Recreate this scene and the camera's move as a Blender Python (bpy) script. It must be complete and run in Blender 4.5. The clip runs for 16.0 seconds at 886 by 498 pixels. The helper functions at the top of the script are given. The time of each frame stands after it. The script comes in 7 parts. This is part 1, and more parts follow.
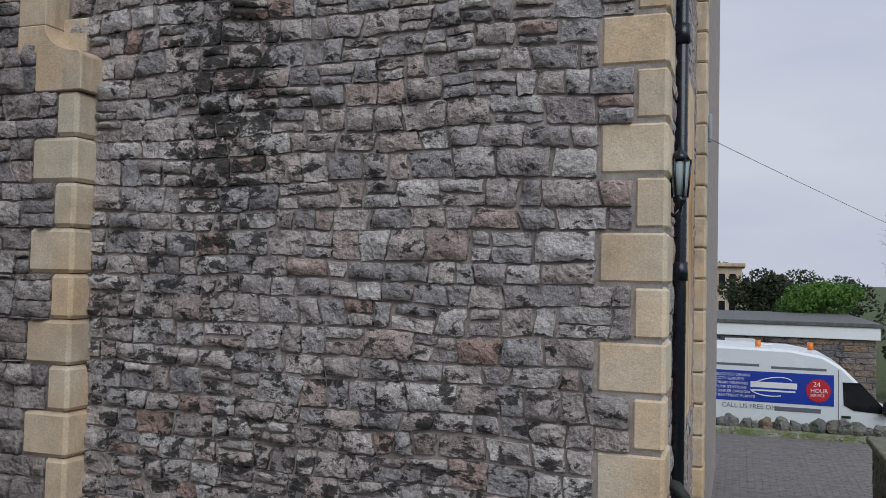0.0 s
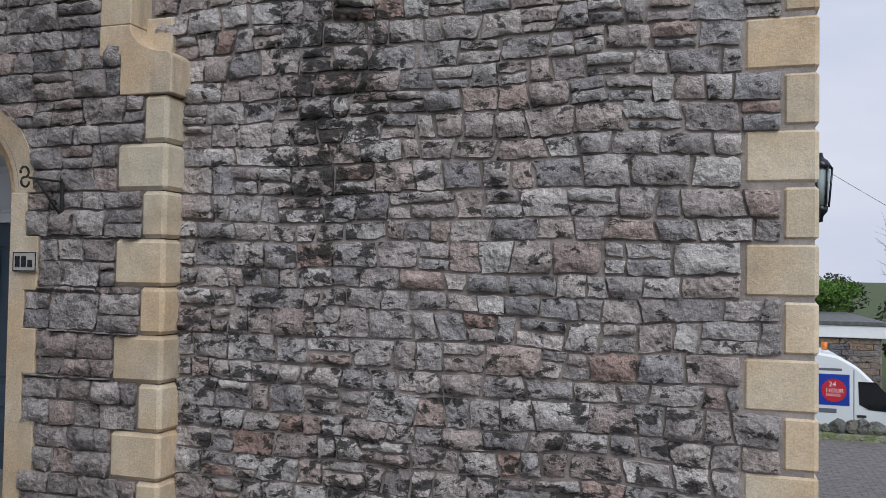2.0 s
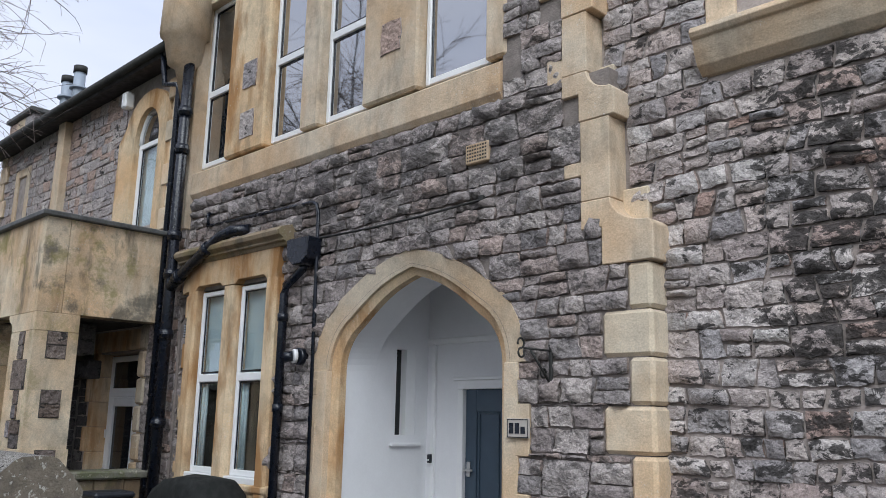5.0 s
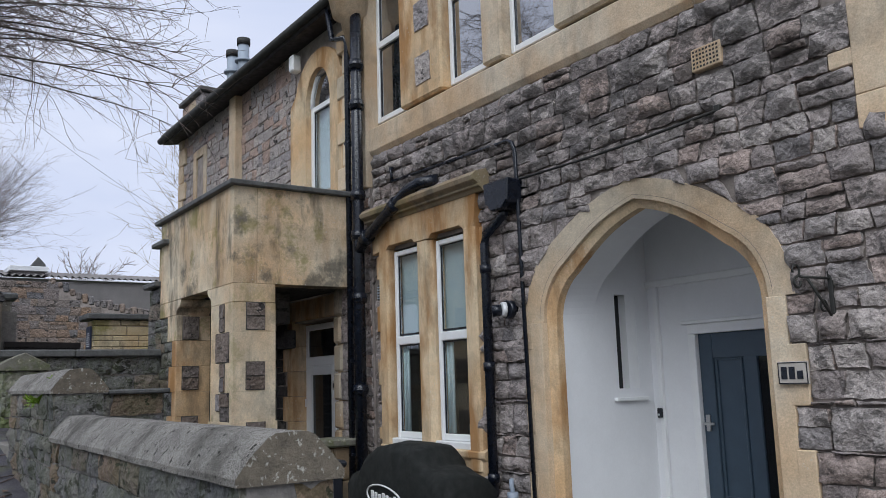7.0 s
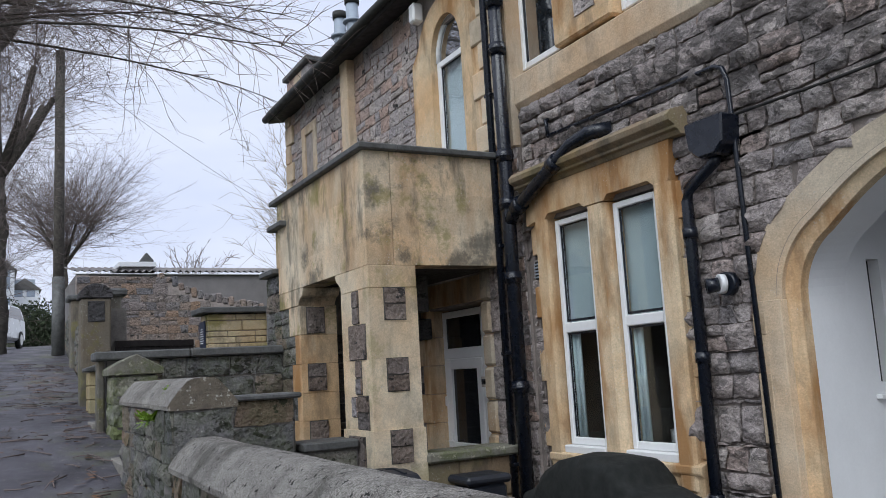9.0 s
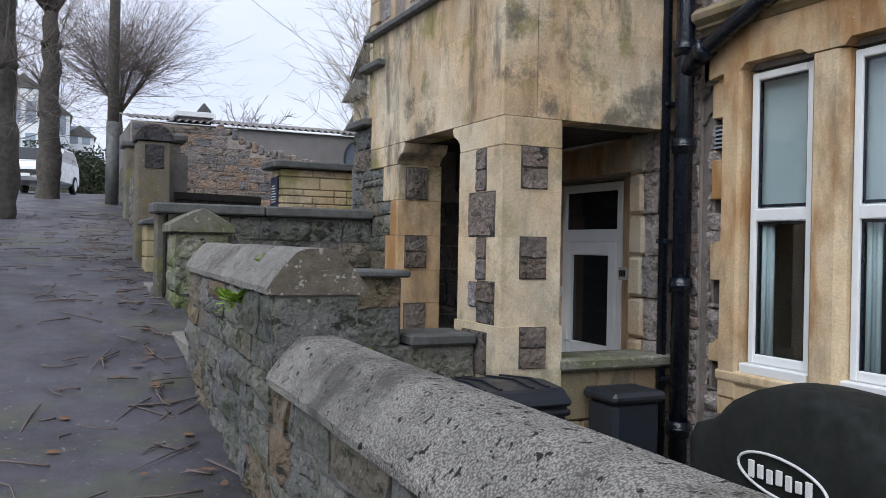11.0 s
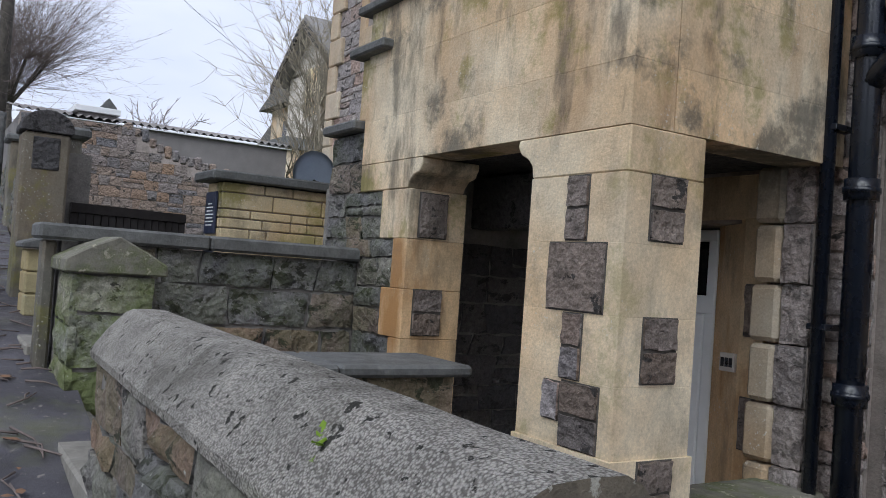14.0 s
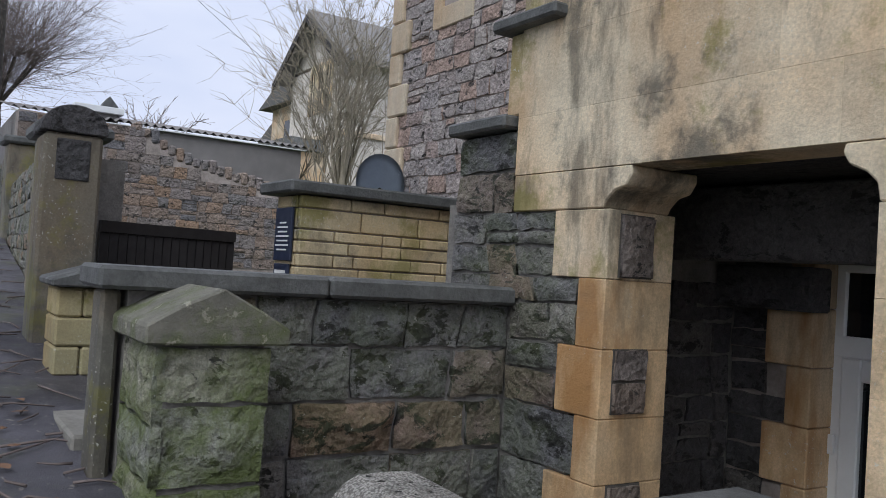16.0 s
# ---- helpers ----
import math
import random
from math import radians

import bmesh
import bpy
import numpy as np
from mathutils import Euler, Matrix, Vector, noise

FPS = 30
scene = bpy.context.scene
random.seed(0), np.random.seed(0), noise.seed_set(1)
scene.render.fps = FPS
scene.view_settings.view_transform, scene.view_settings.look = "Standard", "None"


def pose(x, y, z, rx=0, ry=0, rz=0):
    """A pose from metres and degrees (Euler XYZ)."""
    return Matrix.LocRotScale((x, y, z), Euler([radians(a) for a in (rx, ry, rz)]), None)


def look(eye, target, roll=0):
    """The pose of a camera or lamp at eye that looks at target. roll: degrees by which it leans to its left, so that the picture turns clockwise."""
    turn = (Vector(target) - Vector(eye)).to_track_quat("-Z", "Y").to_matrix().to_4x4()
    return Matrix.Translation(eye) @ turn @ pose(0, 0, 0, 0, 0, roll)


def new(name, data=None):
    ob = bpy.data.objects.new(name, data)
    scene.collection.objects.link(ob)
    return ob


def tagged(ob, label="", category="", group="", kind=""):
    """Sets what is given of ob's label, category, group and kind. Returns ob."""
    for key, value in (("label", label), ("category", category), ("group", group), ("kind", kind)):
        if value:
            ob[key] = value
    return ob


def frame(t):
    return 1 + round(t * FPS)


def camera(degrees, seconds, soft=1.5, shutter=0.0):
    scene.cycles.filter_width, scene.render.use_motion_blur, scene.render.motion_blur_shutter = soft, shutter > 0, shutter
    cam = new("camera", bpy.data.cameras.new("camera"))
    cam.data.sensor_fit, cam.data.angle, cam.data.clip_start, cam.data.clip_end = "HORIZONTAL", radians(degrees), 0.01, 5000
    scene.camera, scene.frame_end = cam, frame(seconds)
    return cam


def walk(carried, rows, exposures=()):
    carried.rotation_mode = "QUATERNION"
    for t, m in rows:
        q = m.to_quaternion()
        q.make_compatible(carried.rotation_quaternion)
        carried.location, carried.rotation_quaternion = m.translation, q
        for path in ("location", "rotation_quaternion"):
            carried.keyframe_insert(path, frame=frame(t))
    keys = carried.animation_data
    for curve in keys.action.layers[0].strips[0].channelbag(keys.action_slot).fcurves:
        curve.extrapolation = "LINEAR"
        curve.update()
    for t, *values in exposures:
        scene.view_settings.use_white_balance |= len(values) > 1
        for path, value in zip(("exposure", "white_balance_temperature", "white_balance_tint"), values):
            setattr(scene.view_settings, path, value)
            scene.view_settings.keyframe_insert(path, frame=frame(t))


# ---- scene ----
cam = camera(55.7, 16.0, soft=0.8)
PATH = [
    (0, (0.072, -0.151, 1.501), (-0.593, 1.734, 1.565), 1.2),
    (0.5, (-0.158, -0.186, 1.531), (-0.808, 1.705, 1.588), 1.3),
    (1, (-0.382, -0.142, 1.537), (-1.024, 1.751, 1.598), 1.0),
    (1.5, (-0.551, -0.158, 1.555), (-1.188, 1.737, 1.609), 1.1),
    (2, (-0.796, -0.214, 1.574), (-1.403, 1.691, 1.633), 0.9),
    (2.5, (-1.085, -0.278, 1.584), (-1.664, 1.635, 1.648), 0.9),
    (3, (-1.325, -0.294, 1.647), (-1.919, 1.611, 1.781), -0.1),
    (3.5, (-1.349, -0.327, 1.652), (-2.128, 1.506, 1.837), -0.5),
    (4, (-1.297, -0.346, 1.636), (-2.409, 1.294, 1.91), 0.7),
    (4.2, (-1.291, -0.383, 1.641), (-2.489, 1.17, 2.029), 1.5),
    (6.3, (-1.714, -0.358, 1.616), (-3.264, 0.854, 1.976), -0.5),
    (6.5, (-1.841, -0.319, 1.615), (-3.429, 0.842, 1.975), -1.0),
    (7, (-2.171, -0.272, 1.621), (-3.789, 0.861, 1.934), -1.8),
    (7.5, (-2.525, -0.234, 1.672), (-4.161, 0.88, 1.962), -3.3),
    (8, (-2.901, -0.158, 1.697), (-4.56, 0.92, 1.993), -4.7),
    (8.5, (-3.291, -0.127, 1.701), (-5.029, 0.818, 1.996), -3.9),
    (9, (-3.695, -0.021, 1.752), (-5.432, 0.927, 2.037), -3.3),
    (9.5, (-4.18, 0.066, 1.78), (-5.922, 1.02, 2.022), -1.9),
    (10, (-4.614, 0.043, 1.795), (-6.377, 0.984, 1.875), -1.2),
    (10.2, (-4.768, 0.045, 1.796), (-6.547, 0.958, 1.815), -0.6),
    (12.5, (-6.406, 0.239, 1.9), (-8.232, 1.055, 1.911), 2.2),
    (13, (-6.765, 0.273, 1.972), (-8.526, 1.221, 2.027), 2.4),
    (13.5, (-7.159, 0.35, 1.992), (-8.871, 1.382, 2.046), 3.2),
    (14, (-7.54, 0.34, 1.995), (-9.237, 1.397, 2.051), 4.1),
    (14.5, (-7.944, 0.341, 2.042), (-9.625, 1.424, 2.099), 4.2),
    (15, (-8.366, 0.34, 2.104), (-10.028, 1.451, 2.156), 4.0),
    (15.5, (-8.789, 0.292, 2.128), (-10.45, 1.404, 2.192), 3.8),
    (16, (-9.196, 0.277, 2.159), (-10.877, 1.358, 2.215), 3.7),
]
EXPOSURES = [(0.0, -0.34), (1.0, -0.12), (2.0, -0.08), (3.0, 0.35), (3.5, 0.42), (4.2, 0.45), (6.5, 0.2), (8.0, 0.2), (9.5, 0.4), (12.5, 0.5), (14.0, 0.42), (15.3, 0.38), (16.0, 0.25)]
walk(cam, [(t, look(eye, target, roll)) for t, eye, target, roll in PATH], EXPOSURES)

# ---- light and sky ----
world = bpy.data.worlds.new("overcast_sky")
scene.world = world
world.use_nodes = True
wn, wl = world.node_tree.nodes, world.node_tree.links
wn.clear()
w_out = wn.new("ShaderNodeOutputWorld")
w_bg = wn.new("ShaderNodeBackground")
w_sky = wn.new("ShaderNodeTexSky")
w_sky.sky_type, w_sky.sun_disc = "NISHITA", False
SUN_ELEVATION, SUN_AZIMUTH = radians(43.5), radians(143)
w_sky.sun_elevation, w_sky.sun_rotation = SUN_ELEVATION, SUN_AZIMUTH
w_sky.dust_density = 6.0
w_scale = wn.new("ShaderNodeVectorMath")
w_scale.operation = "SCALE"
w_scale.inputs["Scale"].default_value = 0.10
w_tc = wn.new("ShaderNodeTexCoord")
w_map = wn.new("ShaderNodeMapping")
w_map.inputs["Scale"].default_value = (1.0, 1.0, 3.2)
w_noise = wn.new("ShaderNodeTexNoise")
w_noise.inputs["Scale"].default_value, w_noise.inputs["Detail"].default_value = 1.6, 5.0
w_ramp = wn.new("ShaderNodeValToRGB")
w_ramp.color_ramp.elements[0].position, w_ramp.color_ramp.elements[0].color = 0.35, (0.54, 0.605, 0.79, 1)
w_ramp.color_ramp.elements[1].position, w_ramp.color_ramp.elements[1].color = 0.68, (0.755, 0.79, 0.91, 1)
w_mix = wn.new("ShaderNodeMix")
w_mix.data_type = "RGBA"
w_mix.inputs["Factor"].default_value = 0.93
wl.new(w_tc.outputs["Generated"], w_map.inputs["Vector"])
wl.new(w_map.outputs["Vector"], w_noise.inputs["Vector"])
wl.new(w_noise.outputs["Fac"], w_ramp.inputs["Fac"])
wl.new(w_sky.outputs["Color"], w_scale.inputs[0])
wl.new(w_scale.outputs["Vector"], w_mix.inputs["A"])
wl.new(w_ramp.outputs["Color"], w_mix.inputs["B"])
wl.new(w_mix.outputs["Result"], w_bg.inputs["Color"])
w_bg.inputs["Strength"].default_value = 1.05
wl.new(w_bg.outputs["Background"], w_out.inputs["Surface"])

sun_data = bpy.data.lights.new("sun", "SUN")
sun_data.energy, sun_data.angle, sun_data.color = 2.3, radians(50), (0.90, 0.965, 1.0)
sun = new("sun", sun_data)
sun.matrix_world = look((16, -32, 38), (-8, 0, 0))

# ---- materials ----


class Nodes:
    """A small builder for node materials."""

    def __init__(self, name):
        self.m = bpy.data.materials.new(name)
        self.m.use_nodes = True
        self.n, self.l = self.m.node_tree.nodes, self.m.node_tree.links
        self.b = self.n["Principled BSDF"]
        self.tc = self.n.new("ShaderNodeTexCoord")

    def put(self, socket, value):
        if hasattr(value, "is_linked"):
            self.l.new(value, socket)
        elif isinstance(value, (tuple, list)):
            socket.default_value = (*value, 1) if len(value) == 3 and len(socket.default_value) == 4 else value
        else:
            socket.default_value = value

    def noise(self, scale, detail=4.0, rough=0.55, stretch=None, distort=0.0):
        vec = self.tc.outputs["Object"]
        if stretch:
            mp = self.n.new("ShaderNodeMapping")
            mp.inputs["Scale"].default_value = stretch
            self.l.new(vec, mp.inputs["Vector"])
            vec = mp.outputs["Vector"]
        t = self.n.new("ShaderNodeTexNoise")
        t.inputs["Scale"].default_value, t.inputs["Detail"].default_value = scale, detail
        t.inputs["Roughness"].default_value, t.inputs["Distortion"].default_value = rough, distort
        self.l.new(vec, t.inputs["Vector"])
        return t.outputs["Fac"]

    def cells(self, scale, feature="F1"):
        t = self.n.new("ShaderNodeTexVoronoi")
        t.feature = feature
        t.inputs["Scale"].default_value = scale
        self.l.new(self.tc.outputs["Object"], t.inputs["Vector"])
        return t.outputs["Distance"]

    def ramp(self, fac, stops):
        r = self.n.new("ShaderNodeValToRGB")
        while len(r.color_ramp.elements) < len(stops):
            r.color_ramp.elements.new(0.5)
        for e, (pos, col) in zip(r.color_ramp.elements, stops):
            e.position = pos
            e.color = (*col, 1) if isinstance(col, tuple) else (col, col, col, 1)
        self.put(r.inputs["Fac"], fac)
        return r.outputs["Color"]

    def mix(self, fac, a, b, how="MIX"):
        x = self.n.new("ShaderNodeMix")
        x.data_type, x.blend_type = "RGBA", how
        self.put(x.inputs["Factor"], fac)
        self.put(x.inputs["A"], a)
        self.put(x.inputs["B"], b)
        return x.outputs["Result"]

    def math(self, op, a, b=0.0, clamp=False):
        x = self.n.new("ShaderNodeMath")
        x.operation, x.use_clamp = op, clamp
        self.put(x.inputs[0], a)
        self.put(x.inputs[1], b)
        return x.outputs[0]

    def piece(self):
        """A random number for each piece, be it an object or an island of a joined mesh."""
        o = self.n.new("ShaderNodeObjectInfo")
        g = self.n.new("ShaderNodeNewGeometry")
        return self.math("FRACT", self.math("ADD", o.outputs["Random"], g.outputs["Random Per Island"]))

    def axis(self, k):
        s = self.n.new("ShaderNodeSeparateXYZ")
        self.l.new(self.tc.outputs["Object"], s.inputs[0])
        return s.outputs[k]

    def bump(self, height, strength=0.4, distance=0.02):
        x = self.n.new("ShaderNodeBump")
        x.inputs["Strength"].default_value, x.inputs["Distance"].default_value = strength, distance
        self.put(x.inputs["Height"], height)
        self.l.new(x.outputs["Normal"], self.b.inputs["Normal"])

    def done(self, color, rough=0.8, metal=0.0):
        self.put(self.b.inputs["Base Color"], color)
        self.put(self.b.inputs["Roughness"], rough)
        self.put(self.b.inputs["Metallic"], metal)
        return self.m


def rubble_material(name, tones, crust=0.5, moss=0.0, patches=(), speck=0.0, black=(0.02, 0.019, 0.019), cover=0.93, soft=0.012):
    """Rough limestone: a tone for each stone, clouded, with black crust, darker patches, moss and pale lichen."""
    k = Nodes(name)
    step = 1.0 / len(tones)
    base = k.ramp(k.piece(), [(i * step, c) for i, c in enumerate(tones)])
    cloud = k.noise(7.0, 6, 0.65)
    col = k.mix(0.5, base, k.ramp(cloud, [(0.3, 0.5), (0.7, 1.35)]), "MULTIPLY")
    vein = k.noise(30.0, 7, 0.72, distort=1.0)
    col = k.mix(0.6, col, k.ramp(vein, [(0.33, 0.35), (0.52, 1.05), (0.72, 1.6)]), "MULTIPLY")
    grit = k.noise(140.0, 4, 0.7)
    col = k.mix(0.45, col, k.ramp(grit, [(0.33, 0.45), (0.5, 1.0), (0.68, 1.5)]), "MULTIPLY")
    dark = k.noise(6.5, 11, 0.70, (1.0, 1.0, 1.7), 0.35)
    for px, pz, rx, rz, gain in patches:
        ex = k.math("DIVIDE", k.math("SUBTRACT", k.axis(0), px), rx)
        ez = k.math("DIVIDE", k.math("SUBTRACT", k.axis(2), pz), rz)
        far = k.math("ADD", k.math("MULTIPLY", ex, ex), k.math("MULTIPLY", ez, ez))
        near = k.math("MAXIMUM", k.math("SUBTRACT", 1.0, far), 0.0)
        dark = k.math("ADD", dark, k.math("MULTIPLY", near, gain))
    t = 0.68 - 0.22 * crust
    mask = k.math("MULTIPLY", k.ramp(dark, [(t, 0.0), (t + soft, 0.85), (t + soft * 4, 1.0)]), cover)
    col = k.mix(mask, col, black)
    if moss:
        grown = k.noise(3.2, 6, 0.7)
        col = k.mix(k.math("MULTIPLY", k.ramp(grown, [(0.38, 0.0), (0.56, 1.0)]), moss), col, (0.12, 0.155, 0.04))
    if speck:
        dots = k.noise(38.0, 5, 0.65)
        col = k.mix(k.math("MULTIPLY", k.ramp(dots, [(0.66, 0.0), (0.70, 1.0)]), speck * 0.7), col, (0.42, 0.42, 0.38))
    rough = k.ramp(vein, [(0.3, 0.95), (0.8, 0.62)])
    h = k.math("ADD", k.math("MULTIPLY", k.noise(12.0, 9, 0.6), 1.2), k.math("MULTIPLY", k.cells(26.0), 0.25))
    k.bump(h, 1.0, 0.05)
    return k.done(col, rough)


def ashlar_material(name, tone, stain=0.4, green=0.0, rust=0.0, streak=0.3):
    """Sawn oolite: cream to gold, slightly different from block to block, with run-off stains and lichen."""
    k = Nodes(name)
    gold = (tone[0] * 0.96, tone[1] * 0.81, tone[2] * 0.67)
    col = k.mix(k.ramp(k.noise(1.15, 4, 0.55), [(0.38, 0.0), (0.62, 1.0)]), tone, gold)
    col = k.mix(0.5, col, k.ramp(k.piece(), [(0.0, 0.80), (0.5, 1.0), (1.0, 1.15)]), "MULTIPLY")
    col = k.mix(0.45, col, k.ramp(k.noise(6.0, 7, 0.7), [(0.3, 0.6), (0.6, 1.1)]), "MULTIPLY")
    col = k.mix(0.5, col, k.ramp(k.noise(80.0, 5, 0.7), [(0.3, 0.5), (0.7, 1.2)]), "MULTIPLY")
    if rust:
        warm = k.noise(1.9, 5, 0.6, (1.6, 1.6, 0.45))
        col = k.mix(k.math("MULTIPLY", k.ramp(warm, [(0.48, 0.0), (0.62, 1.0)]), rust), col, (0.36, 0.17, 0.05))
    run = k.noise(2.0, 7, 0.66, (1.7, 1.7, 0.5))
    col = k.mix(k.math("MULTIPLY", k.ramp(run, [(0.54, 0.0), (0.64, 0.85), (0.72, 1.0)]), streak), col, (0.065, 0.057, 0.045))
    if stain:
        col = k.mix(k.math("MULTIPLY", k.ramp(k.noise(1.35, 9, 0.72), [(0.53, 0.0), (0.61, 0.8), (0.7, 1.0)]), stain), col, (0.10, 0.095, 0.08))
    if green:
        col = k.mix(k.math("MULTIPLY", k.ramp(k.noise(1.7, 8, 0.72), [(0.52, 0.0), (0.60, 1.0)]), green), col, (0.20, 0.185, 0.03))
    spots = k.math("MULTIPLY", k.ramp(k.noise(55.0, 4, 0.6), [(0.62, 0.0), (0.67, 1.0)]), k.ramp(k.noise(1.6, 5, 0.65), [(0.5, 0.0), (0.6, 1.0)]))
    col = k.mix(k.math("MULTIPLY", spots, 0.7), col, (0.62, 0.61, 0.56))
    k.bump(k.math("ADD", k.noise(70.0, 6, 0.7), k.math("MULTIPLY", k.noise(9.0, 5), 1.6)), 0.35, 0.014)
    return k.done(col, k.ramp(run, [(0.3, 0.92), (0.8, 0.7)]))


def plain(name, tone, rough=0.6, metal=0.0, vary=0.25, scale=8.0, bump=0.0, grain=60.0):
    k = Nodes(name)
    col = k.mix(vary, tone, k.ramp(k.noise(scale, 5, 0.6), [(0.3, 0.45), (0.7, 1.3)]), "MULTIPLY")
    col = k.mix(vary * 0.6, col, k.ramp(k.noise(grain, 3), [(0.3, 0.6), (0.7, 1.2)]), "MULTIPLY")
    if bump:
        k.bump(k.noise(grain, 5, 0.6), bump, 0.01)
    r = k.math("MULTIPLY", k.ramp(k.noise(scale * 1.7, 4), [(0.3, 0.8), (0.7, 1.15)]), rough, True)
    return k.done(col, r, metal)


M = {}
# Patches darken upper streaks, the wall's foot and the strip by the step.
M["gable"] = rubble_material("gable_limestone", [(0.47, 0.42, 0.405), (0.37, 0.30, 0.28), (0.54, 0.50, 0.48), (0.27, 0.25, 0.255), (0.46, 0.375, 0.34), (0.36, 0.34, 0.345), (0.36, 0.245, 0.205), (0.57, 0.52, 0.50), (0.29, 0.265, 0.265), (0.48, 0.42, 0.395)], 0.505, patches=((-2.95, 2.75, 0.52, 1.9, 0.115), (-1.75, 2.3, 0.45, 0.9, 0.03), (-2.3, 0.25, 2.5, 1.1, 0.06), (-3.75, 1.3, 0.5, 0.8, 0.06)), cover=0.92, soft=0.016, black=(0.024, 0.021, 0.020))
M["arch_rubble"] = rubble_material("weathered_limestone", [(0.42, 0.365, 0.345), (0.29, 0.25, 0.24), (0.49, 0.435, 0.41), (0.235, 0.215, 0.215), (0.41, 0.32, 0.285), (0.34, 0.30, 0.29)], 0.60, patches=((-6.5, 3.65, 3.6, 0.6, 0.10),), black=(0.055, 0.05, 0.048), cover=0.72, soft=0.035)
M["inset"] = rubble_material("brown_inset_stone", [(0.215, 0.175, 0.155), (0.15, 0.13, 0.125), (0.26, 0.21, 0.18), (0.19, 0.145, 0.12)], 0.40)
# Tones set very low so the porch inside comes out dark.
M["blackish"] = rubble_material("blackish_limestone", [(0.10, 0.093, 0.095), (0.06, 0.058, 0.062), (0.13, 0.12, 0.113), (0.08, 0.077, 0.08)], 0.5)
M["pink_rubble"] = rubble_material("pinkish_limestone", [(0.44, 0.37, 0.35), (0.38, 0.34, 0.33), (0.50, 0.44, 0.41), (0.34, 0.31, 0.315), (0.44, 0.32, 0.27)], 0.4)
M["dark_rubble"] = rubble_material("damp_limestone", [(0.20, 0.192, 0.19), (0.105, 0.106, 0.117), (0.26, 0.24, 0.22), (0.135, 0.133, 0.14), (0.24, 0.16, 0.115), (0.165, 0.16, 0.165)], 0.53, moss=0.25, speck=1.4)
M["mossy_rubble"] = rubble_material("mossy_limestone", [(0.34, 0.33, 0.265), (0.25, 0.245, 0.205), (0.40, 0.375, 0.295), (0.28, 0.28, 0.245)], 0.46, moss=0.85, speck=0.9)
M["far_rubble"] = rubble_material("old_boundary_limestone", [(0.26, 0.215, 0.20), (0.15, 0.145, 0.155), (0.31, 0.205, 0.14), (0.20, 0.185, 0.185), (0.26, 0.20, 0.165)], 0.45, speck=0.6)
M["mortar"] = plain("lime_mortar", (0.36, 0.31, 0.285), 0.95, vary=0.6, bump=0.6)
M["brown_mortar"] = plain("brown_lime_mortar", (0.25, 0.215, 0.195), 0.95, vary=0.6, bump=0.6)
M["old_mortar"] = plain("dark_recess_mortar", (0.10, 0.09, 0.08), 0.95, vary=0.5, bump=0.5)
M["dark_mortar"] = plain("damp_mortar", (0.23, 0.215, 0.20), 0.95, vary=0.7, bump=0.6)
M["quoin"] = ashlar_material("quoin_oolite", (0.70, 0.60, 0.46), 0.25, streak=0.12)
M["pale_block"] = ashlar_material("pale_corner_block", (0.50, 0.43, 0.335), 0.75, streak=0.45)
M["surround"] = ashlar_material("window_oolite", (0.72, 0.565, 0.375), 0.25, rust=0.85, streak=0.45)
M["band"] = ashlar_material("band_oolite", (0.68, 0.58, 0.45), 0.35, rust=0.2, streak=0.3)
M["parapet"] = ashlar_material("parapet_oolite", (0.76, 0.65, 0.485), 0.95, green=0.6, rust=0.35, streak=0.75)
M["pillar"] = ashlar_material("pillar_oolite", (0.80, 0.69, 0.515), 0.5, green=0.35, streak=0.3)
M["yellow_block"] = ashlar_material("yellow_block", (0.62, 0.535, 0.36), 0.8, green=0.65, streak=0.4)
M["mossy_block"] = ashlar_material("mossy_yellow_block", (0.44, 0.39, 0.23), 0.8, green=0.9, streak=0.5)
M["slab"] = plain("slate_grey_coping", (0.115, 0.117, 0.115), 0.62, vary=0.8, bump=0.5)
M["coping"] = Nodes("pebble_concrete_coping")
k = M["coping"]
peb = k.math("ADD", k.math("MULTIPLY", k.cells(190.0), 0.6), k.math("MULTIPLY", k.math("SUBTRACT", 0.75, k.noise(120.0, 5, 0.75)), 0.7))
tone = k.ramp(peb, [(0.24, (0.66, 0.63, 0.59)), (0.42, (0.50, 0.475, 0.44)), (0.60, (0.22, 0.205, 0.185))])
tone = k.mix(0.75, tone, k.ramp(k.noise(4.0, 7, 0.7), [(0.32, (0.42, 0.41, 0.39)), (0.52, (0.95, 0.94, 0.92)), (0.7, (1.25, 1.23, 1.2))]), "MULTIPLY")
tone = k.mix(k.ramp(k.noise(34.0, 4, 0.55), [(0.62, 0.0), (0.65, 1.0)]), tone, (0.03, 0.028, 0.022))
tone = k.mix(k.math("MULTIPLY", k.ramp(k.noise(2.2, 6, 0.7), [(0.50, 0.0), (0.62, 1.0)]), 0.62), tone, (0.085, 0.08, 0.065))
k.bump(k.math("ADD", peb, k.math("MULTIPLY", k.noise(40.0, 5, 0.7), 0.8)), 1.0, 0.014)
M["coping"] = k.done(tone, 0.9)
k = Nodes("lichened_coping_end")
tone = k.mix(0.7, (0.20, 0.17, 0.13), k.ramp(k.noise(22.0, 6, 0.7), [(0.3, 0.45), (0.7, 1.3)]), "MULTIPLY")
tone = k.mix(k.ramp(k.noise(34.0, 5, 0.62), [(0.58, 0.0), (0.63, 1.0)]), tone, (0.50, 0.48, 0.42))
k.bump(k.noise(60.0, 6, 0.7), 0.8, 0.02)
M["coping_end"] = k.done(tone, 0.92)
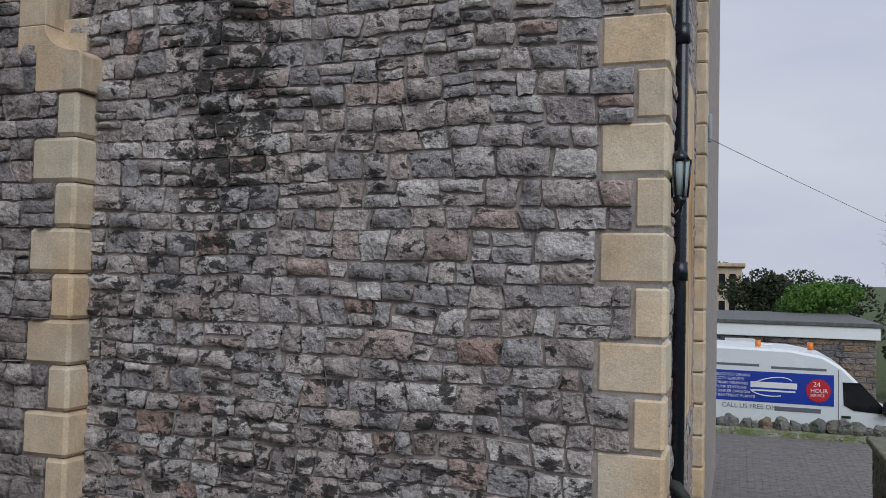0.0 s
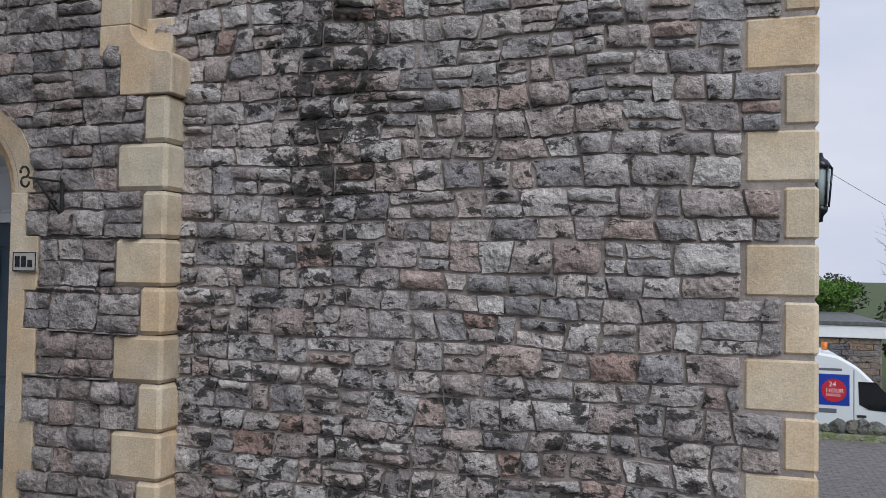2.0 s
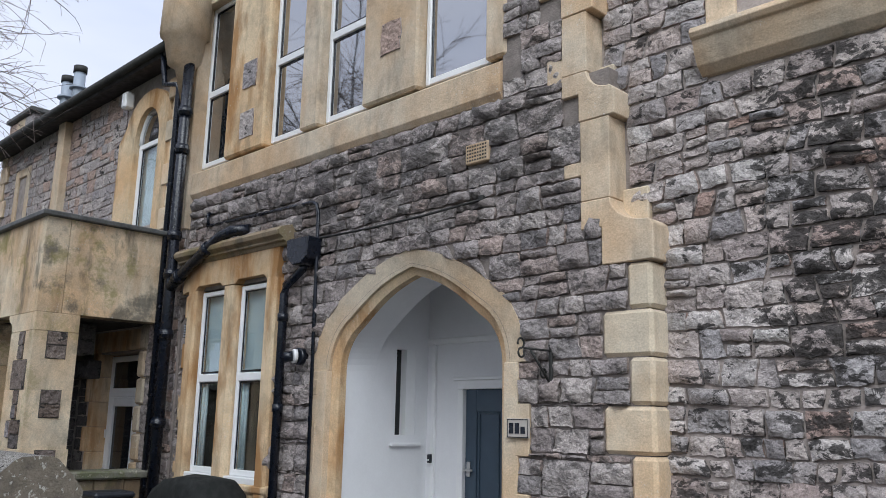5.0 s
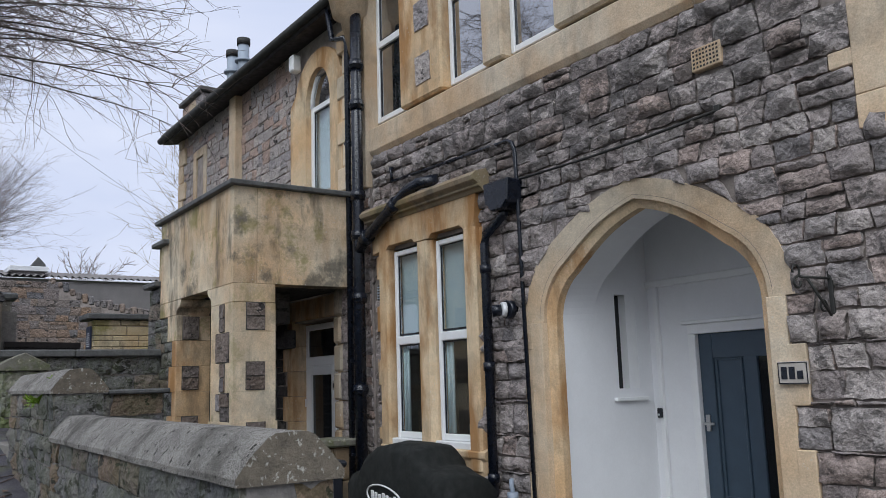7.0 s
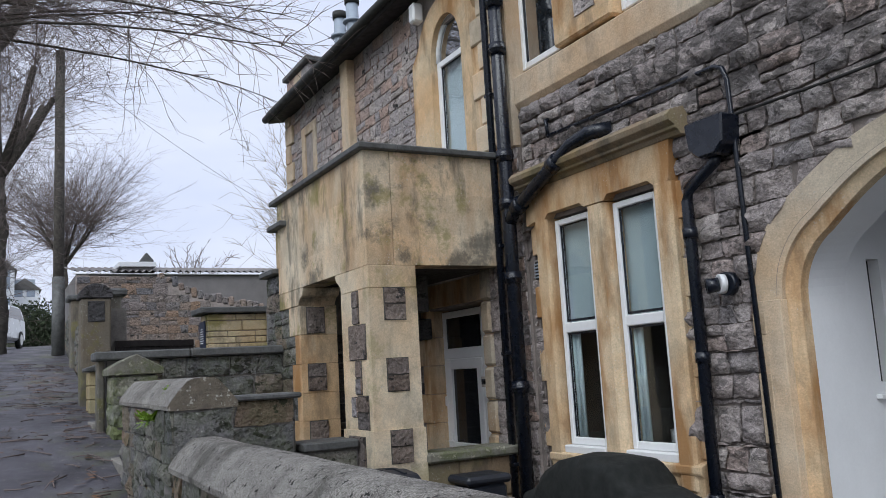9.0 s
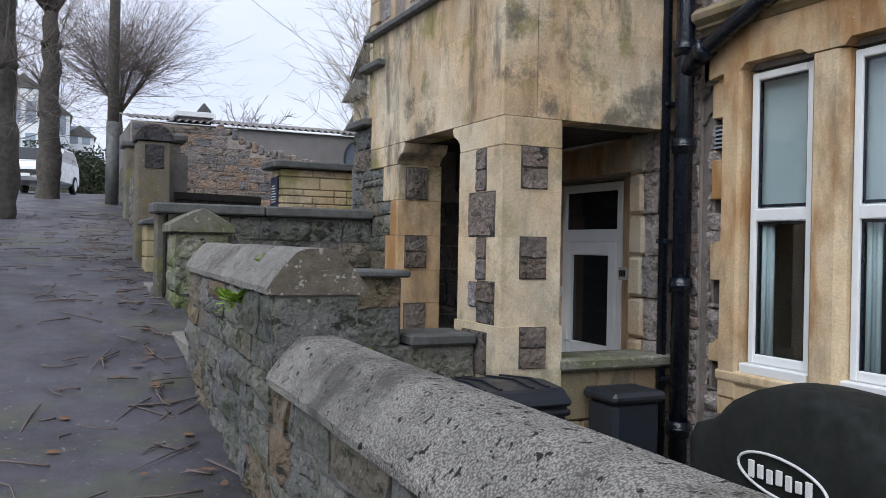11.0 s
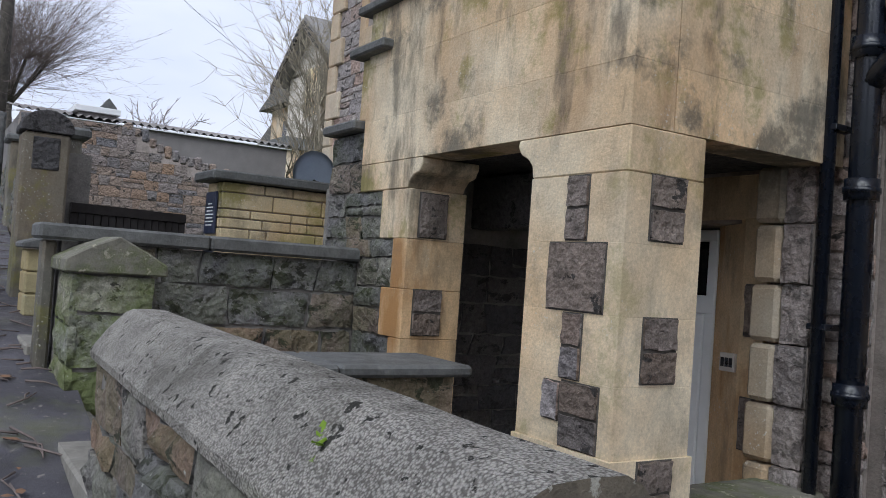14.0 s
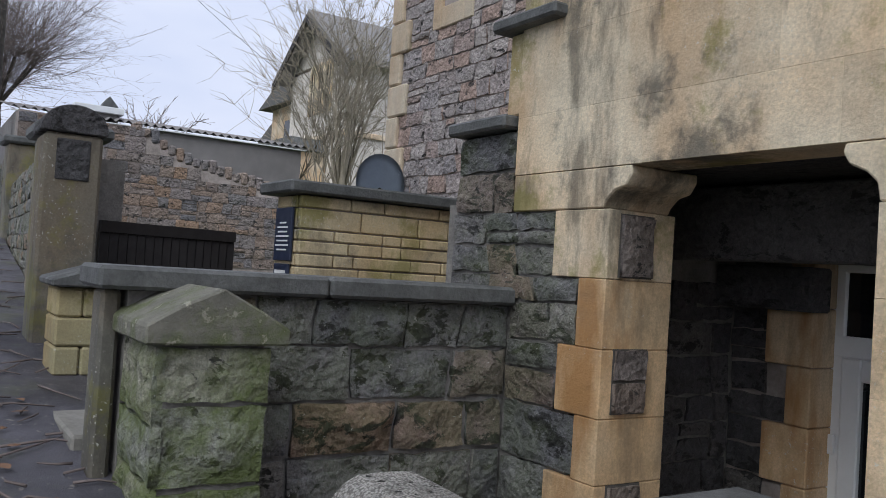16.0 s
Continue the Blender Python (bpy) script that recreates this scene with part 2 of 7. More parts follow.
k = Nodes("damp_asphalt")
tone = k.mix(0.8, (0.072, 0.068, 0.081), k.ramp(k.noise(1.6, 8, 0.7), [(0.3, 0.35), (0.7, 1.7)]), "MULTIPLY")
tone = k.mix(0.5, tone, k.ramp(k.noise(120.0, 3, 0.7), [(0.3, 0.5), (0.7, 1.6)]), "MULTIPLY")
tone = k.mix(k.math("MULTIPLY", k.ramp(k.noise(0.9, 7, 0.7), [(0.53, 0.0), (0.64, 1.0)]), 0.6), tone, (0.115, 0.125, 0.05))
tone = k.mix(k.ramp(k.noise(26.0, 4, 0.6), [(0.64, 0.0), (0.68, 1.0)]), tone, (0.21, 0.19, 0.175))
wet = k.ramp(k.noise(1.7, 6, 0.6), [(0.35, 0.38), (0.65, 0.8)])
k.bump(k.noise(160.0, 4, 0.7), 0.5, 0.01)
M["asphalt"] = k.done(tone, wet)
M["soil"] = plain("garden_ground", (0.09, 0.08, 0.065), 0.95, vary=0.7, bump=0.6)
M["grass"] = plain("rough_verge", (0.06, 0.085, 0.02), 0.95, vary=0.8, bump=0.8)
M["paver"] = plain("grey_block_paving", (0.17, 0.155, 0.15), 0.75, vary=0.5, bump=0.3)
M["concrete"] = plain("weathered_concrete", (0.25, 0.235, 0.21), 0.9, vary=0.5, bump=0.4)
M["white_paint"] = plain("white_masonry_paint", (0.80, 0.81, 0.83), 0.6, vary=0.08, scale=3)
M["white_trim"] = plain("white_plastic", (0.82, 0.83, 0.84), 0.35, vary=0.06)
M["blue_door"] = plain("slate_blue_paint", (0.045, 0.075, 0.11), 0.45, vary=0.2)
M["black_paint"] = plain("black_pipe_paint", (0.007, 0.010, 0.018), 0.28, vary=0.35)
M["old_black"] = plain("weathered_black_iron", (0.022, 0.022, 0.02), 0.7, vary=0.6, bump=0.3)
# Bluish lift in the black stands in for sky reflected by the plastic.
M["bin_plastic"] = plain("black_bin_plastic", (0.022, 0.026, 0.036), 0.4, vary=0.3, bump=0.1)
M["cover"] = plain("black_woven_cover", (0.009, 0.011, 0.010), 0.9, vary=0.5, bump=0.25, grain=25)
M["roof"] = plain("grey_roof_tile", (0.11, 0.105, 0.10), 0.85, vary=0.6, bump=0.4)
M["dark_timber"] = plain("dark_stained_timber", (0.022, 0.018, 0.018), 0.7, vary=0.5)
M["render_grey"] = plain("grey_cement_render", (0.22, 0.205, 0.20), 0.9, vary=0.5, scale=1.2)
M["bark"] = plain("lime_bark", (0.075, 0.066, 0.056), 0.95, vary=0.8, bump=0.9, grain=14)
M["twig"] = plain("bare_twigs", (0.17, 0.135, 0.125), 0.9, vary=0.4)
M["pale_twig"] = plain("pale_budding_twigs", (0.30, 0.26, 0.20), 0.9, vary=0.4)
M["leaf"] = plain("bright_conifer_green", (0.09, 0.19, 0.025), 0.8, vary=0.7, scale=4)
M["hedge"] = plain("dark_hedge_green", (0.035, 0.05, 0.022), 0.9, vary=0.7, scale=4)
M["fern"] = plain("fresh_weed_green", (0.22, 0.36, 0.03), 0.7, vary=0.4)
M["dead_leaf"] = plain("dead_leaf_brown", (0.22, 0.12, 0.07), 0.9, vary=0.5)
M["van_white"] = plain("van_white_paint", (0.74, 0.77, 0.80), 0.25, vary=0.05, scale=1)
M["van_blue"] = plain("van_blue_vinyl", (0.012, 0.045, 0.36), 0.35, vary=0.05)
M["red"] = plain("red_vinyl", (0.55, 0.02, 0.035), 0.4, vary=0.05)
M["amber"] = plain("amber_lens", (0.75, 0.22, 0.03), 0.3, vary=0.1)
M["grey_letter"] = plain("grey_lettering", (0.13, 0.14, 0.17), 0.5, vary=0.05)
M["white_letter"] = plain("white_lettering", (0.8, 0.8, 0.8), 0.5, vary=0.05)
M["tyre"] = plain("tyre_rubber", (0.02, 0.02, 0.02), 0.85, vary=0.3)
M["steel"] = plain("brushed_steel", (0.5, 0.5, 0.5), 0.35, 0.9, vary=0.2)
M["dish_grey"] = plain("dish_blue_grey", (0.30, 0.35, 0.42), 0.5, vary=0.15)
M["sign_blue"] = plain("dark_blue_sign", (0.02, 0.028, 0.06), 0.45, vary=0.1)
M["plate"] = plain("number_plate_enamel", (0.46, 0.42, 0.38), 0.4, vary=0.25)
# Unlit interiors put into the colour: rooms, vent backing, closing walls.
M["room"] = plain("interior_dimness", (0.055, 0.05, 0.046), 0.9, vary=0.4, scale=2.0)
M["blind"] = plain("pale_roller_blind", (0.30, 0.36, 0.38), 0.85, vary=0.06)


def glass_material(name, tint=(0.9, 0.95, 0.96)):
    k = Nodes(name)
    k.b.inputs["Transmission Weight"].default_value = 1.0
    k.b.inputs["IOR"].default_value = 1.5
    return k.done(tint, 0.02)


M["glass"] = glass_material("window_glass")
M["dark_glass"] = plain("dark_tinted_glass", (0.012, 0.014, 0.017), 0.06, vary=0.1)
M["mossy_ashlar"] = ashlar_material("mossy_pier_stone", (0.215, 0.205, 0.175), 0.8, green=0.45, streak=0.8)
k = Nodes("lichened_mossy_cap")
tone = k.mix(0.7, (0.21, 0.20, 0.165), k.ramp(k.noise(8.0, 6, 0.7), [(0.3, 0.45), (0.7, 1.3)]), "MULTIPLY")
tone = k.mix(k.math("MULTIPLY", k.ramp(k.noise(5.0, 6, 0.7), [(0.45, 0.0), (0.6, 1.0)]), 0.7), tone, (0.10, 0.125, 0.035))
tone = k.mix(k.ramp(k.noise(20.0, 5, 0.65), [(0.60, 0.0), (0.66, 1.0)]), tone, (0.36, 0.34, 0.27))
k.bump(k.noise(30.0, 7, 0.7), 0.8, 0.02)
M["mossy_cap"] = k.done(tone, 0.92)
M["far_house"] = plain("pale_villa_stone", (0.60, 0.55, 0.50), 0.9, vary=0.6, scale=3.0, grain=9.0)
M["hood"] = ashlar_material("blackened_hood_stone", (0.30, 0.25, 0.18), 0.9, green=0.2, streak=0.8)
k = Nodes("reflecting_window_glass")
k.b.inputs["IOR"].default_value = 5.0
M["mirror_glass"] = k.done((0.02, 0.024, 0.028), 0.03)
M["villa_roof"] = plain("villa_grey_tile", (0.22, 0.21, 0.21), 0.85, vary=0.5, bump=0.3)

# ---- building helpers ----
RNG = np.random.default_rng(7)


def thing(name, label="", category="", at=(0, 0, 0), kind="", group=""):
    ob = new(name)
    ob.location = at
    return tagged(ob, label, category, group, kind)


def mesh_of(bm, name):
    me = bpy.data.meshes.new(name)
    bm.normal_update()
    bm.to_mesh(me)
    bm.free()
    return me


def part(name, bm, material, parent=None, label="", smooth=False):
    me = bm if isinstance(bm, bpy.types.Mesh) else mesh_of(bm, name)
    if not me.materials:
        me.materials.append(M[material] if isinstance(material, str) else material)
    if smooth:
        me.polygons.foreach_set("use_smooth", [True] * len(me.polygons))
    ob = new(name, me)
    if parent:
        ob.parent = parent
    return tagged(ob, label)


def box(x0, x1, y0, y1, z0, z1, bevel=0.0, segments=1):
    bm = bmesh.new()
    bmesh.ops.create_cube(bm, size=1.0)
    for v in bm.verts:
        v.co = Vector(((x0 + x1) / 2 + v.co.x * (x1 - x0), (y0 + y1) / 2 + v.co.y * (y1 - y0), (z0 + z1) / 2 + v.co.z * (z1 - z0)))
    if bevel:
        bmesh.ops.bevel(bm, geom=bm.edges[:], offset=bevel, segments=segments, affect="EDGES")
    return bm


def boxes(rows, bevel=0.0):
    bm = bmesh.new()
    for r in rows:
        me = mesh_of(box(*r, bevel), "tmp")
        bm.from_mesh(me)
        bpy.data.meshes.remove(me)
    return bm


def extruded(outline, axis, a, b, bevel=0.0):
    """A prism: an outline of (p, q) pairs, drawn out along an axis from a to b. For x the pairs are (y, z), for y (x, z), for z (x, y)."""
    bm = bmesh.new()
    put = {"x": lambda p, q, d: (d, p, q), "y": lambda p, q, d: (p, d, q), "z": lambda p, q, d: (p, q, d)}[axis]
    lo = [bm.verts.new(put(p, q, a)) for p, q in outline]
    hi = [bm.verts.new(put(p, q, b)) for p, q in outline]
    n = len(outline)
    bm.faces.new(lo)
    bm.faces.new(hi[::-1])
    for i in range(n):
        bm.faces.new((lo[i], hi[i], hi[(i + 1) % n], lo[(i + 1) % n]))
    bmesh.ops.recalc_face_normals(bm, faces=bm.faces[:])
    if bevel:
        bmesh.ops.bevel(bm, geom=bm.edges[:], offset=bevel, segments=1, affect="EDGES")
    return bm


def tube_arrays(path, radii, sides=8, caps=True):
    path = [Vector(p) for p in path]
    verts, faces = [], []
    up = Vector((0.13, 0.21, 0.97))
    for i, p in enumerate(path):
        d = (path[min(i + 1, len(path) - 1)] - path[max(i - 1, 0)]).normalized()
        s = d.cross(up)
        s = s.normalized() if s.length > 1e-3 else Vector((1, 0, 0))
        t = d.cross(s)
        for k in range(sides):
            a = 2 * math.pi * k / sides
            verts.append(p + (s * math.cos(a) + t * math.sin(a)) * radii[i])
    for i in range(len(path) - 1):
        for k in range(sides):
            a, b = i * sides + k, i * sides + (k + 1) % sides
            faces.append((a, b, b + sides, a + sides))
    if caps:
        faces.append(tuple(range(sides))[::-1])
        faces.append(tuple(range((len(path) - 1) * sides, len(path) * sides)))
    return verts, faces


def tubes(list_of, name="tubes", sides=8, caps=True):
    """One mesh of several tubes, each a (path, radius or radii)."""
    verts, faces = [], []
    for path, r in list_of:
        rr = r if isinstance(r, (list, tuple)) else [r] * len(path)
        v, f = tube_arrays(path, rr, sides, caps)
        k = len(verts)
        verts += v
        faces += [tuple(i + k for i in q) for q in f]
    me = bpy.data.meshes.new(name)
    me.from_pydata(verts, [], faces)
    me.polygons.foreach_set("use_smooth", [len(p.vertices) == 4 for p in me.polygons])
    return me


# ---- rubble masonry ----


def spot(plane, u, v, d):
    """A point of a wall face: plane is ('y', value) facing -y, or ('x', value) facing +x, ('X', value) facing -x."""
    kind, at = plane
    if kind == "y":
        return (u, at - d, v)
    return (at + d, u, v) if kind == "x" else (at - d, u, v)


def stone_mesh(plane, quad, joint, bulge, rng, fine, wobble=0.016):
    (a, b, c, d) = quad
    w, h = b[0] - a[0], d[1] - a[1]
    nx = max(2, min(7, int(w / fine)))
    ny = max(2, min(5, int(h / fine)))
    ju, jv = min(0.35, joint / max(w, 0.02)), min(0.35, joint / max(h, 0.02))
    ox, oy = rng.uniform(0, 90), rng.uniform(0, 90)
    tiltu, tiltv = rng.uniform(-0.7, 0.7), rng.uniform(-0.55, 0.55)
    high = bulge * rng.uniform(0.35, 1.25)
    verts, faces = [], []
    for j in range(ny + 1):
        for i in range(nx + 1):
            s, t = i / nx, j / ny
            s2, t2 = ju + s * (1 - 2 * ju), jv + t * (1 - 2 * jv)
            u = (a[0] * (1 - s2) + b[0] * s2) * (1 - t2) + (d[0] * (1 - s2) + c[0] * s2) * t2
            v = (a[1] * (1 - s2) + b[1] * s2) * (1 - t2) + (d[1] * (1 - s2) + c[1] * s2) * t2
            edge = i in (0, nx) or j in (0, ny)
            n = noise.noise((u * 9 + ox, v * 9 + oy, 0.5)) + 0.6 * noise.noise((u * 23 + ox, v * 23, oy))
            if edge:
                k = wobble
                u += k * noise.noise((u * 30 + ox, v * 30, 1.7))
                v += k * noise.noise((u * 30, v * 30 + oy, 5.1))
                dep = 0.010 + bulge * 0.35 * max(-0.2, n) + high * 0.22
            else:
                dep = high * (0.75 + tiltu * (s - 0.5) + tiltv * (t - 0.5)) + bulge * 0.75 * n
                dep = max(dep, 0.003)
            verts.append(spot(plane, u, v, dep))
    row = nx + 1
    for j in range(ny):
        for i in range(nx):
            p = j * row + i
            faces.append((p, p + 1, p + 1 + row, p + row))
    rim = [i for i in range(nx)] + [nx + j * row for j in range(ny)] + [ny * row + i for i in range(nx, 0, -1)] + [j * row for j in range(ny, 0, -1)]
    k = len(verts)
    for p in rim:
        q = verts[p]
        verts.append(q)
    m = len(verts)
    kind = plane[0]
    for p in rim:
        q = verts[p]
        back = plane[1] + (0.012 if kind in "yX" else -0.012)
        verts.append((q[0], back, q[2]) if kind == "y" else (back, q[1], q[2]))
    n = len(rim)
    for i in range(n):
        faces.append((k + (i + 1) % n, k + i, m + i, m + (i + 1) % n))
    if kind == "X":
        faces = [f[::-1] for f in faces]
    return verts, faces


def split_spans(spans, holes):
    """Cuts (u0, u1) holes out of a list of spans."""
    for h0, h1 in holes:
        nxt = []
        for s0, s1 in spans:
            if h1 <= s0 or h0 >= s1:
                nxt.append((s0, s1))
                continue
            if h0 - s0 > 0.03:
                nxt.append((s0, h0))
            if s1 - h1 > 0.03:
                nxt.append((h1, s1))
        spans = nxt
    return spans


def rubble(parent, plane, v0, v1, spans, material, seed, course=(0.12, 0.21), width=(0.14, 0.36), joint=0.007, bulge=0.03, near=None, fine=0.05, wave=0.02, singles=300, levels=()):
    """Coursed rubble over a wall face. spans(va, vb) gives the free stretches of a course. Stones inside near = (u0, u1, v0, v1) are parts of their own, the rest is one joined part."""
    rng = np.random.default_rng(seed)
    fixed = sorted({v0, v1, *(z for z in levels if v0 < z < v1)})
    lines = [v0]
    for fa, fb in zip(fixed, fixed[1:]):
        n = max(1, round((fb - fa) / ((course[0] + course[1]) / 2)))
        for i in range(1, n):
            lines.append(fa + (fb - fa) * (i + rng.uniform(-0.2, 0.2)) / n)
        lines.append(fb)
    own, rest_v, rest_f = 0, [], []

    def bend(u, v):
        if v <= v0 + 1e-4 or v >= v1 - 1e-4:
            return v
        return v + wave * (noise.noise((u * 1.1, v * 1.7, seed * 3.1)) + 0.5 * noise.noise((u * 3.3, v * 2.0, seed)))

    for va, vb in zip(lines, lines[1:]):
        for s0, s1, *slant in spans(va, vb):
            e0, e1 = slant if slant else (0.0, 0.0)
            u = s0
            cuts = [s0]
            while u < s1 - 1e-6:
                u += rng.uniform(*width) * (0.6 + 0.5 * (vb - va) / course[1])
                if s1 - u < width[0] * 0.7:
                    u = s1
                cuts.append(min(u, s1))
            skew = [e0] + [rng.uniform(-0.022, 0.022) for _ in cuts[1:-1]] + [e1]
            for i in range(len(cuts) - 1):
                ua, ub = cuts[i], cuts[i + 1]
                if ub - ua < 0.03:
                    continue
                ka, kb = skew[i], skew[i + 1]
                parts_v = [(va, vb)]
                tall = vb - va > 0.135
                if tall and rng.random() < 0.22:
                    m = va + (vb - va) * rng.uniform(0.38, 0.62)
                    parts_v = [(va, m), (m, vb)]
                for pa, pb in parts_v:
                    fa, fb = (pa - va) / (vb - va), (pb - va) / (vb - va)
                    q = ((ua - ka + 2 * ka * fa, bend(ua, pa)), (ub - kb + 2 * kb * fa, bend(ub, pa)), (ub - kb + 2 * kb * fb, bend(ub, pb)), (ua - ka + 2 * ka * fb, bend(ua, pb)))
                    vs, fs = stone_mesh(plane, q, joint * rng.uniform(0.35, 1.5), bulge, rng, fine)
                    uc, vc = (ua + ub) / 2, (pa + pb) / 2
                    if near and own < singles and near[0] < uc < near[1] and near[2] < vc < near[3]:
                        me = bpy.data.meshes.new("stone")
                        me.from_pydata(vs, [], fs)
                        part("stone", me, material, parent, smooth=True)
                        own += 1
                    else:
                        k = len(rest_v)
                        rest_v += vs
                        rest_f += [tuple(x + k for x in f) for f in fs]
    if rest_v:
        me = bpy.data.meshes.new("stones")
        me.from_pydata(rest_v, [], rest_f)
        tagged(part("stones", me, material, parent, smooth=True), kind="stuff")


def block(parent, x0, x1, y0, y1, z0, z1, material="quoin", bevel=0.012, name="block", label=""):
    return part(name, box(x0, x1, y0, y1, z0, z1, bevel), material, parent, label)


def toothed(z0, pitch, wide, narrow, first_wide=True):
    """The reach of a toothed quoin at a height."""
    def reach(z):
        k = int(math.floor((z - z0) / pitch))
        return wide if (k % 2 == 0) == first_wide else narrow
    return reach


def knobbly(me, size, scale=3.0, seed=0):
    """Roughens a trunk with swellings and hollows."""
    me.calc_loop_triangles()
    for v in me.vertices:
        n = noise.noise((v.co.x * scale + seed, v.co.y * scale, v.co.z * scale * 0.7)) + 0.6 * noise.noise((v.co.x * scale * 3, v.co.y * scale * 3 + seed, v.co.z * scale * 2))
        v.co += v.normal * n * size
    return me

# ---- ground ----
PAVE = [(40, -2.3), (12, -0.55), (0, 0.22), (-6, 0.62), (-9.5, 0.92), (-12, 1.30), (-14, 1.50), (-18, 1.76), (-22, 2.06), (-26, 2.46), (-30, 2.9), (-36, 3.3), (-66, 4.9), (-140, 9.0)]


def pave(x):
    for (xa, za), (xb, zb) in zip(PAVE, PAVE[1:]):
        if xb <= x <= xa:
            return za + (zb - za) * (xa - x) / (xa - xb)
    return PAVE[0][1] if x > PAVE[0][0] else PAVE[-1][1]


def street(x):
    """The line of the garden walls along the pavement."""
    return 0.80 + 0.024 * (-8.2 - x) if x > -12 else 0.891 + 0.0465 * (-12 - x)


GROUND = -0.10


def strip(name, x_from, x_to, y_of, material, drop=0.0, step=1.0, parent=None):
    bm = bmesh.new()
    n = max(2, int((x_to - x_from) / step))
    rows = []
    for i in range(n + 1):
        x = x_from + (x_to - x_from) * i / n
        ya, yb = y_of(x)
        rows.append([bm.verts.new((x, ya + (yb - ya) * j / 4, pave(x) - drop + 0.006 * noise.noise((x * 0.9, j * 1.3, 2)))) for j in range(5)])
    for r, s in zip(rows, rows[1:]):
        for j in range(4):
            bm.faces.new((r[j], s[j], s[j + 1], r[j + 1]))
    return part(name, bm, material, parent, smooth=True)


land = bmesh.new()
bmesh.ops.create_grid(land, x_segments=60, y_segments=60, size=1.0)
for v in land.verts:
    x, y = v.co.x ** 3 * 1500, v.co.y ** 3 * 1500
    z = (pave(max(-140, min(40, x))) - 0.6) if y < 1.2 else GROUND - 0.12
    if y > 9:
        z = GROUND - 1.75
    if x < -13 and y > 1.2:
        z = pave(max(-140, x)) - 1.0
    v.co = (x, y, z - 0.02)
tagged(part("ground", land, "grass", smooth=True), "rough ground of grass and soil reaching the horizon", "ground", kind="structure")
tagged(strip("pavement", -110, 20, lambda x: (-2.2, street(x) + 0.16), "asphalt"), "damp dark asphalt footpath with mossy patches", "pavement", kind="structure")
tagged(strip("road", -110, 20, lambda x: (-9.5, -2.33), "asphalt", 0.11), "grey asphalt road beside the footpath", "road", kind="structure")
kerb = thing("kerb", "worn concrete kerb between footpath and road", "kerb", kind="structure")
for i in range(60):
    x = 12 - i * 0.95
    part("kerb_stone", extruded([(x - 0.93, pave(x - 0.93) - 0.25), (x, pave(x) - 0.25), (x, pave(x) + 0.012), (x - 0.93, pave(x - 0.93) + 0.012)], "y", -2.33, -2.19, 0.01), "concrete", kerb)
tagged(strip("verge", -110, 20, lambda x: (-2.15, -1.45), "grass", -0.012), "mossy strip of grass along the kerb", "verge", kind="structure")
# Unseen floor, coloured dark to limit light bounced onto the walls.
front = boxes([(-13.2, 1.6, 0.85, 4.3, GROUND - 0.2, GROUND)])
tagged(part("garden_floor", front, "soil"), "plain dark floor of the sunken front gardens", "ground", kind="structure")

# ---- the gable wing ----
GY, AY, BY = 4.335, 4.165, 4.12
CORNER_X, STEP_X = -0.277, -3.97
TOP = 7.4

wall_gable = thing("wall_gable", kind="structure", label="rough grey and pink limestone gable wall with pale corner stones", category="wall")
part("core", box(STEP_X - 0.9, CORNER_X - 0.02, GY, GY + 0.35, GROUND - 0.3, TOP), "mortar", wall_gable)
QZ, QP = 0.3135, 0.2895
right_reach = toothed(QZ, QP, 0.36, 0.175)
levels_r = [QZ + QP * k for k in range(-2, 26)]
SILL = (-3.66, -2.05, 3.80, 4.12)


def gable_spans(va, vb):
    m = (va + vb) / 2
    left = STEP_X - 0.02 if m < 2.95 else (-4.22 if m < 3.9 else (-4.40 if m < 4.45 else -4.85))
    spans = [(left, CORNER_X - right_reach(m))]
    if m > 3.82:
        spans = split_spans(spans, [(-3.62, -2.08)])
    return spans


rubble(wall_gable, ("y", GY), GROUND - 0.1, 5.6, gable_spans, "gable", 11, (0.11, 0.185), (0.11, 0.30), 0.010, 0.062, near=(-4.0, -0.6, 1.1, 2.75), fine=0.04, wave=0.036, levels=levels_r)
for k in range(-2, 19):
    z = QZ + QP * k
    r = 0.36 if k % 2 == 0 else 0.175
    q = box(CORNER_X - r, CORNER_X, GY - 0.012, GY + (0.22 if k % 2 else 0.40), z + 0.004, z + QP - 0.004, 0.022)
    part("corner_stone", q, "quoin", wall_gable)
# the side of the wing and the return behind it
wall_side = thing("wall_side", kind="structure", label="limestone side wall of the gable wing", category="wall")
part("core", box(CORNER_X - 0.35, CORNER_X - 0.05, GY + 0.05, 8.3, GROUND - 2, TOP), "mortar", wall_side)


def side_spans(va, vb):
    m = (va + vb) / 2
    s = [(GY + toothed(QZ, QP, 0.41, 0.23)(m), 7.98)]
    if 0.5 < m < 3.0:
        s = split_spans(s, [(5.6, 6.9)])
    return s


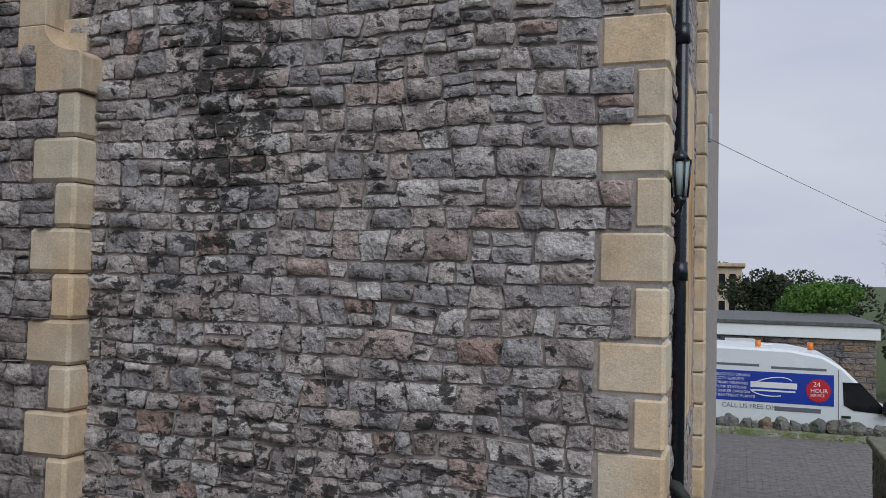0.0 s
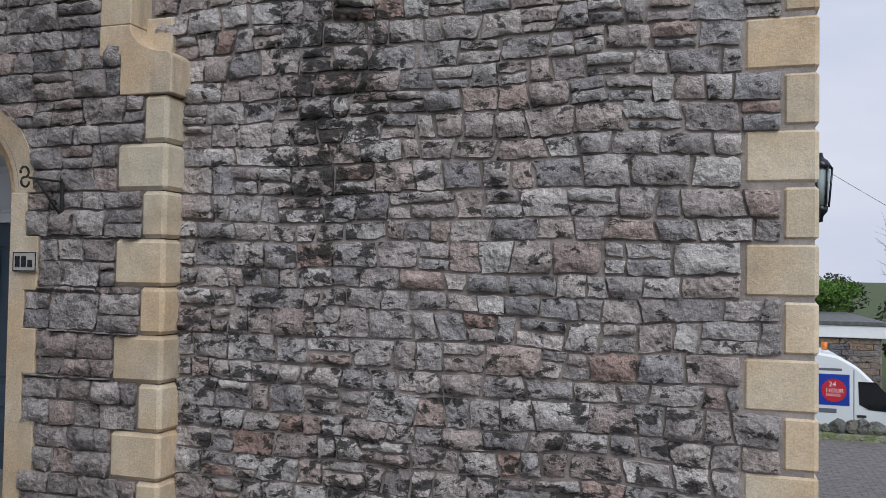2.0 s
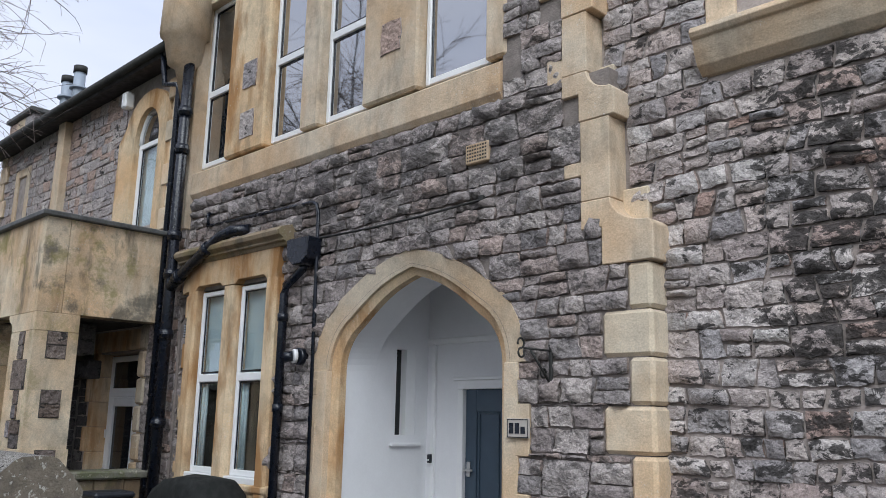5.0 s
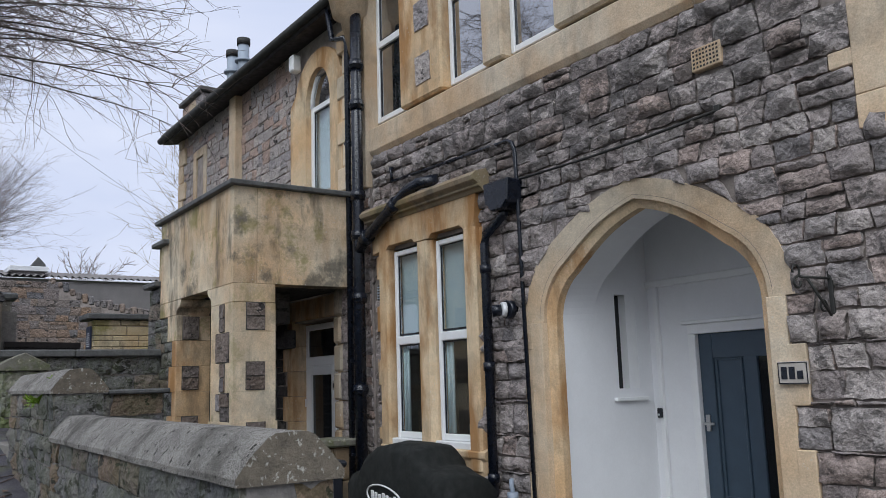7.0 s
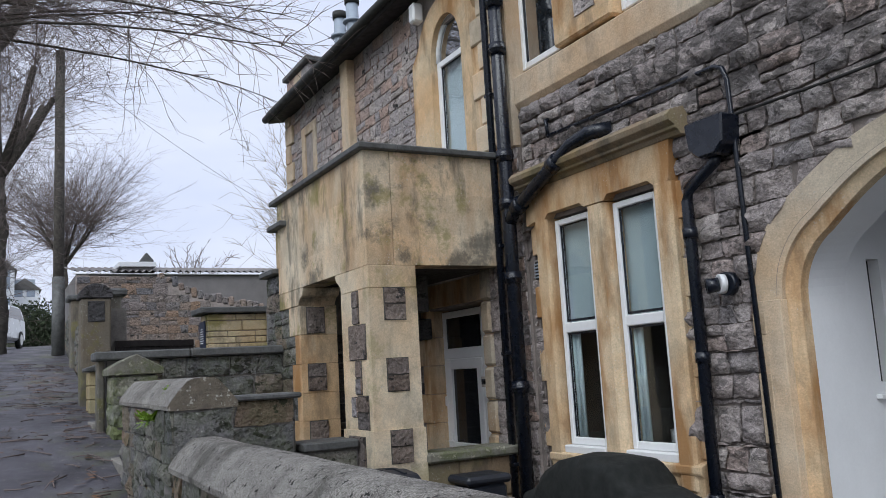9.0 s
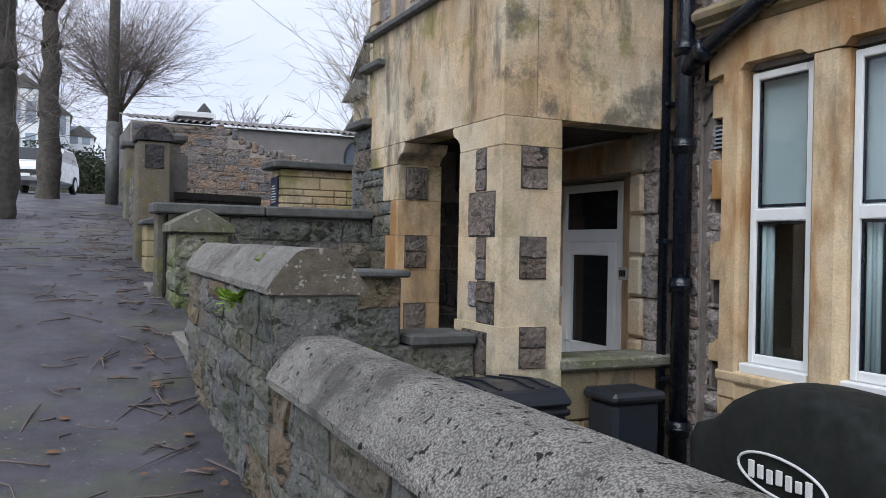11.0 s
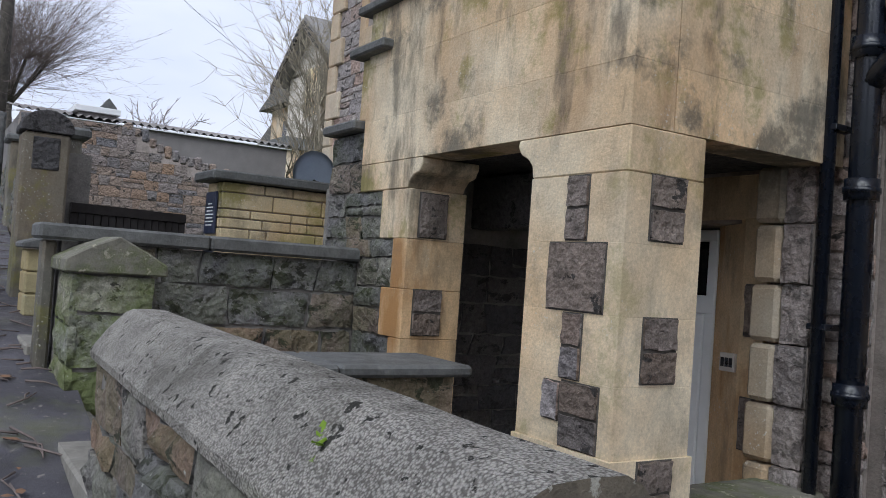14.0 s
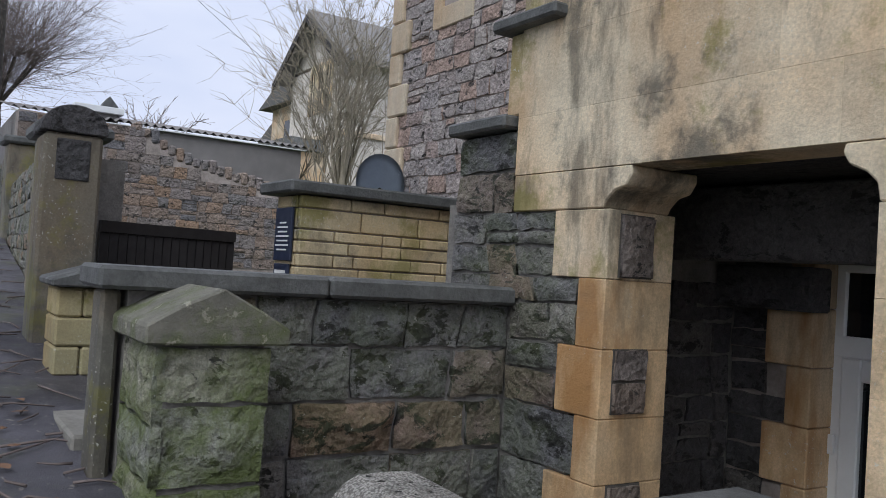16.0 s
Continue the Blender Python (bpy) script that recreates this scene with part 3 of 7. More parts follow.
rubble(wall_side, ("x", CORNER_X - 0.05), GROUND - 1.5, 5.6, side_spans, "pink_rubble", 12, (0.12, 0.22), (0.2, 0.4), bulge=0.025, levels=levels_r, singles=0)
part("window_surround", box(CORNER_X - 0.06, CORNER_X + 0.0, 5.6, 6.9, 0.5, 3.0, 0.01), "surround", wall_side, "pale stone window surround")
wall_back = thing("wall_back", kind="structure", label="rear wing corner with pale alternating corner stones", category="wall", at=(-0.125, 0, 0))
part("core", box(-3.0, -0.12, 8.02, 14.0, GROUND - 2.5, TOP), "mortar", wall_back)
for k in range(-8, 26):
    z = QZ + QP * k + 0.05
    part("corner_stone", box(-0.33 if k % 2 else -0.44, -0.09, 7.975, 8.4 if k % 2 else 8.25, z + 0.004, z + QP - 0.004, 0.016), "band", wall_back)

# sill and window over the gable
window_gable = thing("window_1", kind="structure", label="pale moulded stone sill and window high on the gable", category="window")
prof = [(GY + 0.1, 4.13), (GY - 0.17, 4.10), (GY - 0.19, 4.06), (GY - 0.17, 4.03), (GY - 0.15, 4.02), (GY - 0.13, 3.96), (GY - 0.09, 3.87), (GY - 0.03, 3.82), (GY + 0.1, 3.80)]
part("window_sill", extruded(prof, "x", SILL[0], SILL[1], 0.004), "band", window_gable)
part("window_surround", boxes([(-3.62, -3.42, GY - 0.03, GY + 0.25, 4.12, 6.2), (-2.29, -2.08, GY - 0.03, GY + 0.25, 4.12, 6.2), (-3.62, -2.08, GY - 0.03, GY + 0.25, 6.2, 6.45)], 0.008), "band", window_gable)
part("pane", box(-3.42, -2.29, GY + 0.12, GY + 0.13, 4.12, 6.2), "dark_glass", window_gable)

# ---- the arch wing ----
wall_arch = thing("wall_arch", kind="structure", label="weathered dark limestone wall with a pale stepped edge", category="wall")
ARCH = dict(x0=-7.07, x1=-5.235, spring=2.06, apex=2.80)


def arch_line(grow, n=9, foot=None):
    """The four-centred arch from foot to foot, grown outwards."""
    xm = (ARCH["x0"] + ARCH["x1"]) / 2
    half = (ARCH["x1"] - ARCH["x0"]) / 2 + grow
    spring, apex = ARCH["spring"], ARCH["apex"] + grow * 0.73
    r = 0.42 + grow
    left = [(xm - half, foot if foot is not None else GROUND)]
    cx, cz = xm - half + r, spring
    a1 = radians(62)
    for i in range(n + 1):
        a = a1 * i / n
        left.append((cx - r * math.cos(a), cz + r * math.sin(a)))
    ex, ez = left[-1]
    for i in range(1, n):
        t = i / n
        left.append((ex + (xm - ex) * t, ez + (apex - ez) * t + 0.055 * math.sin(math.pi * t)))
    left.append((xm, apex))
    return left + [(2 * xm - x, z) for x, z in left[-2::-1]]


def arch_half(z, grow):
    """Half the width of the grown arch at a height."""
    pts = arch_line(grow)
    xm = (ARCH["x0"] + ARCH["x1"]) / 2
    half = pts[:len(pts) // 2 + 1]
    if z <= half[1][1]:
        return xm - half[0][0]
    for (xa, za), (xb, zb) in zip(half[1:], half[2:]):
        if za <= z <= zb:
            return xm - (xa + (xb - xa) * (z - za) / max(1e-6, zb - za))
    return -1.0


# core of the wall with the arch cut through: piers, and the spandrel as strips
XM = (ARCH["x0"] + ARCH["x1"]) / 2
part("core", boxes([(-9.80, ARCH["x0"] - 0.1, AY, AY + 0.28, GROUND - 0.3, 0.72), (-7.84, ARCH["x0"] - 0.1, AY, AY + 0.28, 0.72, 3.25), (-9.80, -9.68, AY, AY + 0.28, 0.72, 3.25), (ARCH["x1"] + 0.1, STEP_X - 0.05, AY, AY + 0.17, GROUND - 0.3, 2.9), (-9.8, -4.26, AY, AY + 0.17, 2.96, 4.02), (-5.2, -4.5, AY, AY + 0.17, 4.0, TOP)]), "brown_mortar", wall_arch)
spandrel = bmesh.new()
outer = [p for p in arch_line(0.12) if p[1] > 1.9]
for (xa, za), (xb, zb) in zip(outer, outer[1:]):
    q = [spandrel.verts.new((x, AY - 0.004, z)) for x, z in ((xa, za), (xb, zb), (xb, 3.0), (xa, 3.0))]
    spandrel.faces.new(q)
part("spandrel", spandrel, "brown_mortar", wall_arch)
lq = toothed(1.465, 0.297, 0.365, 0.175)
jamb_r = lambda z: 0.31 if (1.425 < z < 1.775 or 0.89 < z < 1.18 or 0.25 < z < 0.6) else 0.21
jamb_l = lambda z: 0.30
levels_a = [1.465 + 0.297 * k for k in range(-5, 5)] + [1.425, 1.775, 1.18, 0.89, 3.285, 3.385, 3.67, 4.03]


def arch_spans(va, vb):
    m = (va + vb) / 2
    right = STEP_X - lq(m) if m < 2.655 else (-4.32 if m < 2.96 else (-4.48 if m < 3.67 else (-4.63 if m < 4.48 else -4.83)))
    if 3.285 < m < 3.385:
        right -= 0.135
    spans = [(-9.72, right)]
    if m < 3.0:
        if m < 2.06:
            spans = split_spans(spans, [(ARCH["x0"] - jamb_l(m), ARCH["x1"] + jamb_r(m))])
        else:
            hb, ht = arch_half(va, 0.265), max(0.0, arch_half(vb, 0.265))
            if hb > 0:
                h = (hb + ht) / 2
                spans = [(spans[0][0], XM - h, 0.0, (hb - ht) / 2), (XM + h, spans[0][1], (ht - hb) / 2, 0.0)]
    if 0.72 < m < 3.42:
        far = 0.14 if int(m / 0.30) % 2 == 0 else 0.0
        keep = [q for q in spans if len(q) > 2]
        spans = split_spans([q[:2] for q in spans], [(-9.69 + far, -7.86 - far * 0.9)])
        spans = [(a, b, *next((q[2:] for q in keep if abs(q[1] - b) < 1e-6 or abs(q[0] - a) < 1e-6), (0.0, 0.0))) for a, b in spans]
    if m > 4.06:
        spans = [(-5.18 if int(m / 0.3) % 2 else -5.0, right)]
    if 3.56 < m < 3.73:
        spans = split_spans(spans, [(-5.535, -5.30)])
    return spans


rubble(wall_arch, ("y", AY), GROUND - 0.1, 5.6, arch_spans, "arch_rubble", 21, (0.13, 0.2), (0.14, 0.32), 0.008, 0.075, near=(-9.8, -3.9, 0.6, 4.1), fine=0.045, wave=0.010, levels=levels_a)
for k in range(-6, 4):
    z = 1.465 + 0.297 * k
    w = 0.365 if k % 2 == 0 else 0.175
    part("corner_stone", box(STEP_X - w, STEP_X, AY - 0.026, GY + 0.02, z + 0.004, z + 0.293, 0.024), "quoin", wall_arch)


def step_piece(x0, xr, s0, s1, z0, zb, zt):
    """A stepped edge stone: a block below, its shoulder sweeping in a hollow curve up to a narrower shaft."""
    curve = [(s1 + (xr - 0.035 - s1) * (1 - math.sin(a)), zb + 0.02 + (zt - zb - 0.02) * (1 - math.cos(a))) for a in [radians(9 * i) for i in range(11)]]
    out = [(x0, z0), (xr, z0), (xr, zb - 0.015), (xr - 0.012, zb)] + curve + [(s0, zt), (s0, zb + 0.01), (x0, zb + 0.01)]
    return extruded(out, "y", AY - 0.034, GY + 0.02, 0.006)


part("step_stone", step_piece(-4.32, STEP_X + 0.03, -4.48, -4.25, 2.657, 2.90, 3.10), "band", wall_arch, "lichened stepped edge stone")
part("step_stone", box(-4.48, -4.25, AY - 0.03, GY + 0.02, 3.103, 3.667, 0.006), "band", wall_arch)
part("step_stone", box(-4.618, -4.477, AY - 0.028, GY, 3.287, 3.385, 0.006), "band", wall_arch)
part("step_stone", box(-4.253, -4.06, GY - 0.045, GY + 0.02, 2.95, 3.18, 0.008), "quoin", wall_arch)
part("step_stone", step_piece(-4.49, -4.20, -4.628, -4.42, 3.67, 3.86, 4.03), "band", wall_arch)
part("step_stone", box(-4.628, -4.42, AY - 0.03, GY + 0.02, 4.033, 4.48, 0.006), "band", wall_arch)
part("step_stone", box(-4.76, -4.625, AY - 0.028, GY, 4.0, 4.2, 0.006), "band", wall_arch)
part("step_stone", box(-4.423, -4.30, GY - 0.045, GY + 0.02, 3.93, 4.1, 0.008), "quoin", wall_arch)
part("step_stone", step_piece(-4.63, -4.36, -4.83, -4.63, 4.485, 4.68, 4.9), "band", wall_arch)
part("step_stone", box(-4.83, -4.63, AY - 0.03, GY + 0.02, 4.903, 5.6, 0.006), "band", wall_arch)

# the moulded arch
arch_stone = thing("door_arch", "pale four-centred stone arch with a moulded inner edge", "arch", kind="structure")


def arch_band(g0, g1, y0, y1, foot, name, bevel=True):
    a, b = arch_line(g0, foot=foot), arch_line(g1, foot=foot)
    bm = bmesh.new()
    rows = []
    for p, q in zip(a, b):
        rows.append([bm.verts.new((p[0], y0 + (0.03 if bevel else 0), p[1])), bm.verts.new((q[0], y0, q[1])), bm.verts.new((q[0], y1, q[1])), bm.verts.new((p[0], y1, p[1]))])
    for r, s in zip(rows, rows[1:]):
        for i in range(4):
            bm.faces.new((r[i], r[(i + 1) % 4], s[(i + 1) % 4], s[i]))
    bm.faces.new(rows[0])
    bm.faces.new(rows[-1][::-1])
    bmesh.ops.recalc_face_normals(bm, faces=bm.faces[:])
    return bm


part("outer_order", arch_band(0.085, 0.278, AY - 0.028, AY + 0.16, 2.06, "outer"), "quoin", arch_stone)
part("inner_order", arch_band(0.0, 0.095, AY + 0.03, AY + 0.13, GROUND, "inner"), "surround", arch_stone, "stained inner moulding")
part("jamb", box(ARCH["x0"] - 0.265, ARCH["x0"] - 0.082, AY - 0.028, AY + 0.16, GROUND, 2.058, 0.004), "quoin", arch_stone)
part("jamb", box(ARCH["x1"] + 0.082, ARCH["x1"] + 0.21, AY - 0.024, AY + 0.16, GROUND, 2.058, 0.004), "quoin", arch_stone)
for z0, z1 in ((1.425, 1.775), (0.89, 1.18), (0.25, 0.6)):
    part("jamb_stone", box(ARCH["x1"] + 0.19, ARCH["x1"] + 0.31, AY - 0.028, AY + 0.1, z0, z1, 0.006), "quoin", arch_stone)
for z0, z1 in ((1.85, 1.99), (1.2, 1.62), (0.55, 0.9)):
    part("jamb_stone", box(ARCH["x0"] - 0.30, ARCH["x0"] - 0.2, AY - 0.032, AY + 0.1, z0, z1, 0.006), "quoin", arch_stone)

# the white porch behind the arch
lobby = thing("wall_lobby", "white painted lobby walls behind the arch", "wall", kind="structure")
PX0, PX1, PY = -7.09, -5.0, 5.31
part("side_wall", boxes([(PX0 - 0.12, PX0, AY + 0.125, 4.90, GROUND, 3.1), (PX0 - 0.12, PX0, 5.15, PY + 0.1, GROUND, 3.1), (PX0 - 0.12, PX0, 4.90, 5.15, GROUND, 1.52), (PX0 - 0.12, PX0, 4.90, 5.15, 2.30, 3.1)]), "white_paint", lobby)
part("side_wall", box(PX1, PX1 + 0.12, AY + 0.125, PY + 0.1, GROUND, 3.1), "white_paint", lobby)
part("back_wall", boxes([(PX0, -6.65, PY, PY + 0.12, GROUND, 3.1), (-5.61, PX1, PY, PY + 0.12, GROUND, 3.1), (-6.65, -5.61, PY, PY + 0.12, 2.01, 3.1)]), "white_paint", lobby)
part("picture_rail", box(PX0, PX1, PY - 0.03, PY - 0.001, 2.36, 2.42, 0.008), "white_trim", lobby)
part("corner_pipe", box(PX0 + 0.09, PX0 + 0.13, PY - 0.04, PY - 0.002, GROUND, 2.36, 0.004), "white_trim", lobby)
ceil = bmesh.new()
lines = arch_line(0.02, foot=1.9)
inner_vault = [(x, min(z, 3.05)) for x, z in lines if z > 2.0]
rows = [[ceil.verts.new((x, AY + 0.125, z)), ceil.verts.new((x, AY + 0.50, z + 0.02)), ceil.verts.new((x, AY + 0.51, z + 0.7))] for x, z in inner_vault]
for r, s in zip(rows, rows[1:]):
    ceil.faces.new((r[0], r[1], s[1], s[0]))
    ceil.faces.new((r[1], r[2], s[2], s[1]))
part("arch_soffit", ceil, "white_paint", lobby, smooth=False)
tagged(part("ceiling_lobby", box(PX0 - 0.1, PX1 + 0.1, AY + 0.18, PY + 0.1, 3.02, 3.1), "white_paint"), "white lobby ceiling", "ceiling", kind="structure")
tagged(part("floor_lobby", box(PX0 - 0.1, PX1 + 0.1, AY - 0.1, PY + 0.1, GROUND - 0.1, GROUND + 0.01), "concrete"), "worn concrete lobby floor", "floor", kind="structure")
lobby_vent = thing("lobby_vent", "white slatted vent grille on the lobby wall", "vent")
# Dark backing gives the shade between the slats.
part("backing", box(-5.62, -5.36, PY - 0.012, PY - 0.001, 2.52, 2.80), "room", lobby_vent)
for i in range(8):
    part("slat", box(-5.61 + i * 0.032, -5.592 + i * 0.032, PY - 0.022, PY - 0.012, 2.53, 2.79), "white_trim", lobby_vent)
slit = thing("window_2", "narrow slit window with a white sill in the lobby", "window", kind="structure")
part("pane", box(PX0 - 0.09, PX0 - 0.08, 4.90, 5.15, 1.52, 2.30), "dark_glass", slit)
part("window_frame", boxes([(PX0 - 0.08, PX0 - 0.004, 5.03, 5.15, 1.52, 2.30)]), "white_trim", slit)
part("window_sill", box(PX0, PX0 + 0.045, 4.83, 5.20, 1.42, 1.45, 0.005), "white_trim", slit)
door_blue = thing("door_1", "slate blue panelled front door with glazed panels in a white frame", "door", kind="structure")
DL, DR = -6.60, -5.66
part("door_frame", boxes([(DL - 0.07, DL, PY - 0.03, PY + 0.05, GROUND, 1.94), (DR, DR + 0.07, PY - 0.03, PY + 0.05, GROUND, 1.94), (DL - 0.07, DR + 0.07, PY - 0.03, PY + 0.05, 1.941, 2.02)], 0.005), "white_trim", door_blue)
part("door_head", box(DL - 0.12, DR + 0.12, PY - 0.05, PY - 0.001, 2.021, 2.05, 0.005), "white_trim", door_blue)
leaf = part("door_leaf", boxes([(DL, DL + 0.13, PY + 0.01, PY + 0.055, GROUND, 1.94), (DR - 0.13, DR, PY + 0.01, PY + 0.055, GROUND, 1.94), (-6.19, -6.07, PY + 0.012, PY + 0.055, 0.62, 1.78), (DL + 0.13, DR - 0.13, PY + 0.011, PY + 0.055, 1.74, 1.94), (DL + 0.13, DR - 0.13, PY + 0.011, PY + 0.055, 0.42, 0.62), (DL + 0.13, DR - 0.13, PY + 0.011, PY + 0.055, GROUND, 0.12), (DL + 0.13, DR - 0.13, PY + 0.035, PY + 0.05, 0.12, 0.42)], 0.006), "blue_door", door_blue)
part("door_panel", box(-6.47, -6.19, PY + 0.03, PY + 0.04, 0.6, 1.79), "blue_door", leaf)
part("panel_mould", boxes([(-6.455, -6.435, PY + 0.016, PY + 0.031, 0.66, 1.74), (-6.225, -6.205, PY + 0.016, PY + 0.031, 0.66, 1.74), (-6.435, -6.225, PY + 0.016, PY + 0.031, 1.72, 1.74), (-6.435, -6.225, PY + 0.016, PY + 0.031, 0.66, 0.68)], 0.004), "blue_door", leaf)
part("pane", box(-6.07, -5.79, PY + 0.03, PY + 0.04, 0.6, 1.79), "dark_glass", leaf)
part("door_handle", boxes([(-6.57, -6.53, PY - 0.006, PY + 0.01, 1.17, 1.30), (-6.57, -6.47, PY - 0.045, PY - 0.025, 1.22, 1.24), (-6.56, -6.54, PY - 0.03, PY, 1.22, 1.24)], 0.004), "steel", leaf, "steel lever handle")
bell = thing("door_bell", "small black door bell on the lobby wall", "bell")
part("case", box(PX0 + 0.08, PX0 + 0.125, PY - 0.07, PY - 0.041, 1.27, 1.35, 0.006), "black_paint", bell)
part("button", box(PX0 + 0.095, PX0 + 0.11, PY - 0.077, PY - 0.07, 1.29, 1.305, 0.002), "white_trim", bell)

# ---- windows ----


def casement(name, label, x0, x1, z0, z1, y, transom=None, blind_to=None, deep=0.05, bar=0.05, pane_mat="glass"):
    """A white plastic window: outer frame, sashes, panes, a blind."""
    w = thing(name, label, "window", kind="structure")
    rows = [(x0, x0 + bar, y, y + deep, z0, z1), (x1 - bar, x1, y, y + deep, z0, z1), (x0 + bar, x1 - bar, y, y + deep, z0, z0 + bar * 1.2), (x0 + bar, x1 - bar, y, y + deep, z1 - bar, z1)]
    if transom:
        rows.append((x0 + bar, x1 - bar, y - 0.006, y + deep, transom - 0.045, transom + 0.035))
    part("window_frame", boxes(rows, 0.007), "white_trim", w)
    cuts = [z0, transom, z1] if transom else [z0, z1]
    for a, b in zip(cuts, cuts[1:]):
        pane = part("pane", box(x0 + bar * 0.8, x1 - bar * 0.8, y + 0.028, y + 0.034, a + 0.03, b - 0.03), pane_mat, w)
        pane.visible_shadow = False
        g = 0.012
        part("gasket", boxes([(x0 + bar, x0 + bar + g, y + 0.018, y + 0.03, a + bar, b - bar), (x1 - bar - g, x1 - bar, y + 0.018, y + 0.03, a + bar, b - bar), (x0 + bar, x1 - bar, y + 0.018, y + 0.03, b - bar - g, b - bar + 0.006), (x0 + bar, x1 - bar, y + 0.018, y + 0.03, a + bar - 0.006, a + bar + g)]), "black_paint", w)
    if blind_to:
        part("blind", box(x0 + 0.02, x1 - 0.02, y + 0.085, y + 0.09, blind_to, z1 - 0.01), "blind", w, "pale roller blind")
    # Dark box added behind the panes as an unlit room.
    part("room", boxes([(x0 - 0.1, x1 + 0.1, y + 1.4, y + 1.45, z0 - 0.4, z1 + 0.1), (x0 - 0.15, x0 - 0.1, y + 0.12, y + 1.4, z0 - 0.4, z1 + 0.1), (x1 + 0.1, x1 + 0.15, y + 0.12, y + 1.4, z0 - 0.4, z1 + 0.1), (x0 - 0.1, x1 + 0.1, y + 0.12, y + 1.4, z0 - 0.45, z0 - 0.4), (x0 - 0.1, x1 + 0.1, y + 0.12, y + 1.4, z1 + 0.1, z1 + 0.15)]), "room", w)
    return w


WY = AY - 0.02
bay_left = casement("window_3", "tall white framed window with a blind in its upper half", -9.35, -8.87, 1.10, 2.935, WY, 2.04, 2.07)
bay_right = casement("window_4", "tall white framed window with a blind in its upper half", -8.60, -8.11, 1.10, 2.935, WY, 2.04, 2.07)
for w, x0, x1 in ((bay_left, -9.35, -8.87), (bay_right, -8.60, -8.11)):
    part("window_sill", box(x0 - 0.02, x1 + 0.02, WY - 0.055, WY + 0.05, 1.035, 1.098, 0.008), "white_trim", w, "white plastic sill board")
    part("curtain", tubes([([(x0 + 0.07 + 0.03 * c, WY + 0.065 + 0.012 * (c % 2), 1.12), (x0 + 0.07 + 0.03 * c, WY + 0.065 + 0.012 * (c % 2), 2.06)], 0.017) for c in range(3)], "curtain", 8), "blind", w, "pale gathered curtain edge")
cup = thing("steel_pot", "small steel pot on the window ledge indoors", "pot")
part("ledge", box(-8.42, -8.16, WY + 0.07, WY + 0.30, 1.10, 1.135, 0.004), "white_trim", cup)
part("body", tubes([([(-8.30, WY + 0.17, 1.136), (-8.30, WY + 0.17, 1.24)], [0.05, 0.052])], "body", 16), "steel", cup)
# stained stone surround with a mullion and a moulded hood
surround = thing("window_surround", "rust-stained pale stone window surround with mullion and hood", "surround", kind="structure")
SY = AY - 0.09
part("jamb", boxes([(-9.55, -9.38, SY, AY + 0.1, 0.85, 2.98), (-8.08, -7.91, SY, AY + 0.1, 0.85, 2.98)], 0.02), "surround", surround)
part("mullion", extruded([(-8.86, AY + 0.1), (-8.86, SY + 0.05), (-8.81, SY), (-8.66, SY), (-8.61, SY + 0.05), (-8.61, AY + 0.1)], "z", 0.98, 2.95), "surround", surround)
part("lintel", extruded([(-9.55, 2.96), (-9.385, 2.96), (-9.34, 3.0), (-8.91, 3.0), (-8.86, 2.96), (-8.61, 2.96), (-8.57, 3.0), (-8.12, 3.0), (-8.07, 2.96), (-7.91, 2.96), (-7.87, 3.24), (-9.66, 3.24), (-9.66, 2.94)], "y", SY, AY + 0.1), "surround", surround)
part("sill", extruded([(AY + 0.1, 1.10), (SY - 0.01, 1.03), (SY - 0.01, 0.98), (SY + 0.015, 0.95), (SY + 0.015, 0.74), (AY + 0.1, 0.74)], "x", -9.55, -7.86, 0.006), "surround", surround)
for i in range(8):
    z0, z1 = 0.80 + i * 0.27, 0.80 + i * 0.27 + 0.264
    t = 0.13 if i % 2 else 0.02
    part("jamb_stone", box(-9.56 - t, -9.54, AY - 0.03, AY + 0.1, z0, min(z1, 2.95), 0.006), "surround", surround)
    part("jamb_stone", box(-7.92, -7.90 + t * 0.5, AY - 0.03, AY + 0.1, z0, min(z1, 2.95), 0.006), "surround", surround)
hood = [(AY + 0.05, 3.24), (SY - 0.01, 3.24), (SY - 0.03, 3.27), (SY - 0.06, 3.28), (SY - 0.06, 3.30), (SY - 0.11, 3.33), (SY - 0.12, 3.37), (SY - 0.08, 3.41), (AY + 0.05, 3.47)]
part("hood_mould", extruded(hood, "x", -9.72, -7.74, 0.003), "hood", surround, "dark weathered hood mould")

# upper windows in their pale band
upper = thing("wall_upper", "pale stone band with the upper windows", "wall", kind="structure")
UW = [(-9.80, -9.17), (-8.42, -7.79), (-7.505, -6.85), (-6.14, -5.37)]
UZ0, UZ1 = 4.42, 6.40
edges = [-9.96, *[e for w in UW for e in w], -5.16]
part("apron", extruded([(AY + 0.2, UZ0 - 0.02), (AY + 0.06, UZ0 - 0.03), (AY - 0.03, UZ0 - 0.09), (AY - 0.035, 4.09), (AY, 4.04), (AY + 0.2, 4.04)], "x", -9.96, -5.2, 0.004), "band", upper)
for i in range(0, len(edges), 2):
    part("pier", box(edges[i] + 0.0, edges[i + 1] - 0.0, AY - 0.02, AY + 0.22, UZ0 - 0.03, UZ1, 0.02), "surround" if i < 4 else "band", upper)
part("head", box(-9.8, -5.16, AY - 0.02, AY + 0.22, UZ1, TOP, 0.01), "band", upper)
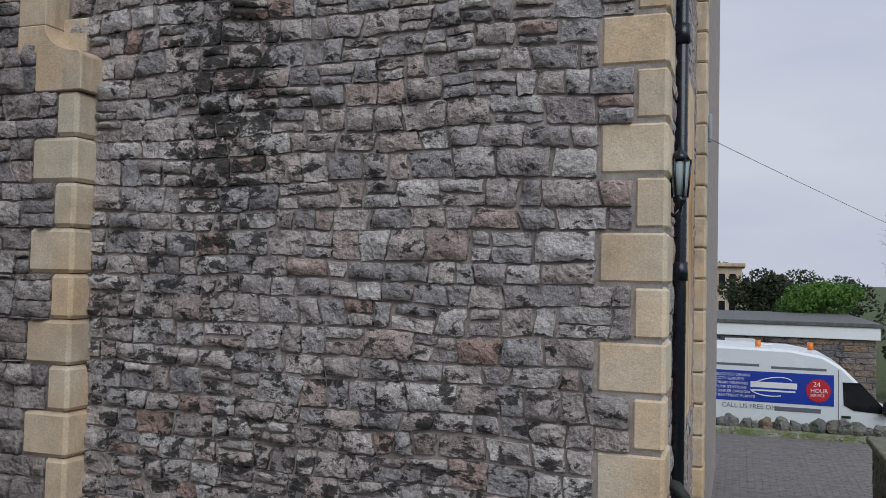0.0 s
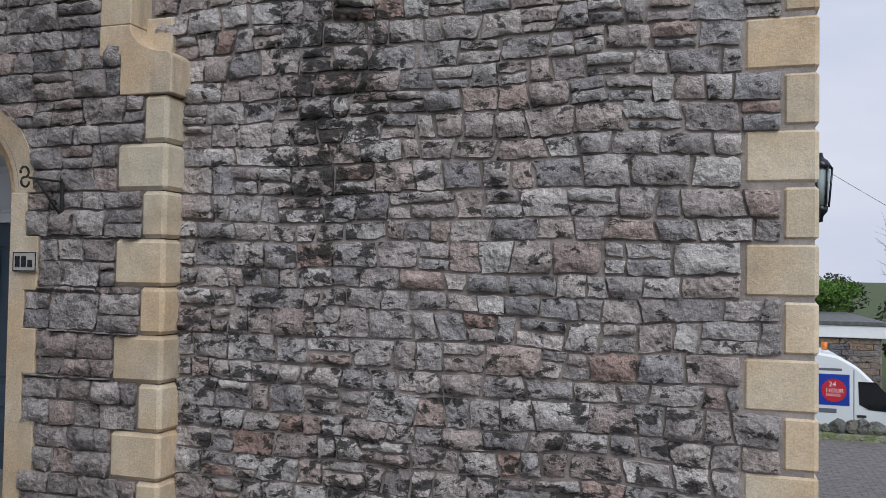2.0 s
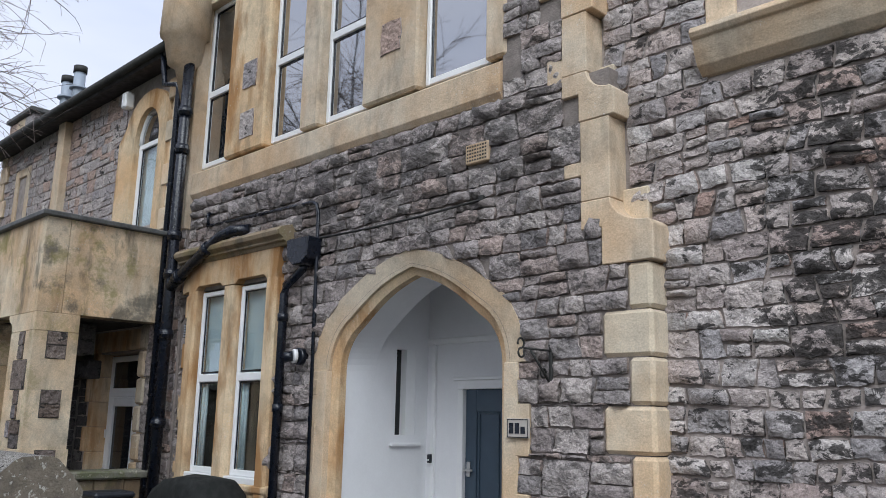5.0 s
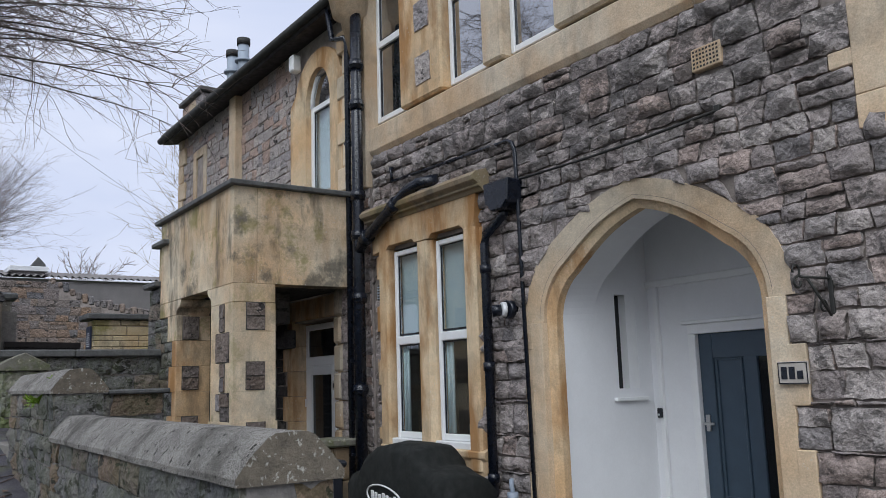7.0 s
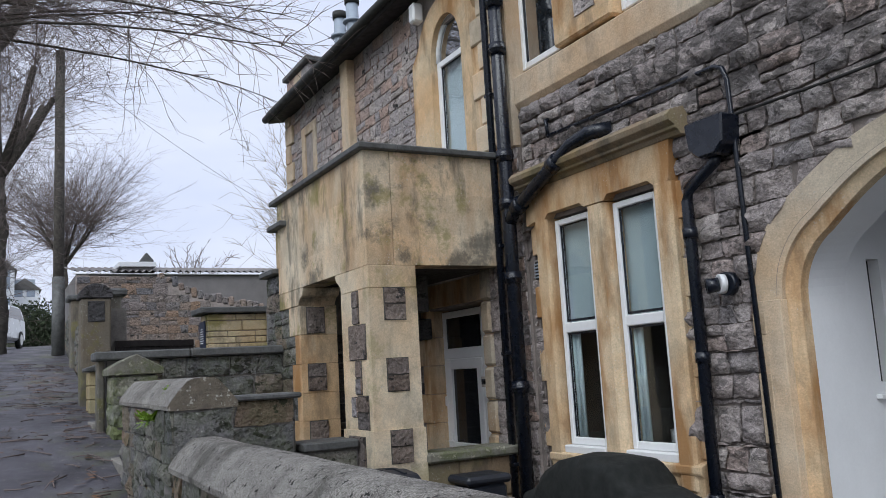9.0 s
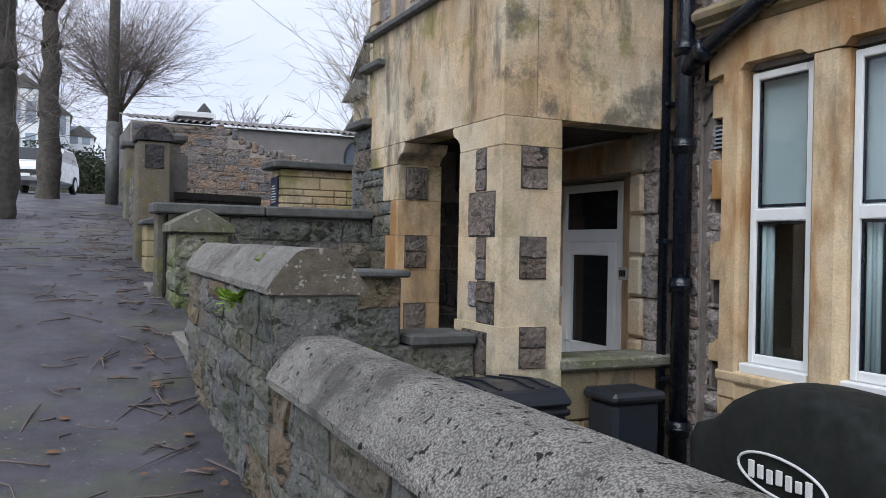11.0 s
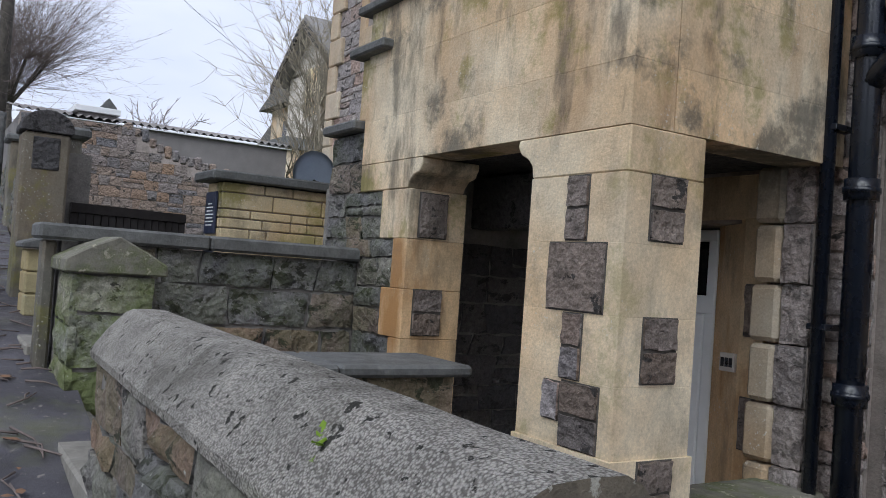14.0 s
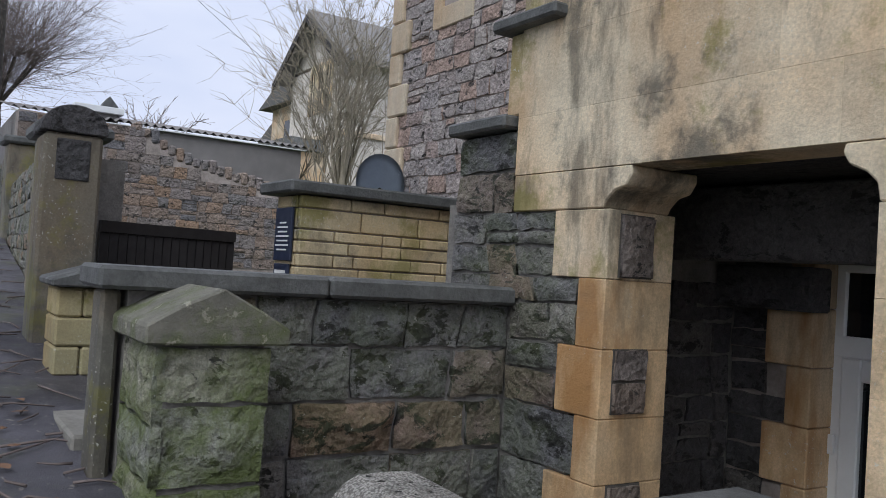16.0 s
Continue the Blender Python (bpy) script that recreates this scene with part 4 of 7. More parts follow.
for i, (x0, x1) in enumerate(UW):
    casement("window_%d" % (5 + i), "white framed upper window reflecting bare trees", x0 + 0.01, x1 - 0.01, UZ0, UZ1, AY + 0.08, 5.31, pane_mat="mirror_glass")
for x0, z0 in ((-8.86, 4.54), (-8.86, 5.1), (-6.60, 4.80), (-6.60, 5.4)):
    vs, fs = stone_mesh(("y", AY - 0.018), ((x0, z0), (x0 + 0.26, z0), (x0 + 0.26, z0 + 0.3), (x0, z0 + 0.3)), 0.004, 0.02, RNG, 0.06)
    me = bpy.data.meshes.new("inset_stone")
    me.from_pydata(vs, [], fs)
    part("inset_stone", me, "pink_rubble", upper, "rough dark stone set in the band", True)

# ---- the long wall above and beside the porch ----
wall_long = thing("wall_long", "pinkish limestone wall of the long wing", "wall", kind="structure")
part("core", boxes([(-16.26, -9.8, BY + 0.02, BY + 0.3, GROUND - 0.2, 0.0), (-16.26, -11.72, BY + 0.02, BY + 0.3, 0.0, 6.0), (-10.50, -9.8, BY + 0.02, BY + 0.3, 0.0, 6.0), (-11.72, -10.50, BY + 0.02, BY + 0.3, 2.38, 3.9), (-11.72, -10.50, BY + 0.02, BY + 0.3, 5.36, 6.0)]), "mortar", wall_long)


def long_spans(va, vb):
    m = (va + vb) / 2
    even = int(m / 0.3) % 2 == 0
    spans = [(-16.26 + (0.30 if even else 0.17), -9.8)]
    if m > 2.75:
        spans = split_spans(spans, [(-13.70, -13.46)])
        if m > 3.7:
            spans = split_spans(spans, [(-11.62, -9.9)])
        if 4.3 < m < 5.4:
            spans = split_spans(spans, [(-15.57, -14.94)])
    else:
        spans = split_spans(spans, [(-12.2, -10.36)])
    return spans


rubble(wall_long, ("y", BY + 0.02), 0.0, 6.0, long_spans, "pink_rubble", 31, (0.13, 0.23), (0.14, 0.36), bulge=0.03, near=(-16.2, -13.5, 2.8, 6.0), levels=[0.3 * k for k in range(21)], fine=0.06)
for k in range(8, 20):
    z = 0.3 * k
    part("corner_stone", box(-16.29, -16.26 + (0.30 if k % 2 == 0 else 0.17), BY - 0.03, BY + 0.4, z + 0.004, z + 0.296, 0.014), "band", wall_long)
part("pilaster", box(-13.70, -13.46, BY - 0.10, BY + 0.1, 3.72, 5.85, 0.012), "band", wall_long)
part("pilaster_base", extruded([(BY + 0.1, 3.75), (BY - 0.13, 3.70), (BY - 0.13, 3.64), (BY - 0.05, 3.5), (BY + 0.1, 3.45)], "x", -13.78, -13.38, 0.004), "band", wall_long)
small = casement("window_9", "small white framed window near the far corner", -15.42, -15.09, 4.5, 5.35, BY + 0.06, pane_mat="mirror_glass")
part("window_surround", boxes([(-15.57, -15.43, BY - 0.01, BY + 0.2, 4.3, 5.5), (-15.08, -14.94, BY - 0.01, BY + 0.2, 4.3, 5.5), (-15.43, -15.08, BY - 0.01, BY + 0.2, 4.3, 4.49), (-15.43, -15.08, BY - 0.01, BY + 0.2, 5.36, 5.5)], 0.01), "band", small)
# balcony door
# Pale blind added so these panes look grey-blue.
bal = casement("door_2", "tall arched white balcony door over the porch", -11.24, -10.60, 3.8, 5.0, BY + 0.03, bar=0.07, blind_to=3.85)
arc = [(-11.24, 5.0)] + [(-10.92 - 0.32 * math.cos(radians(a)), 5.0 + 0.42 * math.sin(radians(a))) for a in range(15, 180, 15)] + [(-10.60, 5.0)]
part("arched_light", extruded(arc, "y", BY + 0.05, BY + 0.06), "mirror_glass", bal)
rim = [(x * 1.0, z) for x, z in arc]
part("arched_frame", tubes([([(x, BY + 0.05, z) for x, z in rim], 0.035)], "rim", 6), "white_trim", bal)
out_arc = [(-11.68, 3.7), (-11.68, 5.1)] + [(-10.92 - 0.62 * math.cos(radians(a)), 5.1 + 0.55 * math.sin(radians(a))) for a in range(15, 180, 15)] + [(-10.1, 5.1), (-10.1, 3.7), (-10.60, 3.7), (-10.60, 5.0)] + arc[::-1][1:-1] + [(-11.24, 5.0), (-11.24, 3.7)]
part("door_surround", extruded(out_arc, "y", BY - 0.04, BY + 0.1), "surround", bal)
for k in range(8):
    part("jamb_stone", box(-10.26 if k % 2 else -10.39, -9.9, BY - 0.06, BY + 0.05, 3.76 + 0.27 * k, 3.76 + 0.27 * k + 0.262, 0.012), "quoin", bal)
# eaves, roof, flues, chimney
roof = thing("roof", "grey tiled roof with dark eaves over the long wing", "roof", kind="structure")
part("eaves", extruded([(BY + 0.4, 5.93), (BY - 0.26, 5.81), (BY - 0.28, 5.85), (BY - 0.28, 5.93), (BY + 0.4, 6.23)], "x", -16.4, -9.9, 0.005), "dark_timber", roof)
part("gutter", tubes([([(-16.45, BY - 0.30, 5.88), (-9.95, BY - 0.30, 5.90)], 0.055)], "gutter", 10), "old_black", roof)
for i in range(16):
    z = 5.95 + i * 0.19
    y = BY - 0.3 + i * 0.24
    part("tile_course", extruded([(y, z), (y + 0.3, z + 0.235), (y + 0.3, z + 0.26), (y, z + 0.03)], "x", -16.4, -9.9), "roof", roof)
part("gable_end", extruded([(BY + 0.1, 5.9), (BY + 3.9, 9.1), (BY + 7.5, 5.9)], "x", -16.28, -16.08), "mortar", roof)
for x, h in ((-14.0, 6.74), (-13.55, 6.77)):
    flue = thing("flue_pipe", "short grey metal flue pipe with a cowl on the roof", "flue", group="flue pipes")
    part("pipe", tubes([([(x, BY + 0.06, 6.0), (x, BY + 0.06, h - 0.08)], 0.085)], "pipe", 12), "dish_grey", flue)
    part("collar", tubes([([(x, BY + 0.06, h - 0.36), (x, BY + 0.06, h - 0.33)], 0.13)], "collar", 12), "dish_grey", flue)
    part("cowl", tubes([([(x, BY + 0.06, h - 0.1), (x, BY + 0.06, h)], [0.10, 0.10])], "cowl", 12), "old_black", flue)
chim = thing("parapet_stack", "pale stone parapet stack with a dark cap at the roof's end", "chimney")
for r in range(3):
    for c in range(3):
        part("block", box(-16.28 + 0.355 * c, -15.93 + 0.355 * c, BY + 0.02, BY + 0.5, 5.75 + 0.24 * r, 5.985 + 0.24 * r, 0.012), "band" if (r + c) % 2 else "pink_rubble", chim)
part("cap", box(-16.287, -15.15, BY - 0.05, BY + 0.58, 6.475, 6.55, 0.012), "slab", chim)
# unseen walls and lid added behind the fronts, so that no light leaks through
tagged(part("wall_inner", boxes([(-16.0, -0.5, 9.0, 9.2, GROUND, TOP), (-16.0, -15.8, 4.5, 9.2, GROUND, 6), (-9.6, -0.5, 4.6, 9.0, TOP - 0.1, TOP + 0.2)]), "room"), "unseen walls added inside the house to stop light leaks", "wall", kind="structure")

# ---- the stone porch ----
porch = thing("porch", "pale stone porch with a solid balcony parapet and dark inset stones", "porch")
QX, QY, PT, PB = -9.97, 2.69, 3.61, 2.64


def inset(parent, plane, u0, u1, v0, v1, rows=1, mat="inset"):
    """Rough dark stones let into dressed stone."""
    # Dark border serves as the joint and as shade of its recess.
    if plane[0] == "x":
        part("joint", box(plane[1] - 0.02, plane[1] + 0.0025, u0, u1, v0, v1), "old_mortar", parent)
    else:
        part("joint", box(u0, u1, plane[1] - 0.0025, plane[1] + 0.02, v0, v1), "old_mortar", parent)
    for r in range(rows):
        a, b = v0 + (v1 - v0) * r / rows, v0 + (v1 - v0) * (r + 1) / rows
        vs, fs = stone_mesh(plane, ((u0, a), (u1, a), (u1, b), (u0, b)), 0.007, 0.02, RNG, 0.03, 0.008)
        me = bpy.data.meshes.new("inset_stone")
        me.from_pydata(vs, [], fs)
        part("inset_stone", me, mat, parent, "rough dark inset stone", True)


# right-hand pillar in courses
courses = [GROUND, 0.5, 0.76, 1.03, 1.30, 1.59, 1.87, 2.165, 2.45, PB]
for a, b in zip(courses, courses[1:]):
    foot = 0.014 if b <= 1.30 else 0.0
    if b == PB:
        break
    part("pillar_block", box(-10.585 - foot, QX + foot, QY - foot, 3.13 + foot, a + 0.0002, b - 0.0002, 0.0014), "pillar", porch)
part("pillar_head", extruded([(-10.585, 2.452), (QX, 2.452), (QX, PB - 0.002), (-10.70, PB - 0.002), (-10.71, 2.61), (-10.685, 2.57), (-10.63, 2.545), (-10.595, 2.51)], "y", QY, 3.13, 0.006), "pillar", porch)
# stones on the pillar's two faces
for z0, z1, n in ((2.18, 2.455, 2), (1.60, 1.875, 2), (1.03, 1.298, 2), (0.42, 0.7, 1)):
    inset(porch, ("x", QX + (0.014 if z1 < 1.30 else 0.0)), 2.82, 3.02, z0, z1, n)
inset(porch, ("y", QY), -10.325, -10.185, 2.17, 2.45, 2)
inset(porch, ("y", QY), -10.425, -10.06, 1.87, 2.165, 1)
inset(porch, ("y", QY), -10.305, -10.175, 1.585, 1.867, 2, "far_rubble")
inset(porch, ("y", QY), -10.405, -10.29, 1.40, 1.57, 1, "pink_rubble")
inset(porch, ("y", QY), -10.287, -10.05, 1.302, 1.58, 2)
inset(porch, ("y", QY - 0.014), -10.47, -10.12, 0.97, 1.25, 1)
# left-hand pillar
LEFT = ((GROUND, 0.5, 0.03), (0.5, 0.78, 0.13), (0.78, 1.05, 0.03), (1.05, 1.33, 0.13), (1.33, 1.60, -0.045), (1.60, 1.885, 0.085), (1.885, 2.175, -0.025), (2.175, 2.465, 0.15))


def left_reach(z):
    return next((w for a, b, w in LEFT if a <= z < b), 0.0)


for a, b, w in LEFT:
    part("pillar_block", box(-11.90 - w, -11.71, QY, 3.08, a + 0.001, b - 0.0005, 0.004), "parapet" if b > 2.3 else "surround", porch)
for z0, z1, n in ((2.185, 2.45, 1), (1.62, 1.89, 2), (1.06, 1.33, 1)):
    inset(porch, ("x", -11.71), 2.755, 2.95, z0, z1, n)
part("corbel", extruded([(-12.36, 2.468), (-11.75, 2.468), (-11.735, 2.50), (-11.69, 2.54), (-11.63, 2.555), (-11.60, 2.60), (-11.60, PB - 0.002), (-12.36, PB - 0.002)], "y", QY, 3.08, 0.006), "parapet", porch)
# parapet in large slabs: front and side
fz = [PB, 2.91, 3.26, PT]
front_cuts = [[-12.36, -11.55, -10.72, -9.972], [-12.36, -11.95, -10.95, -9.972], [-12.36, -11.3, -10.4, -9.972]]
for (a, b), cuts in zip(zip(fz, fz[1:]), front_cuts):
    for c, d in zip(cuts, cuts[1:]):
        part("parapet_block", box(c + 0.0002, d - 0.0002, QY, QY + 0.24, a + 0.0002, b - 0.0002, 0.0012), "parapet", porch)
side_cuts = [[2.935, 3.6, 4.1], [2.935, 3.25, 4.1], [2.935, 3.7, 4.1]]
for (a, b), cuts in zip(zip(fz, fz[1:]), side_cuts):
    for c, d in zip(cuts, cuts[1:]):
        part("parapet_block", box(QX - 0.24, QX, c + 0.0002, d - 0.0002, a + 0.0002, b - 0.0002, 0.0012), "parapet", porch)
part("coping", boxes([(-12.46, QX + 0.06, QY - 0.06, QY + 0.30, PT, PT + 0.055), (QX - 0.30, QX + 0.06, QY + 0.301, 4.1, PT, PT + 0.055)], 0.01), "slab", porch, "thin dark coping")
part("soffit", box(-12.3, QX - 0.02, QY + 0.2, 4.1, PB + 0.02, PB + 0.12), "blackish", porch)
part("beam", box(-12.3, -10.7, 3.45, 3.62, 2.3, 2.64, 0.01), "blackish", porch)
# stepped stub of masonry to the left of the porch
stub = thing("wall_stub", "dark rubble stub wall with stepped slate caps", "wall", kind="structure")
part("core", boxes([(-12.95, -11.92, QY + 0.03, 3.06, GROUND, 2.52), (-12.40, -12.37, QY + 0.03, 4.1, 2.5, 3.4), (-12.85, -12.4, QY + 0.03, 3.2, 2.5, 2.86)]), "dark_mortar", stub)


def stub_spans(va, vb):
    m = (va + vb) / 2
    if m > 2.52:
        return [(-12.86, -12.37)]
    if m < 2.06:
        return [(-12.36, -11.90 - left_reach(m))]
    return [(-12.88, -11.90 - (left_reach(m) if m < 2.465 else 0.15))]


rubble(stub, ("y", QY + 0.03), GROUND, 2.86, stub_spans, "dark_rubble", 41, (0.14, 0.24), (0.2, 0.42), bulge=0.045, near=(-13, -11.9, 0, 3.5), levels=[1.05, 1.33, 1.60, 1.885, 2.06, 2.175, 2.465], fine=0.05)
part("coping", box(-12.87, -12.38, QY - 0.07, 3.3, 2.865, 2.93, 0.012), "slab", stub)
part("coping", box(-12.52, -12.05, QY - 0.075, 3.3, 3.335, 3.395, 0.012), "slab", stub)
part("upstand", box(-12.47, -12.365, QY + 0.01, 3.2, 2.93, 3.332, 0.01), "parapet", stub)
# inside of the porch
inner = thing("wall_porch", "very dark rubble inside the porch", "wall", kind="structure")
part("core", box(-12.5, -12.2, 3.0, 4.2, GROUND, 2.7), "dark_mortar", inner)
rubble(inner, ("x", -12.2), GROUND, 2.2, lambda a, b: [(3.02, 4.1)], "blackish", 42, (0.14, 0.24), (0.16, 0.36), bulge=0.04, near=(3, 4.2, 0, 3), fine=0.06)
part("lintel", box(-12.19, -11.62, 3.95, BY, 2.08, 2.30, 0.012), "blackish", inner, "very dark stone lintel")
rubble(inner, ("y", BY + 0.02), GROUND, 2.64, lambda a, b: [(-12.2, -11.97 + (0.13 if int(b / 0.3) % 2 else 0.0))], "blackish", 43, (0.14, 0.2), (0.16, 0.3), bulge=0.04, near=(-13, -11, 0, 3), fine=0.06, levels=[0.3 * k for k in range(9)])
for k in range(9):
    t = 0.0 if k % 2 else 0.13
    part("jamb_stone", box(-11.97 + t if k else -11.97, -11.70, BY - 0.02, BY + 0.26, 0.3 * k - 0.298, 0.3 * k - 0.002, 0.006), "surround", inner)
part("door_jamb", extruded([(-10.86, 4.40), (-10.86, 4.31), (-10.52, 4.11), (-10.36, 4.10), (-10.36, 4.40)], "z", GROUND, 2.62), "surround", inner)
part("door_lintel", box(-11.97, -10.36, BY - 0.02, BY + 0.28, 2.40, 2.64, 0.006), "surround", inner)
tagged(part("floor_porch", box(-12.3, -9.97, 2.5, 4.3, GROUND - 0.1, GROUND + 0.02), "concrete"), "concrete porch floor", "floor", kind="structure")
for k in range(9):
    z = -0.04 + 0.30 * k
    out = 0.16 if k % 2 else 0.145
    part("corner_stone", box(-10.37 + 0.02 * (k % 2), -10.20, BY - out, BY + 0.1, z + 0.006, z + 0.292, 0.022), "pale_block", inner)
    part("backing", box(-10.198, -10.03, BY - out + 0.04, BY + 0.1, z + 0.002, z + 0.298), "brown_mortar", inner)
    vs, fs = stone_mesh(("y", BY - out + 0.035), ((-10.20, z), (-10.03, z), (-10.03, z + 0.3), (-10.20, z + 0.3)), 0.006, 0.03, RNG, 0.035)
    me = bpy.data.meshes.new("rough_stone")
    me.from_pydata(vs, [], fs)
    part("rough_stone", me, "arch_rubble", inner, "rough grey face of a corner stone", True)
for z in (1.76, 1.16):
    inset(inner, ("y", 4.098), -10.485, -10.385, z + 0.01, z + 0.29, 1)
# white door with a top light
pd = thing("door_3", "white plastic half-glazed door with a top light", "door", kind="structure")
DX0, DX1, DY = -11.72, -10.85, 4.29
part("door_frame", boxes([(DX0, DX0 + 0.07, DY, DY + 0.07, GROUND, 2.36), (DX1 - 0.07, DX1, DY, DY + 0.07, GROUND, 2.36), (DX0, DX1, DY - 0.002, DY + 0.068, 2.29, 2.36), (DX0, DX1, DY - 0.002, DY + 0.068, 1.86, 1.97)], 0.008), "white_trim", pd)
pleaf = part("door_leaf", boxes([(DX0 + 0.07, DX0 + 0.17, DY - 0.012, DY + 0.05, GROUND, 1.86), (DX1 - 0.17, DX1 - 0.07, DY - 0.012, DY + 0.05, GROUND, 1.86), (DX0 + 0.17, DX1 - 0.17, DY - 0.011, DY + 0.05, 1.75, 1.86), (DX0 + 0.17, DX1 - 0.17, DY - 0.011, DY + 0.05, 0.85, 1.0), (DX0 + 0.17, DX1 - 0.17, DY + 0.01, DY + 0.04, GROUND, 0.86)], 0.008), "white_trim", pd)
part("pane", box(DX0 + 0.16, DX1 - 0.16, DY + 0.02, DY + 0.03, 0.98, 1.77), "dark_glass", pleaf)
part("pane", box(DX0 + 0.06, DX1 - 0.06, DY + 0.02, DY + 0.03, 1.95, 2.30), "dark_glass", pd)
part("door_bell", box(DX0 + 0.015, DX0 + 0.05, DY - 0.02, DY, 1.37, 1.47, 0.004), "white_letter", pd)
part("door_handle", boxes([(DX0 + 0.09, DX0 + 0.125, DY - 0.025, DY - 0.012, 0.85, 1.1), (DX0 + 0.095, DX0 + 0.2, DY - 0.05, DY - 0.035, 1.0, 1.02)], 0.004), "white_letter", pleaf)
# low wall and slab in the porch's side opening
low = thing("wall_low", "low block wall with a thick stone slab beside the porch", "wall", kind="structure")
for r, (a, b) in enumerate(((GROUND, 0.3), (0.3, 0.66), (0.66, 0.998))):
    for c in range(3):
        s = 3.14 + c * 0.32 - (0.12 if r % 2 else 0)
        part("block", box(QX - 0.22, QX - 0.02, max(3.14, s), min(4.08, s + 0.316), a + 0.003, b - 0.003, 0.014), "hood", low)
part("slab", box(QX - 0.30, QX + 0.05, 3.136, 4.05, 1.0, 1.085, 0.018), "mossy_cap", low, "mossy stone slab")

# ---- garden walls ----


def coping_run(parent, x0, x1, y_of, z_of, half, parts_n, rise=0.14, edge=0.075, mat="coping"):
    """A saddle-backed coping in lengths, along the street."""
    for i in range(parts_n):
        xa = x0 + (x1 - x0) * i / parts_n
        xb = x0 + (x1 - x0) * (i + 1) / parts_n
        bm = bmesh.new()
        rows = []
        for m in range(7):
            x = xa + (xb - xa) * m / 6
            if m == 0:
                x -= 0.002
            if m == 6:
                x += 0.002
            y, z = y_of(x), z_of(x)
            prof = [(-half, 0), (-half - 0.003, edge * 0.6), (-half + 0.008, edge), (-half * 0.74, edge + rise * 0.42), (-half * 0.44, edge + rise * 0.88), (-half * 0.3, edge + rise * 0.98), (0, edge + rise), (half * 0.3, edge + rise * 0.98), (half * 0.44, edge + rise * 0.88), (half * 0.74, edge + rise * 0.42), (half - 0.008, edge), (half + 0.003, edge * 0.6), (half, 0)]
            rows.append([bm.verts.new((x, y + p + 0.004 * noise.noise((x * 3, p * 20, i)), z + q + 0.005 * noise.noise((x * 4, p * 9, q * 9)))) for p, q in prof])
        for r, s in zip(rows, rows[1:]):
            for j in range(len(r) - 1):
                bm.faces.new((r[j], r[j + 1], s[j + 1], s[j]))
            bm.faces.new((r[-1], r[0], s[0], s[-1]))
        ends = [bm.faces.new(rows[0][::-1]), bm.faces.new(rows[-1])]
        bmesh.ops.recalc_face_normals(bm, faces=bm.faces[:])
        me = mesh_of(bm, "coping_stone")
        me.materials.append(M[mat])
        me.materials.append(M["coping_end"])
        me.polygons[-1].material_index = me.polygons[-2].material_index = 1
        part("coping_stone", me, mat, parent)


def street_wall(name, label, xa, xb, z_of, thick, foot_of, mat, seed, near, end_mat=None):
    """A garden wall along the street line between xa (near) and xb (far): core, both faces, and the near end."""
    w = thing(name, label, "wall", kind="structure")
    n = 6
    bm = bmesh.new()
    for i in range(n):
        a, b = xa + (xb - xa) * i / n, xa + (xb - xa) * (i + 1) / n
        lo, hi = min(a, b), max(a, b)
        me = mesh_of(box(lo, hi, street((a + b) / 2) + 0.02, street((a + b) / 2) + thick - 0.02, GROUND - 0.2, max(z_of(a), z_of(b))), "c")
        bm.from_mesh(me)
        bpy.data.meshes.remove(me)
    part("core", bm, "dark_mortar", w)
    lean = Matrix(((1, 0, 0, 0), (-0.024, 1, 0, 0.80 - 0.024 * 8.2), (0, 0, 1, 0), (0, 0, 0, 1)))
    before = set(w.children)
    z_hi = min(z_of(xa), z_of(xb))
    rubble(w, ("y", 0.025), min(foot_of(xa), foot_of(xb)) - 0.1, z_hi, lambda a, b: [(xb, xa)], mat, seed, (0.12, 0.2), (0.24, 0.55), bulge=0.045, near=near, fine=0.045)
    for ob in w.children:
        if ob not in before and ob.name.startswith("stone"):
            ob.data.transform(lean)
    return w


Z1 = lambda x: 1.32
Z2 = lambda x: 1.622 + 0.012 * (-8.22 - x) / 2.3
wall_a = street_wall("wall_garden_near", "low rubble garden wall with a pebbled saddle-back coping", -4.72, -8.20, Z1, 0.34, pave, "dark_rubble", 51, (-8.3, -4.6, 0.2, 2))
coping_run(wall_a, -8.20, -4.70, lambda x: street(x) + 0.17, Z1, 0.185, 4, 0.118, 0.042)
rubble(wall_a, ("x", -4.735), 0.1, 1.32, lambda a, b: [(street(-4.7) + 0.01, street(-4.7) + 0.33)], "dark_rubble", 52, bulge=0.03, near=(-3, 3, 0, 2))
wall_b = street_wall("wall_garden_middle", "stepped-up rubble garden wall with a pebbled saddle-back coping", -8.235, -10.45, Z2, 0.34, pave, "dark_rubble", 53, (-10.6, -8.2, 0.2, 2))
coping_run(wall_b, -10.50, -8.22, lambda x: street(x) + 0.17, Z2, 0.18, 3, 0.122, 0.042)
rubble(wall_b, ("x", -8.235), 0.9, 1.62, lambda a, b: [(street(-8.2) + 0.01, street(-8.2) + 0.33)], "dark_rubble", 54, (0.16, 0.26), (0.3, 0.4), bulge=0.02, near=(-3, 3, 0, 2))
